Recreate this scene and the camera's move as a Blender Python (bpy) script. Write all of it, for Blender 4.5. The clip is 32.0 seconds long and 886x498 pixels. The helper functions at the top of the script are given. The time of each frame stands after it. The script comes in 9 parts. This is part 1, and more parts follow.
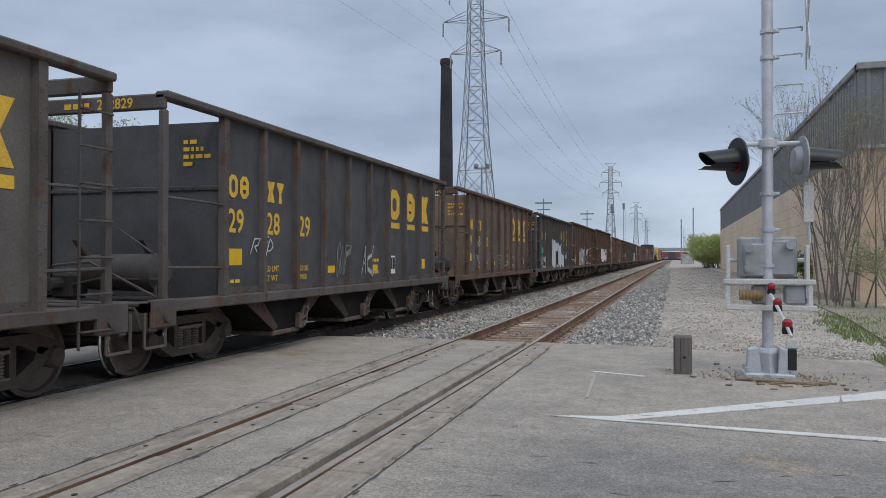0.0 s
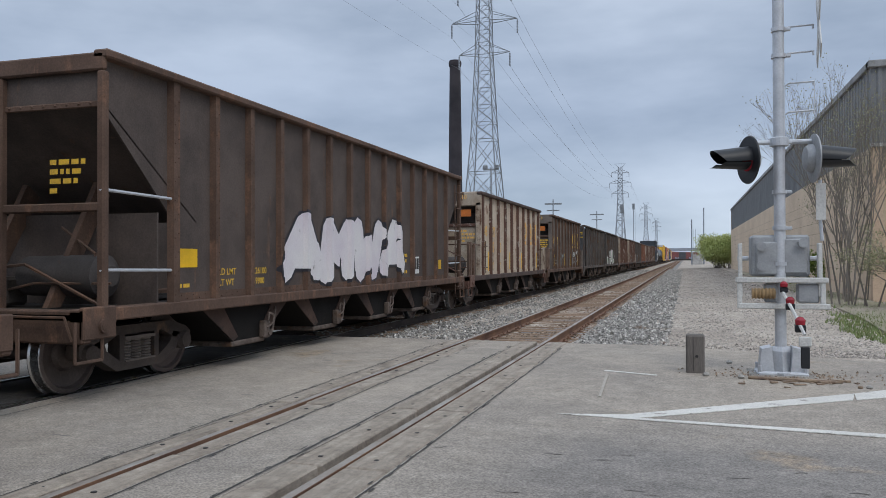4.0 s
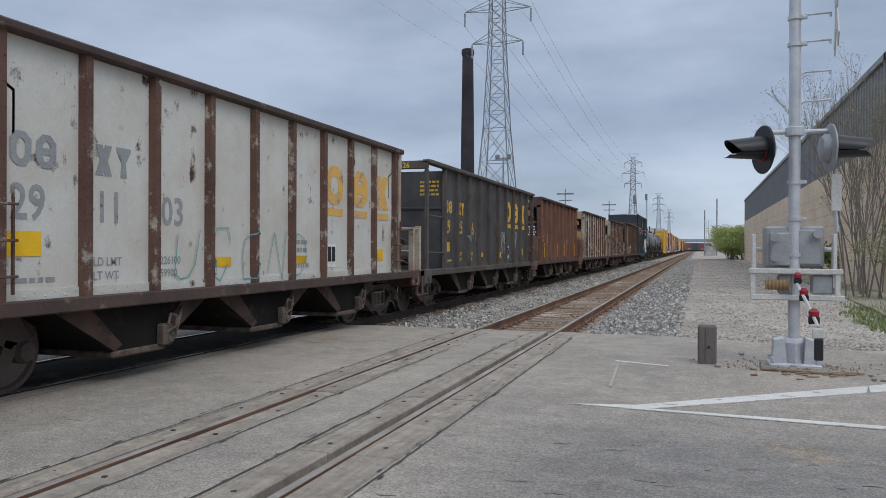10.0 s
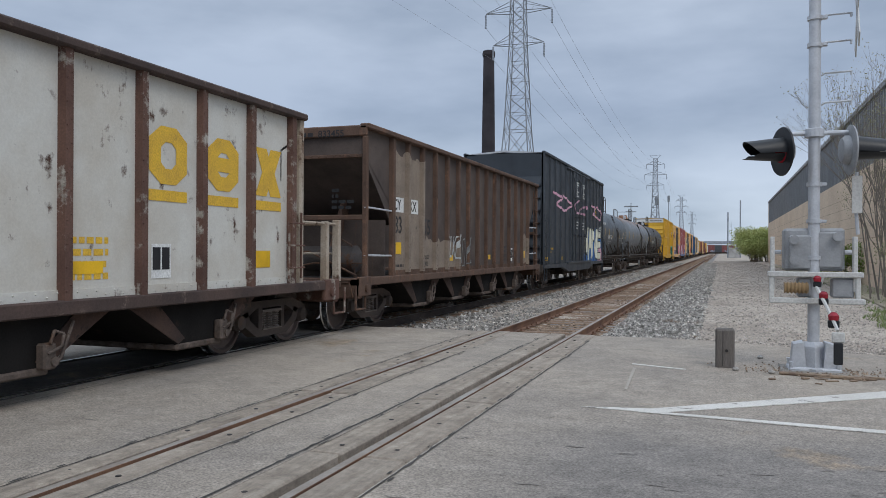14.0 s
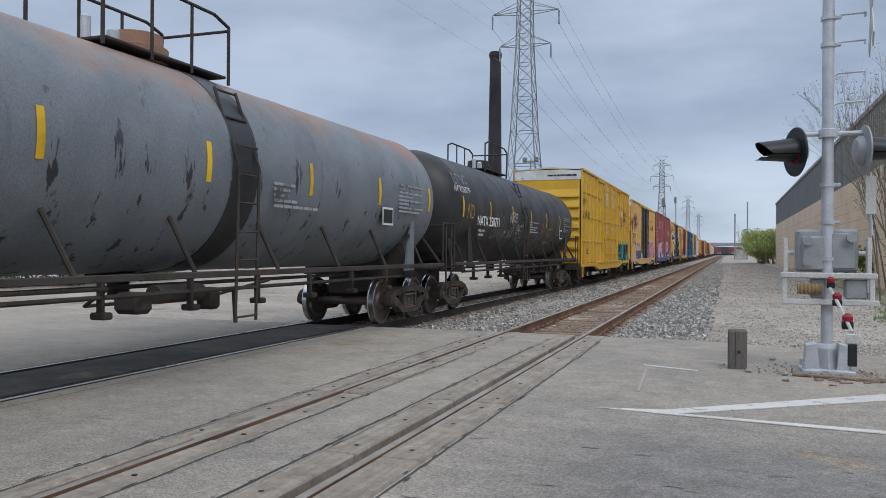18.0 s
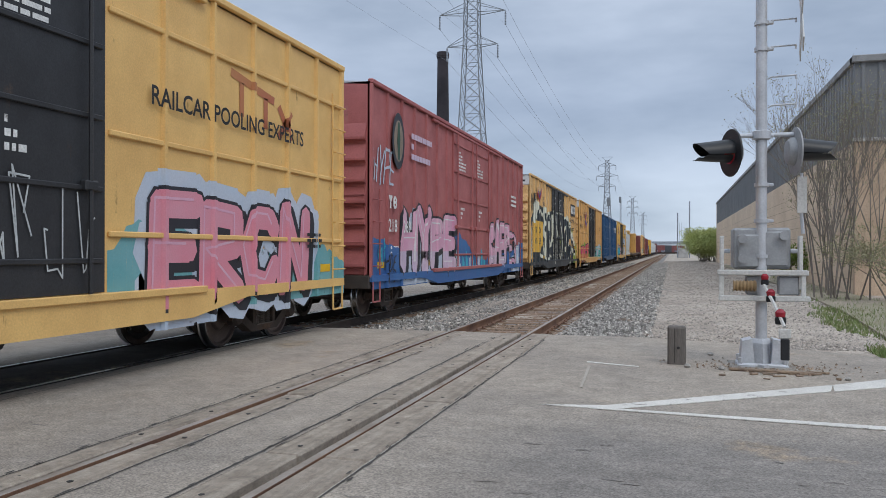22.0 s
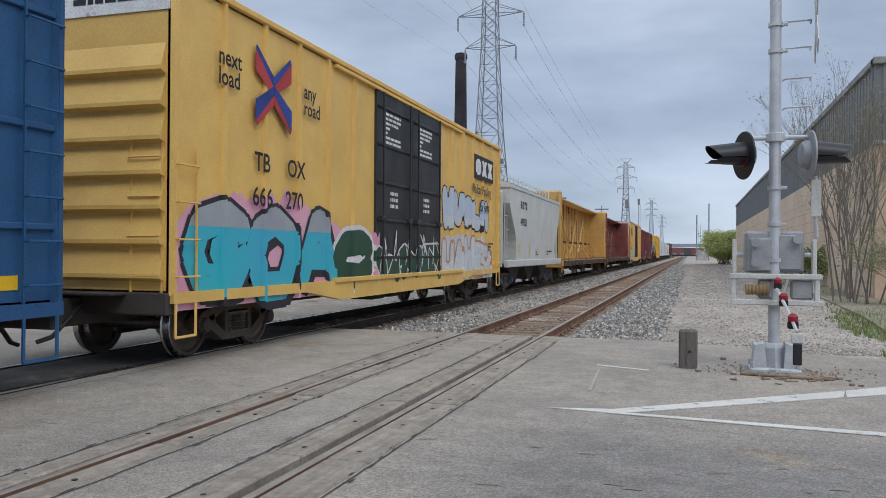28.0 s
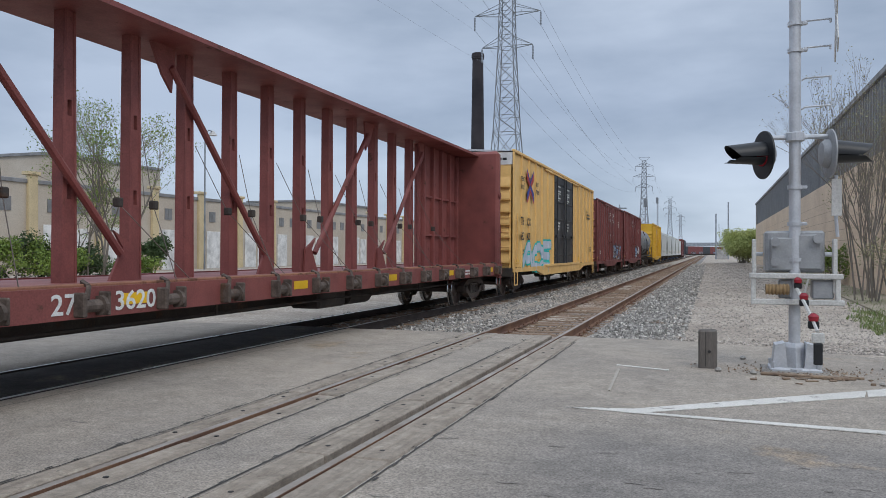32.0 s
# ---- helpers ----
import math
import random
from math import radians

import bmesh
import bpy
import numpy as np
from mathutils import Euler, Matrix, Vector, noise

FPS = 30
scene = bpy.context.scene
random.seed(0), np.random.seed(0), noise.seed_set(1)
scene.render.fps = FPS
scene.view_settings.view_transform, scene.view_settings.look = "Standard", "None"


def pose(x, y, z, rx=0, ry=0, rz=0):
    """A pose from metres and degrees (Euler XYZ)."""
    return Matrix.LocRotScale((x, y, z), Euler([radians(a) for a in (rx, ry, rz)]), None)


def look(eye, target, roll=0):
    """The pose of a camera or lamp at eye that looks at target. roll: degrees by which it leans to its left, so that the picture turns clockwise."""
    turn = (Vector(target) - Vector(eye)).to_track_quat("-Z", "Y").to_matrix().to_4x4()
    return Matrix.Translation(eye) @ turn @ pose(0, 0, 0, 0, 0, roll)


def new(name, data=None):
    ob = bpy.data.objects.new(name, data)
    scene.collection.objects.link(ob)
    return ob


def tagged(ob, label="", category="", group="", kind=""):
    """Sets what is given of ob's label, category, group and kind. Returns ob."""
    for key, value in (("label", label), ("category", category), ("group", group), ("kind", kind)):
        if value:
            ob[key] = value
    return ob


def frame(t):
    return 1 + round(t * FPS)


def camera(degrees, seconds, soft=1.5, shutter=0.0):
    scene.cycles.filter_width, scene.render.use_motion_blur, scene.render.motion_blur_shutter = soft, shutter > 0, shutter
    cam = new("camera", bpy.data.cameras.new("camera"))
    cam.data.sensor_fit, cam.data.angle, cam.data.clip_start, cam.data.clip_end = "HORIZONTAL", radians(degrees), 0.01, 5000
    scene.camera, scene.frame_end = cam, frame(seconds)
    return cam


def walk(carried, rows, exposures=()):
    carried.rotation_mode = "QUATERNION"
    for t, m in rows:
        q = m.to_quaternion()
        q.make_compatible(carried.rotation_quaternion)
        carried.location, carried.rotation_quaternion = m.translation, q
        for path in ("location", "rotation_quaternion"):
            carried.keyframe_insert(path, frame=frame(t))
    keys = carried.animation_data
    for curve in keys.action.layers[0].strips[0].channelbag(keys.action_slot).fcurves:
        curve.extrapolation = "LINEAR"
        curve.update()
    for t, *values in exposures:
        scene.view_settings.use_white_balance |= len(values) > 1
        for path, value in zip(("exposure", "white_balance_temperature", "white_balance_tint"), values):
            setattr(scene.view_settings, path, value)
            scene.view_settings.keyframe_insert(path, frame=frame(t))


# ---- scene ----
cam = camera(58.5, 32.0, soft=0.5)
PATH = [
    (0, (-0.033, 0.033, 1.555), (-0.595, 1.952, 1.575), 0.1),
    (0.5, (0.005, 0.035, 1.545), (-0.562, 1.953, 1.57), -0.1),
    (1, (0.019, 0.024, 1.549), (-0.55, 1.941, 1.574), -0.1),
    (1.5, (0.016, 0.013, 1.55), (-0.557, 1.929, 1.575), -0.2),
    (2, (-0.007, 0.003, 1.537), (-0.582, 1.918, 1.564), -0.2),
    (2.5, (-0.062, 0.014, 1.529), (-0.636, 1.929, 1.557), -0.2),
    (3, (-0.087, -0.004, 1.532), (-0.664, 1.911, 1.558), -0.1),
    (3.5, (-0.068, -0.011, 1.537), (-0.65, 1.902, 1.56), -0.1),
    (5.5, (-0.037, 0.019, 1.519), (-0.626, 1.93, 1.546), -0.3),
    (6, (-0.03, 0.032, 1.526), (-0.622, 1.943, 1.538), -0.2),
    (6.5, (-0.032, 0.031, 1.529), (-0.626, 1.941, 1.538), -0.2),
    (7, (-0.031, 0.009, 1.529), (-0.629, 1.917, 1.539), -0.1),
    (7.5, (-0.047, 0.017, 1.515), (-0.645, 1.926, 1.519), -0.2),
    (8, (-0.052, 0.019, 1.52), (-0.654, 1.926, 1.515), 0.1),
    (8.5, (-0.031, 0.0, 1.532), (-0.64, 1.905, 1.526), 0.0),
    (9, (-0.041, 0.006, 1.529), (-0.65, 1.912, 1.526), 0.0),
    (9.5, (-0.046, 0.014, 1.524), (-0.658, 1.919, 1.521), 0.3),
    (10, (-0.054, 0.02, 1.525), (-0.667, 1.924, 1.522), 0.2),
    (10.5, (-0.05, 0.023, 1.521), (-0.664, 1.926, 1.52), 0.2),
    (11, (-0.054, 0.041, 1.517), (-0.67, 1.944, 1.516), 0.4),
    (11.5, (-0.03, 0.037, 1.526), (-0.65, 1.939, 1.526), 0.4),
    (12, (-0.003, 0.05, 1.524), (-0.624, 1.951, 1.527), 0.4),
    (12.5, (0.057, 0.032, 1.529), (-0.574, 1.93, 1.53), 0.4),
    (13, (0.069, 0.042, 1.529), (-0.582, 1.933, 1.529), 0.4),
    (13.5, (0.046, 0.052, 1.534), (-0.613, 1.94, 1.533), 0.4),
    (14, (0.016, 0.037, 1.532), (-0.647, 1.923, 1.533), 0.3),
    (14.5, (-0.04, 0.046, 1.521), (-0.704, 1.933, 1.524), 0.4),
    (16.5, (-0.078, 0.039, 1.524), (-0.754, 1.921, 1.526), 0.4),
    (17, (-0.09, 0.049, 1.51), (-0.765, 1.932, 1.515), 0.5),
    (17.5, (-0.065, 0.022, 1.519), (-0.746, 1.902, 1.524), 0.4),
    (18, (-0.057, 0.026, 1.52), (-0.734, 1.907, 1.524), 0.4),
    (18.5, (-0.031, 0.009, 1.538), (-0.656, 1.908, 1.541), 0.5),
    (19, (-0.044, 0.045, 1.55), (-0.619, 1.961, 1.55), 0.6),
    (19.5, (-0.012, 0.018, 1.531), (-0.559, 1.942, 1.539), 0.2),
    (20, (0.036, -0.01, 1.513), (-0.514, 1.913, 1.527), 0.0),
    (20.5, (0.017, -0.001, 1.542), (-0.533, 1.922, 1.549), 0.2),
    (21, (0.026, -0.008, 1.546), (-0.527, 1.914, 1.552), 0.2),
    (21.5, (0.007, 0.02, 1.528), (-0.547, 1.942, 1.535), 0.3),
    (22, (-0.005, 0.011, 1.519), (-0.559, 1.933, 1.523), 0.1),
    (22.5, (0.004, 0.004, 1.533), (-0.556, 1.924, 1.536), 0.2),
    (23, (-0.004, 0.007, 1.532), (-0.564, 1.927, 1.535), 0.2),
    (23.5, (0.01, -0.016, 1.54), (-0.555, 1.902, 1.542), 0.2),
    (24, (-0.023, 0.024, 1.526), (-0.587, 1.943, 1.531), 0.2),
    (24.5, (-0.009, -0.004, 1.535), (-0.577, 1.914, 1.539), 0.2),
    (25, (-0.007, -0.004, 1.533), (-0.579, 1.913, 1.537), 0.5),
    (25.5, (0.012, -0.009, 1.542), (-0.566, 1.906, 1.545), 0.4),
    (27.5, (0.129, 0.041, 1.543), (-0.463, 1.952, 1.547), 0.4),
    (28, (0.092, 0.042, 1.528), (-0.505, 1.951, 1.535), 0.4),
    (28.5, (0.028, -0.023, 1.536), (-0.589, 1.879, 1.541), 0.5),
    (29, (-0.042, -0.042, 1.513), (-0.656, 1.861, 1.521), 1.1),
    (29.5, (-0.038, -0.114, 1.52), (-0.657, 1.788, 1.528), 1.3),
    (30, (-0.047, -0.083, 1.52), (-0.668, 1.818, 1.527), 1.3),
    (30.5, (0.022, -0.069, 1.533), (-0.605, 1.83, 1.539), 0.7),
    (31, (0.062, -0.06, 1.534), (-0.569, 1.838, 1.542), 0.4),
    (31.5, (0.089, -0.04, 1.534), (-0.546, 1.857, 1.542), 0.2),
    (32, (0.09, -0.042, 1.542), (-0.549, 1.854, 1.548), 0.2),
]
walk(cam, [(t, look(eye, target, roll)) for t, eye, target, roll in PATH],
     exposures=[(0, 0.37), (1, 0.38), (3, 0.42), (6, 0.45), (8, 0.44), (9, 0.34), (14, 0.37), (17, 0.43), (19, 0.36), (20, 0.35), (22, 0.47), (25, 0.44), (28, 0.47), (29, 0.4), (30, 0.35), (31, 0.35), (32, 0.42)])

# ---------------- world and light ----------------
SUN_EL, SUN_ROT = radians(52), radians(150)
world = bpy.data.worlds.new("overcast_sky")
scene.world = world
world.use_nodes = True
wn, wl = world.node_tree.nodes, world.node_tree.links
wn.clear()


def wnode(kind, **kw):
    n = wn.new(kind)
    for k, v in kw.items():
        n.inputs[k].default_value = v
    return n


w_out = wn.new("ShaderNodeOutputWorld")
w_sky = wn.new("ShaderNodeTexSky")
w_sky.sky_type = "NISHITA"
w_sky.sun_disc = False
w_sky.sun_elevation, w_sky.sun_rotation = SUN_EL, SUN_ROT
w_b1 = wnode("ShaderNodeBackground", Strength=0.09)
wl.new(w_sky.outputs[0], w_b1.inputs[0])
w_tc = wn.new("ShaderNodeTexCoord")
w_map = wn.new("ShaderNodeMapping")
w_map.inputs["Scale"].default_value = (1.0, 1.0, 3.2)
w_map.inputs["Location"].default_value = (0.35, 0.1, 0.0)
wl.new(w_tc.outputs["Generated"], w_map.inputs[0])
w_noise = wnode("ShaderNodeTexNoise", Scale=1.9, Detail=6.0, Roughness=0.52)
wl.new(w_map.outputs[0], w_noise.inputs["Vector"])
w_ramp = wn.new("ShaderNodeValToRGB")
w_ramp.color_ramp.elements[0].position, w_ramp.color_ramp.elements[0].color = 0.38, (0.222, 0.278, 0.375, 1)
w_ramp.color_ramp.elements[1].position, w_ramp.color_ramp.elements[1].color = 0.62, (0.385, 0.452, 0.568, 1)
wl.new(w_noise.outputs[0], w_ramp.inputs[0])
w_sep = wn.new("ShaderNodeSeparateXYZ")
wl.new(w_tc.outputs["Generated"], w_sep.inputs[0])
w_el = wn.new("ShaderNodeValToRGB")  # brighter band at the horizon, bright zenith of an overcast sky
e = w_el.color_ramp.elements
e[0].position, e[0].color = 0.0, (1.44, 1.42, 1.34, 1)
e[1].position, e[1].color = 1.0, (2.7, 2.6, 2.4, 1)
for p, c in ((0.09, (1.12, 1.11, 1.09, 1)), (0.17, (0.9, 0.91, 0.93, 1)), (0.34, (1.12, 1.1, 1.06, 1)), (0.6, (2.2, 2.1, 2.0, 1))):
    k = w_el.color_ramp.elements.new(p)
    k.color = c
wl.new(w_sep.outputs["Z"], w_el.inputs[0])
w_mul = wn.new("ShaderNodeMix")
w_mul.data_type, w_mul.blend_type = "RGBA", "MULTIPLY"
w_mul.inputs[0].default_value = 1.0
wl.new(w_ramp.outputs[0], w_mul.inputs[6])
wl.new(w_el.outputs[0], w_mul.inputs[7])
w_b2 = wnode("ShaderNodeBackground", Strength=1.0)
wl.new(w_mul.outputs[2], w_b2.inputs[0])
w_mix = wnode("ShaderNodeMixShader", Fac=0.9)
wl.new(w_b1.outputs[0], w_mix.inputs[1])
wl.new(w_b2.outputs[0], w_mix.inputs[2])
wl.new(w_mix.outputs[0], w_out.inputs[0])

sun_data = bpy.data.lights.new("sun", "SUN")
sun_data.energy, sun_data.angle, sun_data.color = 0.7, radians(20), (1.0, 0.96, 0.9)
sun = new("sun", sun_data)
sun.matrix_world = look((40, -20, 60), (0, 20, 0))

# ---------------- mesh helpers ----------------


class M:
    """Collects vertices and faces of one mesh."""

    def __init__(self):
        self.v, self.f = [], []

    def add(self, vs, fs):
        n = len(self.v)
        self.v += [tuple(p) for p in vs]
        self.f += [tuple(i + n for i in q) for q in fs]
        return self

    def box(self, x0, x1, y0, y1, z0, z1):
        v = [(x, y, z) for x in (x0, x1) for y in (y0, y1) for z in (z0, z1)]
        return self.add(v, [(0, 1, 3, 2), (4, 6, 7, 5), (0, 4, 5, 1), (2, 3, 7, 6), (0, 2, 6, 4), (1, 5, 7, 3)])

    def bbox(self, x0, x1, y0, y1, z0, z1, b=0.01):
        """A box with chamfered edges."""
        b = min(b, (x1 - x0) / 3, (y1 - y0) / 3, (z1 - z0) / 3)
        bm = bmesh.new()
        c = M().box(x0, x1, y0, y1, z0, z1)
        vs = [bm.verts.new(p) for p in c.v]
        for q in c.f:
            bm.faces.new([vs[i] for i in q])
        bmesh.ops.bevel(bm, geom=bm.edges[:], offset=b, segments=1, affect="EDGES")
        bm.verts.index_update()
        self.add([w.co for w in bm.verts], [[w.index for w in g.verts] for g in bm.faces])
        bm.free()
        return self

    def cyl(self, p, q, r, n=8, r2=None):
        p, q = Vector(p), Vector(q)
        r2 = r if r2 is None else r2
        z = (q - p).normalized()
        x = z.orthogonal().normalized()
        y = z.cross(x)
        ring = [(math.cos(2 * math.pi * i / n), math.sin(2 * math.pi * i / n)) for i in range(n)]
        vs = [p + (x * a + y * b) * r for a, b in ring] + [q + (x * a + y * b) * r2 for a, b in ring]
        fs = [(i, (i + 1) % n, n + (i + 1) % n, n + i) for i in range(n)] + [tuple(range(n - 1, -1, -1)), tuple(range(n, 2 * n))]
        return self.add(vs, fs)

    def tube(self, pts, r, n=6):
        for a, b in zip(pts, pts[1:]):
            self.cyl(a, b, r, n)
        return self

    def prism(self, poly, axis, a, b):
        """A 2D outline in the two other axes (in x, y, z order), from a to b along the axis."""
        def at(p, c):
            return (c, *p) if axis == "x" else (p[0], c, p[1]) if axis == "y" else (*p, c)
        n = len(poly)
        vs = [at(p, a) for p in poly] + [at(p, b) for p in poly]
        fs = [(i, (i + 1) % n, n + (i + 1) % n, n + i) for i in range(n)] + [tuple(range(n - 1, -1, -1)), tuple(range(n, 2 * n))]
        return self.add(vs, fs)

    def lathe(self, prof, axis, n=20, centre=(0, 0, 0)):
        """prof: (along, radius) pairs turned round the axis x, y or z through centre."""
        c = Vector(centre)
        vs = []
        for s, r in prof:
            for i in range(n):
                a = 2 * math.pi * i / n
                u, w = r * math.cos(a), r * math.sin(a)
                vs.append(c + Vector((s, u, w) if axis == "x" else (u, s, w) if axis == "y" else (u, w, s)))
        fs = []
        for j in range(len(prof) - 1):
            for i in range(n):
                k = (i + 1) % n
                fs.append((j * n + i, j * n + k, (j + 1) * n + k, (j + 1) * n + i))
        fs += [tuple(range(n - 1, -1, -1)), tuple(range((len(prof) - 1) * n, len(prof) * n))]
        return self.add(vs, fs)

    def mesh(self, name, smooth=False):
        me = bpy.data.meshes.new(name)
        me.from_pydata(self.v, [], self.f)
        bm = bmesh.new()
        bm.from_mesh(me)
        if len(bm.faces) < 20000:
            bmesh.ops.recalc_face_normals(bm, faces=bm.faces[:])
        bm.to_mesh(me)
        bm.free()
        if smooth:
            me.polygons.foreach_set("use_smooth", [True] * len(me.polygons))
            me.set_sharp_from_angle(angle=0.6)
        me.materials.append(None)
        return me


def obj(name, me, material, smooth=False):
    """An object on a mesh (or on a collected M), with its own material."""
    if isinstance(me, M):
        me = me.mesh(name, smooth)
    ob = new(name, me)
    ob.material_slots[0].link = "OBJECT"
    ob.material_slots[0].material = material
    return ob


def part(name, me, material, parent, label="", at=None, smooth=False):
    ob = obj(name, me, material, smooth)
    ob.parent = parent
    if at is not None:
        ob.matrix_basis = at
    if label:
        ob["label"] = label
    return ob


def thing(name, label, category, at=None, group="", kind=""):
    ob = new(name)
    ob.empty_display_size = 0.2
    if at is not None:
        ob.matrix_basis = at
    return tagged(ob, label, category, group, kind)


CACHE = {}


def shared(key, make, smooth=False):
    if key not in CACHE:
        CACHE[key] = make().mesh(str(key[0]), smooth)
    return CACHE[key]


# ---------------- materials ----------------


def surf(name, base, dark=None, rough=0.65, metal=0.0, scale=1.2, grain=45.0, gamount=0.18, bump=0.15, bdist=0.01,
         rust=None, amount=0.0, streak=0.0, rscale=1.6, rrough=0.9, tags=(), spec=0.4, jitter=True, stretch=(1, 1, 1), island=0.0, zone=None, cap=None, blotch=0.0):
    """A painted, stained or bare surface. amount: how much rust; streak: how far it runs downwards. tags: sprayed areas
    (y, z, half length, half height, colours, line colour, cell size, seed)."""
    m = bpy.data.materials.new(name)
    m.use_nodes = True
    nt = m.node_tree
    nd, ln = nt.nodes, nt.links
    bs = nd["Principled BSDF"]
    bs.inputs["Metallic"].default_value = metal
    bs.inputs["Specular IOR Level"].default_value = spec
    tc = nd.new("ShaderNodeTexCoord")
    vec = tc.outputs["Object"]
    if jitter:
        oi = nd.new("ShaderNodeObjectInfo")
        sc = nd.new("ShaderNodeMath")
        sc.operation, sc.inputs[1].default_value = "MULTIPLY", 37.0
        ln.new(oi.outputs["Random"], sc.inputs[0])
        ad = nd.new("ShaderNodeVectorMath")
        ad.operation = "ADD"
        ln.new(vec, ad.inputs[0])
        ln.new(sc.outputs[0], ad.inputs[1])
        vec = ad.outputs[0]

    def mapped(s):
        mp = nd.new("ShaderNodeMapping")
        mp.inputs["Scale"].default_value = s
        ln.new(vec, mp.inputs[0])
        return mp.outputs[0]

    def tex(s, detail, vin, r=0.55):
        t = nd.new("ShaderNodeTexNoise")
        t.inputs["Scale"].default_value, t.inputs["Detail"].default_value, t.inputs["Roughness"].default_value = s, detail, r
        ln.new(vin, t.inputs["Vector"])
        return t.outputs[0]

    def ramp(fac, stops, mode="LINEAR"):
        r = nd.new("ShaderNodeValToRGB")
        r.color_ramp.interpolation = mode
        el = r.color_ramp.elements
        while len(el) < len(stops):
            el.new(0.5)
        for i, (p, c) in enumerate(stops):
            el[i].position = p
            el[i].color = (*c, 1) if not isinstance(c, float) else (c, c, c, 1)
        ln.new(fac, r.inputs[0])
        return r.outputs[0]

    def mix(fac, a, b, mode="MIX"):
        x = nd.new("ShaderNodeMix")
        x.data_type, x.blend_type = "RGBA", mode
        for val, i in ((fac, 0), (a, 6), (b, 7)):
            if isinstance(val, float):
                x.inputs[i].default_value = val
            elif isinstance(val, tuple):
                x.inputs[i].default_value = (*val, 1)
            else:
                ln.new(val, x.inputs[i])
        return x.outputs[2]

    def math1(op, a, b):
        x = nd.new("ShaderNodeMath")
        x.operation = op
        for i, val in ((0, a), (1, b)):
            if isinstance(val, float):
                x.inputs[i].default_value = val
            else:
                ln.new(val, x.inputs[i])
        return x.outputs[0]

    dark = dark or tuple(c * 0.62 for c in base)
    big = tex(scale, 5, mapped(stretch), 0.6)
    col = ramp(big, [(0.32, dark), (0.62, base)])
    fine = tex(grain, 3, mapped(stretch), 0.6)
    g = ramp(fine, [(0.3, 1.0 - gamount), (0.7, 1.0 + gamount)])
    for y, z, hy, hz, colours, line, cell, seed in tags:
        warp = tex(0.9, 2, tc.outputs["Object"])
        wv = nd.new("ShaderNodeVectorMath")
        wv.operation = "MULTIPLY_ADD"
        cmb = nd.new("ShaderNodeCombineXYZ")
        ln.new(math1("SUBTRACT", warp, 0.5), cmb.inputs[1])
        warp2 = tex(1.7, 2, tc.outputs["Object"])
        ln.new(math1("SUBTRACT", warp2, 0.5), cmb.inputs[2])
        ln.new(cmb.outputs[0], wv.inputs[0])
        wv.inputs[1].default_value = (0, 1.5 * cell, 1.3 * cell)
        ln.new(tc.outputs["Object"], wv.inputs[2])
        mp = nd.new("ShaderNodeMapping")
        mp.vector_type = "TEXTURE"
        mp.inputs["Location"].default_value = (0, y, z)
        mp.inputs["Scale"].default_value = (1000, hy, hz)
        ln.new(wv.outputs[0], mp.inputs[0])
        ab = nd.new("ShaderNodeVectorMath")
        ab.operation = "ABSOLUTE"
        ln.new(mp.outputs[0], ab.inputs[0])
        sp = nd.new("ShaderNodeSeparateXYZ")
        ln.new(ab.outputs[0], sp.inputs[0])
        inside = math1("LESS_THAN", math1("MAXIMUM", sp.outputs["Y"], sp.outputs["Z"]), 1.0)
        rim = math1("LESS_THAN", math1("MAXIMUM", sp.outputs["Y"], sp.outputs["Z"]), 0.9)
        mv = nd.new("ShaderNodeMapping")
        mv.inputs["Location"].default_value = (seed, 0, 0)
        mv.inputs["Scale"].default_value = (0.0, 1.0 / cell, 0.62 / cell)
        ln.new(wv.outputs[0], mv.inputs[0])
        flow = nd.new("ShaderNodeTexNoise")
        flow.inputs["Scale"].default_value, flow.inputs["Detail"].default_value, flow.inputs["Distortion"].default_value = 0.95, 0.6, 0.9
        ln.new(mv.outputs[0], flow.inputs["Vector"])
        stops, lo, span = [(0.0, line)], 0.30, 0.40
        seq = [colours[k % len(colours)] for k in range(5)]
        for k, c in enumerate(seq):
            stops += [(lo + span * k / 5, c), (lo + span * (k + 0.74) / 5, line)]
        fill = ramp(flow.outputs[0], stops, "CONSTANT")
        body = math1("GREATER_THAN", tex(1.3 / cell, 2, wv.outputs[0]), 0.42)
        fill = mix(body, colours[-1], fill)
        fill = mix(rim, line, fill)
        thin = math1("GREATER_THAN", tex(2.2, 4, tc.outputs["Object"]), 0.36)
        col = mix(math1("MULTIPLY", inside, thin), col, fill)
    if cap:
        # stain that lies along the top of a tank and thins out unevenly downwards
        cz0, cz1, cc = cap
        cs = nd.new("ShaderNodeSeparateXYZ")
        ln.new(tc.outputs["Object"], cs.inputs[0])
        cm = nd.new("ShaderNodeMapRange")
        cm.interpolation_type = "SMOOTHSTEP"
        cm.inputs["From Min"].default_value, cm.inputs["From Max"].default_value = cz0, cz1
        ln.new(math1("ADD", cs.outputs["Z"], math1("MULTIPLY", math1("SUBTRACT", tex(0.6, 5, tc.outputs["Object"], 0.7), 0.5), 2.4)), cm.inputs["Value"])
        col = mix(cm.outputs[0], col, cc)
        run = ramp(tex(3.0, 4, mapped((1.2, 1.2, 0.3)), 0.7), [(0.60, 0.0), (0.64, 1.0)])
        low = nd.new("ShaderNodeMapRange")
        low.inputs["From Min"].default_value, low.inputs["From Max"].default_value = cz0 + 0.4, cz0 - 0.8
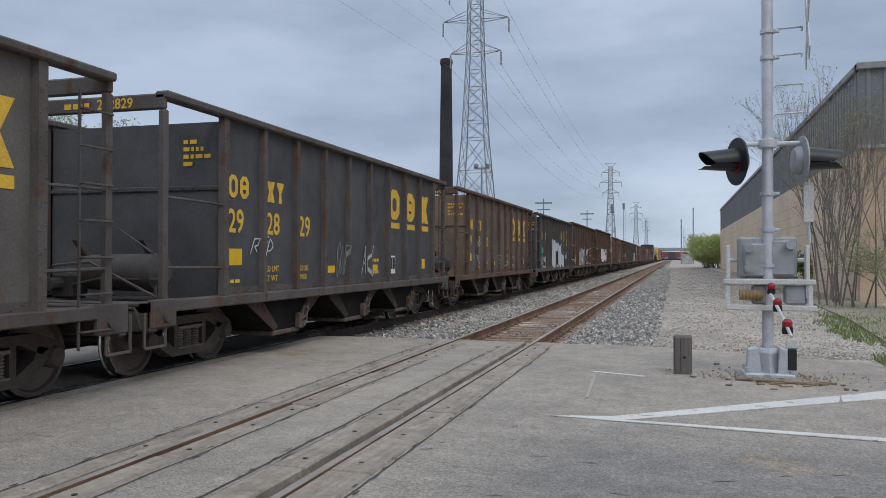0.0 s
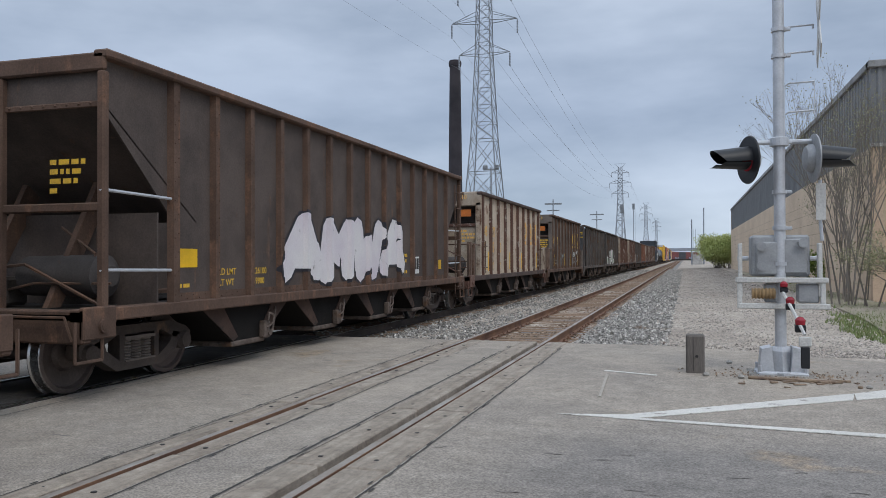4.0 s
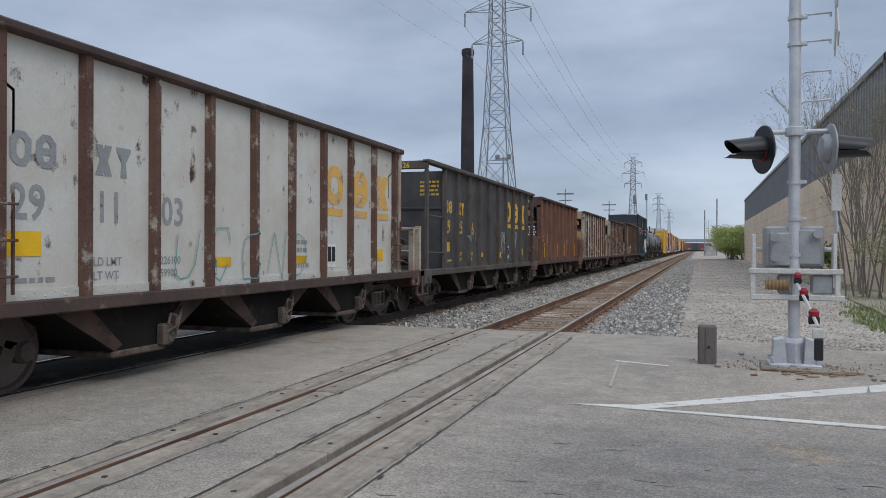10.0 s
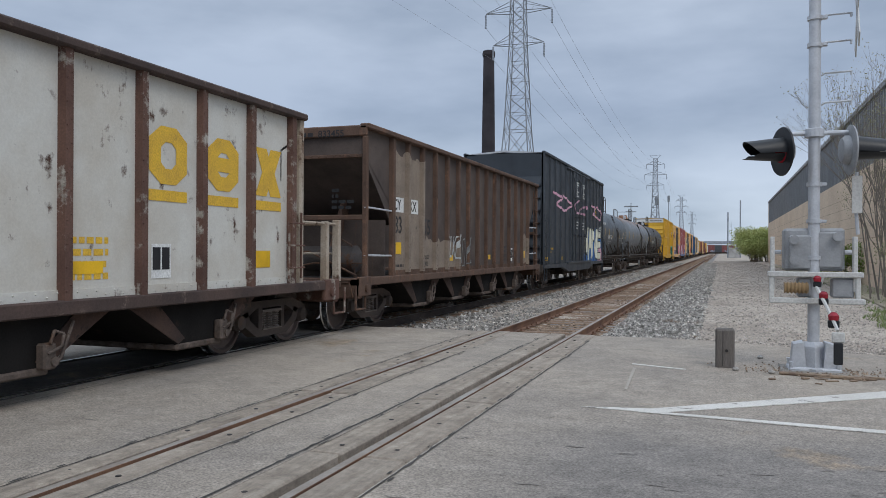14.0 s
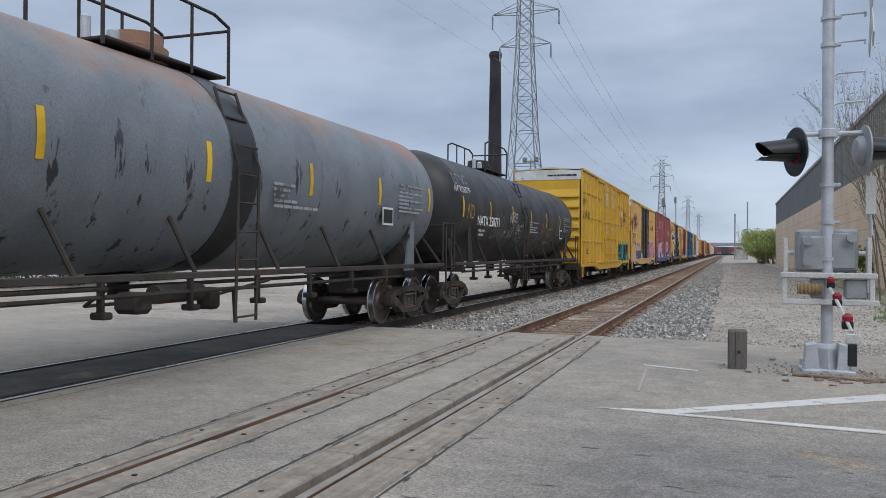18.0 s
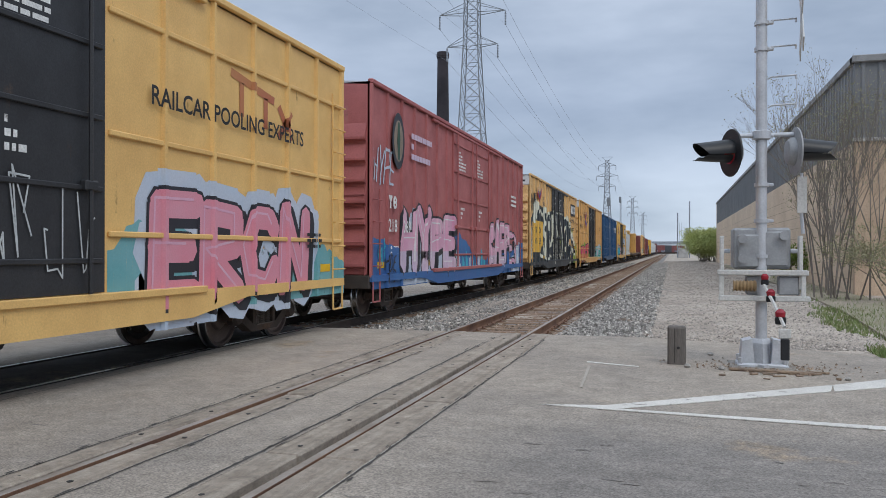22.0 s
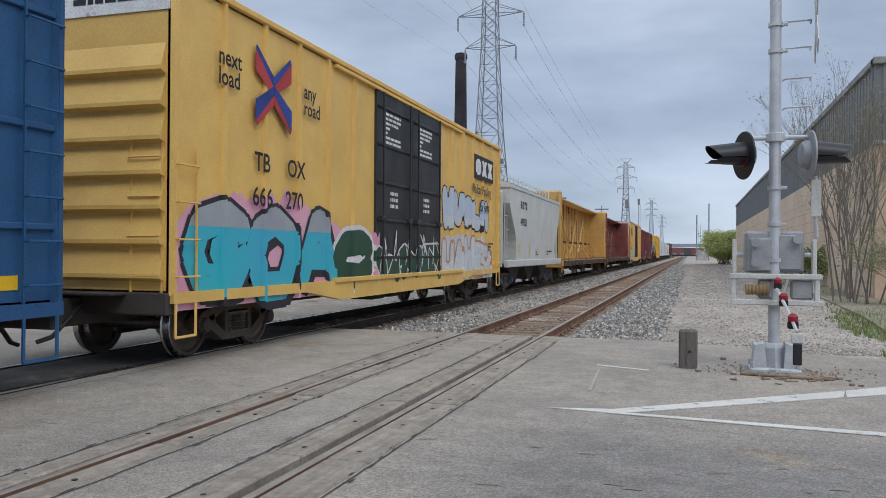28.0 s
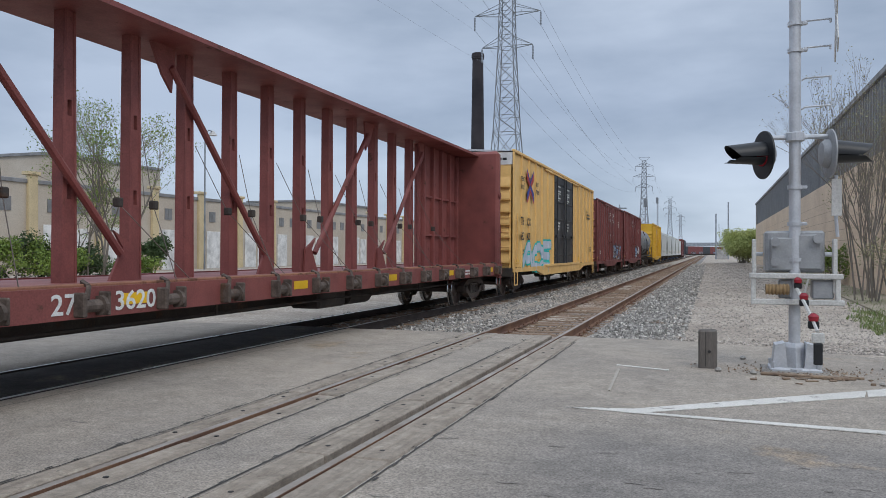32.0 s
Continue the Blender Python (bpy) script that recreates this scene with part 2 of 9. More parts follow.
        ln.new(cs.outputs["Z"], low.inputs["Value"])
        col = mix(math1("MULTIPLY", run, low.outputs[0]), col, (0.03, 0.032, 0.036))
    if island:
        ge = nd.new("ShaderNodeNewGeometry")
        col = mix(1.0, col, ramp(ge.outputs["Random Per Island"], [(0.0, 1.0 - island), (0.75, 1.0), (1.0, 1.0 + island)]), "MULTIPLY")
    if zone:
        # a different, darker surfacing beyond an uneven border
        (zx0, zx1), (zy0, zy1), zc = zone
        zs = nd.new("ShaderNodeSeparateXYZ")
        ln.new(tc.outputs["Object"], zs.inputs[0])
        wob = math1("MULTIPLY", math1("SUBTRACT", tex(0.7, 3, tc.outputs["Object"]), 0.5), 1.2)

        def step(val, lo, hi):
            mr = nd.new("ShaderNodeMapRange")
            mr.interpolation_type = "SMOOTHSTEP"
            mr.inputs["From Min"].default_value, mr.inputs["From Max"].default_value = lo, hi
            ln.new(math1("ADD", val, wob), mr.inputs["Value"])
            return mr.outputs[0]
        zf = math1("MULTIPLY", step(zs.outputs["X"], zx0, zx1), step(zs.outputs["Y"], zy0, zy1))
        streaks = ramp(tex(1.6, 4, mapped((0.25, 2.2, 1))), [(0.35, tuple(c * 0.85 for c in zc)), (0.65, zc)])
        col = mix(zf, col, streaks)
    ro = ramp(big, [(0.3, min(1.0, rough + 0.1)), (0.7, max(0.05, rough - 0.08))])
    if rust:
        n1 = tex(rscale, 8, mapped((1, 1, 1)), 0.68)
        fac = n1
        if streak:
            n2 = tex(2.3, 5, mapped((3.0, 3.0, 0.22)), 0.6)
            fac = math1("ADD", math1("MULTIPLY", n1, 1.0 - streak), math1("MULTIPLY", n2, streak))
        t = 0.66 - 0.3 * amount
        msk = ramp(fac, [(t, 0.0), (t + 0.07, 1.0)])
        rc = ramp(tex(7.0, 5, mapped((1, 1, 1)), 0.65), [(0.3, tuple(c * 0.45 for c in rust)), (0.7, rust)])
        col = mix(msk, col, rc)
        ro = mix(msk, ro, (rrough, rrough, rrough))
    if blotch:
        b1 = ramp(tex(3.2, 6, vec, 0.7), [(0.32, 1.0 - blotch), (0.68, 1.0 + blotch)])
        b2 = ramp(tex(14.0, 4, vec, 0.75), [(0.3, 1.0 - blotch), (0.5, 1.0), (0.72, 1.0 + 0.8 * blotch)])
        col = mix(1.0, mix(1.0, col, b1, "MULTIPLY"), b2, "MULTIPLY")
    col = mix(1.0, col, g, "MULTIPLY")
    ln.new(col, bs.inputs["Base Color"])
    ln.new(ro, bs.inputs["Roughness"])
    if bump:
        bp = nd.new("ShaderNodeBump")
        bp.inputs["Strength"].default_value, bp.inputs["Distance"].default_value = bump, bdist
        ln.new(fine, bp.inputs["Height"])
        ln.new(bp.outputs[0], bs.inputs["Normal"])
    return m


RUST = (0.16, 0.075, 0.04)
DUST = (0.20, 0.17, 0.14)
asphalt = surf("old_asphalt", (0.345, 0.295, 0.238), (0.235, 0.207, 0.178), rough=0.9, scale=0.28, grain=60, gamount=0.42, bump=0.45, bdist=0.006, rust=(0.37, 0.275, 0.18), amount=0.26, rscale=0.22, jitter=False, zone=((-2.2, -0.6), (7.9, 6.3), (0.212, 0.190, 0.168)), blotch=0.16)
gravel = surf("pale_gravel", (0.40, 0.345, 0.285), (0.29, 0.245, 0.20), rough=0.95, scale=0.3, grain=20, gamount=0.5, bump=0.9, bdist=0.03, rust=(0.24, 0.185, 0.13), amount=0.2, rscale=0.35, jitter=False, blotch=0.2)
ballast_mat = surf("grey_ballast", (0.24, 0.225, 0.21), (0.13, 0.12, 0.11), rough=0.95, scale=0.5, grain=26, gamount=0.5, bump=1.0, bdist=0.04)
stone_mat = surf("ballast_stone", (0.445, 0.42, 0.38), (0.185, 0.17, 0.15), rough=0.9, scale=9.0, grain=60, gamount=0.2, bump=0.2, rust=(0.26, 0.19, 0.14), amount=0.15, rscale=0.7, island=0.62)
brown_stone = surf("rusty_ballast_stone", (0.33, 0.245, 0.175), (0.16, 0.115, 0.085), rough=0.95, scale=8.0, grain=60, gamount=0.2, bump=0.2, rust=(0.25, 0.15, 0.09), amount=0.35, rscale=0.8, island=0.5)
side_stone = surf("dusty_gravel_stone", (0.43, 0.385, 0.34), (0.29, 0.255, 0.22), rough=0.95, scale=6.0, grain=60, gamount=0.2, bump=0.2, rust=(0.27, 0.2, 0.15), amount=0.25, rscale=0.7, island=0.4)
black_asphalt = surf("black_strip_asphalt", (0.075, 0.068, 0.062), (0.042, 0.039, 0.037), rough=0.9, scale=1.0, grain=50, gamount=0.4, bump=0.8, bdist=0.008, jitter=False, blotch=0.3, rust=(0.16, 0.13, 0.10), amount=0.25, rscale=0.9)
tie_mat = surf("weathered_tie", (0.27, 0.185, 0.125), (0.15, 0.10, 0.07), rough=0.95, scale=2.5, grain=40, stretch=(0.3, 3, 3), bump=0.6)
rail_side = surf("rusty_rail", (0.20, 0.105, 0.06), (0.11, 0.058, 0.04), rough=0.85, grain=60)
# Far rails darkened by colour for the shade under the passing train.
rail_shaded = surf("shaded_rail", (0.055, 0.042, 0.036), (0.03, 0.025, 0.022), rough=0.85, grain=60)
rail_top = surf("polished_rail", (0.55, 0.54, 0.53), (0.4, 0.38, 0.36), rough=0.32, metal=1.0, grain=30, gamount=0.1, bump=0.05)
rail_worn = surf("dull_rail_head", (0.36, 0.325, 0.29), (0.22, 0.175, 0.14), rough=0.55, metal=0.4, grain=30, gamount=0.1, bump=0.1)
plank_mat = surf("crossing_timber", (0.35, 0.298, 0.24), (0.25, 0.207, 0.165), rough=0.95, scale=2.0, grain=50, stretch=(6, 0.5, 3), bump=0.8, blotch=0.22, rust=(0.40, 0.34, 0.27), amount=0.2)
groove_mat = surf("dark_groove", (0.045, 0.042, 0.04), rough=1.0)
white_line = surf("road_paint", (0.60, 0.572, 0.52), (0.50, 0.475, 0.43), rough=0.8, rust=(0.32, 0.29, 0.26), amount=0.24, rscale=5.0, grain=60, bump=0.4)
grass_mat = surf("grass_blade", (0.13, 0.20, 0.055), (0.22, 0.21, 0.10), rough=0.8, scale=3.0)
galv = surf("galvanised_steel", (0.55, 0.56, 0.58), (0.45, 0.46, 0.48), rough=0.5, metal=0.35, scale=4, gamount=0.08)
white_steel = surf("grey_white_painted_steel", (0.56, 0.55, 0.52), (0.44, 0.43, 0.41), rough=0.5, rust=DUST, amount=0.1)
black_metal = surf("black_enamel", (0.016, 0.017, 0.019), rough=0.45)
grey_box = surf("weathered_grey_casting", (0.34, 0.345, 0.35), (0.26, 0.265, 0.27), rough=0.6, metal=0.2, scale=4, gamount=0.08, bump=0.05)
red_lens = surf("red_glass_lens", (0.36, 0.02, 0.035), rough=0.2, gamount=0.05, bump=0)
old_wood = surf("grey_timber_post", (0.16, 0.14, 0.125), (0.09, 0.08, 0.07), rough=0.95, grain=30, stretch=(4, 4, 0.4), bump=0.8)
bark = surf("bark", (0.22, 0.19, 0.16), (0.14, 0.12, 0.10), rough=0.95, grain=25, stretch=(3, 3, 0.6), bump=0.7)
leaf_new = surf("spring_leaf", (0.20, 0.27, 0.05), (0.10, 0.16, 0.03), rough=0.7, scale=1.5)
leaf_lime = surf("lime_spring_leaf", (0.40, 0.43, 0.15), (0.28, 0.33, 0.10), rough=0.7, scale=1.5)
leaf_pale = surf("opening_buds", (0.30, 0.29, 0.17), (0.22, 0.22, 0.11), rough=0.8, scale=2)
leaf_dark = surf("evergreen_leaf", (0.06, 0.10, 0.03), (0.03, 0.055, 0.02), rough=0.7, scale=1.5)
tan_block = surf("tan_block_wall", (0.66, 0.52, 0.38), (0.57, 0.44, 0.32), rough=0.9, scale=0.4, grain=25, rust=(0.54, 0.40, 0.28), amount=0.12, streak=0.5)
orange_brick = surf("orange_brick_wall", (0.56, 0.42, 0.30), (0.47, 0.34, 0.24), rough=0.9, scale=0.7, grain=25)
grey_clad = surf("grey_ribbed_cladding", (0.20, 0.205, 0.21), (0.155, 0.16, 0.165), rough=0.6, scale=0.5, streak=0.5, rust=(0.15, 0.14, 0.13), amount=0.1)
trim_grey = surf("grey_metal_trim", (0.27, 0.27, 0.27), rough=0.6)
pale_concrete = surf("pale_concrete", (0.45, 0.44, 0.42), rough=0.9, scale=1.0)
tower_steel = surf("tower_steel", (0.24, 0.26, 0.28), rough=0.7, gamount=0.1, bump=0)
# Paler, bluer copy of tower_steel: distance haze mixed into the colour.
far_steel = surf("haze_paled_steel", (0.33, 0.36, 0.40), rough=0.8, gamount=0.05, bump=0)
brick_stack = surf("sooty_chimney_brick", (0.05, 0.043, 0.048), (0.03, 0.028, 0.032), rough=0.9, scale=0.3)
wire_mat = surf("wire", (0.30, 0.33, 0.37), rough=0.7, bump=0)
factory_wall = surf("buff_brick_factory", (0.52, 0.46, 0.38), (0.45, 0.38, 0.30), rough=0.9, scale=0.3, grain=20)
factory_pale = surf("yellow_brick_pilaster", (0.62, 0.50, 0.30), (0.52, 0.42, 0.26), rough=0.9, scale=0.5, grain=20)
glass_grey = surf("dusty_window_glass", (0.22, 0.22, 0.22), (0.16, 0.16, 0.16), rough=0.4, bump=0)
factory_white = surf("white_dock_door", (0.78, 0.77, 0.74), rough=0.8)
litter_mat = surf("dry_litter", (0.30, 0.22, 0.15), (0.17, 0.12, 0.09), rough=0.95, scale=6)

# ---------------- ground, road, tracks ----------------
NEAR_X, FAR_X = -3.27, -7.62      # centre lines of the two tracks; rail heads lie at z = 0
EDGE_Y = 14.4                     # far edge of the paved crossing
rng = random.Random(5)


def ground_height(x, y):
    """Gently uneven ground, highest between the tracks."""
    base = -0.2
    if y < EDGE_Y + 1:
        base = -0.09
    return base + 0.03 * noise.noise((x * 0.6, y * 0.6, 0.3))


def build_ground():
    xs = [-1500, -400, -120, -60, -40, -28, -20] + [-16 + i for i in range(33)] + [20, 28, 40, 80, 300, 1500]
    ys = [-300, -60, -20] + [-8 + i * 1.0 for i in range(60)] + [56, 64, 80, 120, 200, 400, 900, 2500, 4500]
    m = M()
    vs = [(x, y, ground_height(x, y) if abs(x) < 20 and -10 < y < 60 else -0.2 if y > 14 else -0.1) for y in ys for x in xs]
    n = len(xs)
    m.add(vs, [(j * n + i, j * n + i + 1, (j + 1) * n + i + 1, (j + 1) * n + i) for j in range(len(ys) - 1) for i in range(n - 1)])
    return tagged(obj("ground", m, gravel, True), "pale gravel ground beside the railway", "ground", kind="structure")


build_ground()


def slab(name, outline, z0, z1, material, label, category):
    m = M().prism(outline, "z", z0, z1)
    return tagged(obj(name, m, material), label, category, kind="structure")


# the paved road across both tracks, left open along the rails
def road_edge(x):
    """Far edge of the paving."""
    if x < -1.0:
        return EDGE_Y
    return EDGE_Y - 0.16 * (x + 1.0) ** 1.75 if x < 5 else EDGE_Y - 3.7


RG = 0.7525  # half the distance between rail heads
strips = [(-90.0, FAR_X - RG - 0.09), (FAR_X - RG + 0.16, FAR_X + RG - 0.16), (FAR_X + RG + 0.09, NEAR_X - RG - 0.27),
          (NEAR_X - RG + 0.355, NEAR_X + RG - 0.42), (NEAR_X + RG + 0.408, 60.0)]
for i, (a, b) in enumerate(strips):
    xs = [a + (b - a) * k / 24 for k in range(25)]
    if b > 30:
        xs = [a + 0.25 * k for k in range(36)] + [8.0, 12.0, 30.0, 60.0]
    top = [(x, road_edge(x) + 0.10 * noise.noise((x * 1.3, 2.0, 0))) for x in xs]
    slab("road", [(a, -60.0), (b, -60.0)] + top[::-1], -0.35, -0.004 if i < 4 else -0.006, black_asphalt if i == 1 else asphalt,
         "black asphalt between the rails of the busy track" if i == 1 else "worn grey asphalt road paving over the crossing", "road")

RAIL = [(-0.07, -0.17), (0.07, -0.17), (0.07, -0.155), (0.012, -0.14), (0.012, -0.045), (0.037, -0.035), (0.037, -0.004),
        (-0.037, -0.004), (-0.037, -0.035), (-0.012, -0.045), (-0.012, -0.14), (-0.07, -0.155)]


def track(name, cx, material_top, material_side, label):
    t = thing(name, label, "railway track", pose(cx, 0, 0), kind="structure")
    for s in (-1, 1):
        rail = part("rail", shared(("rail",), lambda: M().prism(RAIL, "y", -70, 900)), material_side, t, "brown rusty steel rail", pose(s * RG, 0, 0))
        part("rail_head", shared(("rail_head",), lambda: M().prism([(-0.033, -0.0045), (0.033, -0.0045), (0.028, 0.0), (-0.028, 0.0)], "y", -70, 900)),
             material_top, rail, "worn running surface")
    return t


near_track = track("near_track", NEAR_X, rail_worn, rail_side, "rusty unused-looking railway track on wooden ties")
far_track = track("far_track", FAR_X, rail_top, rail_shaded, "busy railway track with polished rail heads")
tie_mesh = [shared(("tie", k), lambda: M().bbox(-1.3, 1.3, -0.115, 0.115, -0.36, -0.172 - 0.006 * k, 0.018)) for k in range(4)]
plate_mesh = shared(("tie_plate",), lambda: M().box(-0.16, 0.16, -0.1, 0.1, -0.172, -0.158).cyl((-0.1, 0.06, -0.16), (-0.1, 0.06, -0.125), 0.016, 5).cyl((0.1, -0.06, -0.16), (0.1, -0.06, -0.125), 0.016, 5))
for t, count in ((near_track, 110), (far_track, 60)):
    for i in range(count):
        y = EDGE_Y + 0.35 + i * 0.53
        tie = part("tie", tie_mesh[rng.randrange(4)], tie_mat, t, "", pose(rng.uniform(-0.06, 0.06), y + rng.uniform(-0.03, 0.03), 0, 0, 0, rng.uniform(-1.2, 1.2)))
        if i < 40 and t is near_track:
            for s in (-1, 1):
                part("tie_plate", plate_mesh, rail_side, tie, "", pose(s * RG, 0, 0))
    m = M()
    for i in range(count, 700):
        y = EDGE_Y + 0.35 + i * 0.53
        m.box(-1.3, 1.3, y - 0.11, y + 0.11, -0.3, -0.18)
    tagged(part("far_tie", m, tie_mat, t), kind="stuff")

# ballast beds: a sloped bed and thousands of loose stones
bed = M()
prof = [(-11.2, -0.62), (-9.6, -0.22), (-6.0, -0.20), (-5.5, -0.24), (-5.2, -0.22), (-1.6, -0.19), (-0.3, -0.22), (0.8, -0.30)]
ys = [EDGE_Y - 0.25] + [EDGE_Y + 0.6 * i for i in range(1, 60)] + [60, 90, 150, 300, 900]
n = len(prof)
bed.add([(x, y, z + (0.025 * noise.noise((x, y, 1)) if y < 60 else 0)) for y in ys for x, z in prof],
        [(j * n + i, j * n + i + 1, (j + 1) * n + i + 1, (j + 1) * n + i) for j in range(len(ys) - 1) for i in range(n - 1)])
tagged(obj("ballast_bed", bed, ballast_mat, True), "grey crushed stone ballast bed under the tracks", "ballast", kind="structure")


def stones(name, count, place, size, label, seed, mat):
    r = np.random.RandomState(seed)
    base = np.array([(1, 0, 0), (-1, 0, 0), (0, 1, 0), (0, -1, 0), (0, 0, 1), (0, 0, -1)], float)
    tri = np.array([(4, 0, 2), (4, 2, 1), (4, 1, 3), (4, 3, 0), (5, 2, 0), (5, 1, 2), (5, 3, 1), (5, 0, 3)])
    vs, fs = [], []
    for i in range(count):
        x, y, z = place(r)
        s = size * (0.6 + 0.9 * r.rand()) * (1 + 0.012 * max(0, y - 20))
        b = base * (s * (0.7 + 0.6 * r.rand(6, 1))) * np.array([1, 1, 0.75])
        a = r.rand(3) * 6.28
        q = np.array(Euler(a).to_matrix())
        vs.append(b @ q.T + np.array([x, y, z]))
        fs.append(tri + 6 * i)
    me = bpy.data.meshes.new(name)
    me.from_pydata(np.concatenate(vs).tolist(), [], np.concatenate(fs).tolist())
    me.materials.append(None)
    return tagged(obj(name, me, mat), label, "ballast", kind="stuff")


def bed_z(x):
    return float(np.interp(x, [p[0] for p in prof], [p[1] for p in prof]))


def place_mid(r):
    y = EDGE_Y + 0.05 + 95 * r.rand() ** 2.3
    x = r.uniform(-6.3, -4.45) if r.rand() < 0.7 else r.uniform(-9.6, -6.0)
    return x, y, bed_z(x) + 0.012


def place_near(r):
    y = EDGE_Y + 0.05 + 100 * r.rand() ** 2.3
    x = r.uniform(-2.2, -0.4)
    return x, y, bed_z(x) + 0.008


def place_between(r):
    y = EDGE_Y + 0.05 + 90 * r.rand() ** 2.2
    x = r.uniform(-4.45, -2.1)
    return x, y, bed_z(x) - 0.004


def place_side(r):
    y = EDGE_Y - 0.1 + 120 * r.rand() ** 2.3
    x = r.uniform(-1.0, 5.2)
    return x, y - 0.1 * max(0, x), ground_height(x, y) if y < 58 else -0.2


stones("ballast_stones", 11000, place_mid, 0.045, "loose grey crushed stones between the tracks", 1, stone_mat)
stones("ballast_stones", 12000, place_near, 0.045, "loose grey crushed stones on the track shoulder", 2, stone_mat)
stones("ballast_stones", 5200, place_between, 0.038, "rust-browned crushed stones between the rails", 6, brown_stone)
stones("gravel_stones", 17000, place_side, 0.022, "scattered pale stones on the access strip", 3, side_stone)

# timber crossing panels along the near rails, groove floors
crossing = thing("timber_crossing", "weathered grey timber crossing planks bolted along the rails", "crossing planks", kind="structure")
for s, inner, outer in ((-1, 0.24, 0.2), (1, 0.27, 0.34)):
    cx = NEAR_X + s * RG
    for k in range(9):
        y0, y1 = -6 + k * 2.27, -6 + (k + 1) * 2.27 - 0.012
        dz = rng.uniform(-0.006, 0.004)
        a = cx - s * (0.10 if s < 0 else 0.14)
        for lo, hi in ((a - s * inner, a), (cx + s * 0.06, cx + s * (0.06 + outer))):
            lo, hi = min(lo, hi), max(lo, hi)
            part("plank", M().bbox(lo, hi, y0 + rng.uniform(0, 0.01), y1, -0.17, 0.004 + dz + rng.uniform(-0.005, 0.005), 0.014), plank_mat, crossing)
            for yy in (y0 + 0.25, (y0 + y1) / 2 + 0.1, y1 - 0.25)[: 3 if k % 2 else 2]:
                part("bolt", shared(("bolt",), lambda: M().lathe([(0, 0.02), (0.006, 0.022), (0.007, 0.008)], "z", 8)), groove_mat, crossing, "", pose((lo + hi) / 2 + rng.uniform(-.03, .03), yy, 0.002 + dz))
    part("groove", M().box(cx - 0.3, cx + 0.3, -7, EDGE_Y - 0.05, -0.172, -0.075), groove_mat, crossing, "dark floor of the flangeway")
for s in (-1, 1):
    cx = FAR_X + s * RG
    part("groove", M().box(cx - 0.2, cx + 0.2, -60, EDGE_Y - 0.05, -0.172, -0.05), groove_mat, crossing, "dark floor of the flangeway")
    part("rubber_seal", M().bbox(cx + s * 0.045, cx + s * 0.1, -60, EDGE_Y - 0.1, -0.1, -0.008, 0.01), groove_mat, crossing, "black rubber edging")


def crack(pts, w):
    """A narrow dark crack in the paving, as a shallow sunk strip."""
    m = M()
    for (x0, y0), (x1, y1) in zip(pts, pts[1:]):
        m.add([(x0 - w, y0, 0), (x0 + w, y0, 0), (x1 + w, y1, 0), (x1 - w, y1, 0)], [(0, 1, 2, 3)])
    return m


crack_mat = surf("crack", (0.085, 0.078, 0.07), rough=1.0)
for x0, y0, y1, w in ((NEAR_X + RG - 0.46, 3.2, 12.5, 0.012), (NEAR_X - RG + 0.39, -2, 11.5, 0.008), (NEAR_X - RG - 0.30, 3, 13, 0.006), (NEAR_X + RG + 0.44, 2, 13.5, 0.007), (FAR_X + RG + 0.35, 2, 14, 0.006)):
    pts, y = [], y0
    while y < y1:
        pts.append((x0 + 0.018 * noise.noise((y * 1.7, x0, 0)) + 0.008 * noise.noise((y * 9, x0, 0)), y))
        y += 0.16
    c = obj("road_crack", crack(pts, w), crack_mat)
    c.location.z = 0.0005
    tagged(c, "dark crack along the timber edge", "crack", kind="structure")

# crumbled spots along the edges of the crossing timbers
cr = random.Random(31)
crumbs = M()
for x0, n in ((NEAR_X + RG - 0.46, 90), (NEAR_X + RG + 0.43, 55), (NEAR_X - RG + 0.40, 60), (NEAR_X - RG - 0.31, 60)):
    for _ in range(n):
        x, y = x0 + cr.gauss(0, 0.022), cr.uniform(2.0, 13.8)
        ln3, w3 = cr.uniform(0.02, 0.13), cr.uniform(0.004, 0.016)
        ring = [(x + w3 * math.cos(k * 1.047) * cr.uniform(0.5, 1.2), y + ln3 * math.sin(k * 1.047) * cr.uniform(0.5, 1.2), 0) for k in range(6)]
        crumbs.add(ring, [(0, 1, 2, 3, 4, 5)])
crumbs = obj("crumbled_edge", crumbs, crack_mat)
crumbs.location.z = 0.0009
tagged(crumbs, "dark crumbled holes along the timber edges", "road wear", kind="stuff")

# dark scrapes and short cracks across the road
sr = random.Random(12)
scr = M()
for _ in range(110):
    x, y = sr.uniform(-2.0, 4.5), 7.3 - 3.6 * sr.random() ** 0.8
    if y > 6.9 and x > -0.6:
        continue
    ln3, w3 = sr.uniform(0.03, 0.16), sr.uniform(0.003, 0.008)
    pts3 = [(x + ln3 * (k / 4 - 0.5), y + sr.gauss(0, 0.008) + 0.1 * ln3 * k / 4) for k in range(5)]
    for (xa, ya), (xb, yb) in zip(pts3, pts3[1:]):
        scr.add([(xa, ya - w3, 0), (xb, yb - w3, 0), (xb, yb + w3, 0), (xa, ya + w3, 0)], [(0, 1, 2, 3)])
for _ in range(26):
    x, y = sr.uniform(-6.4, -4.4), sr.uniform(4.0, 13.5)
    ln3, w3 = sr.uniform(0.05, 0.35), sr.uniform(0.004, 0.009)
    scr.add([(x, y, 0), (x + ln3, y - w3 + sr.gauss(0, 0.02), 0), (x + ln3 * 1.2, y + w3, 0), (x + 0.02, y + w3, 0)], [(0, 1, 2, 3)])
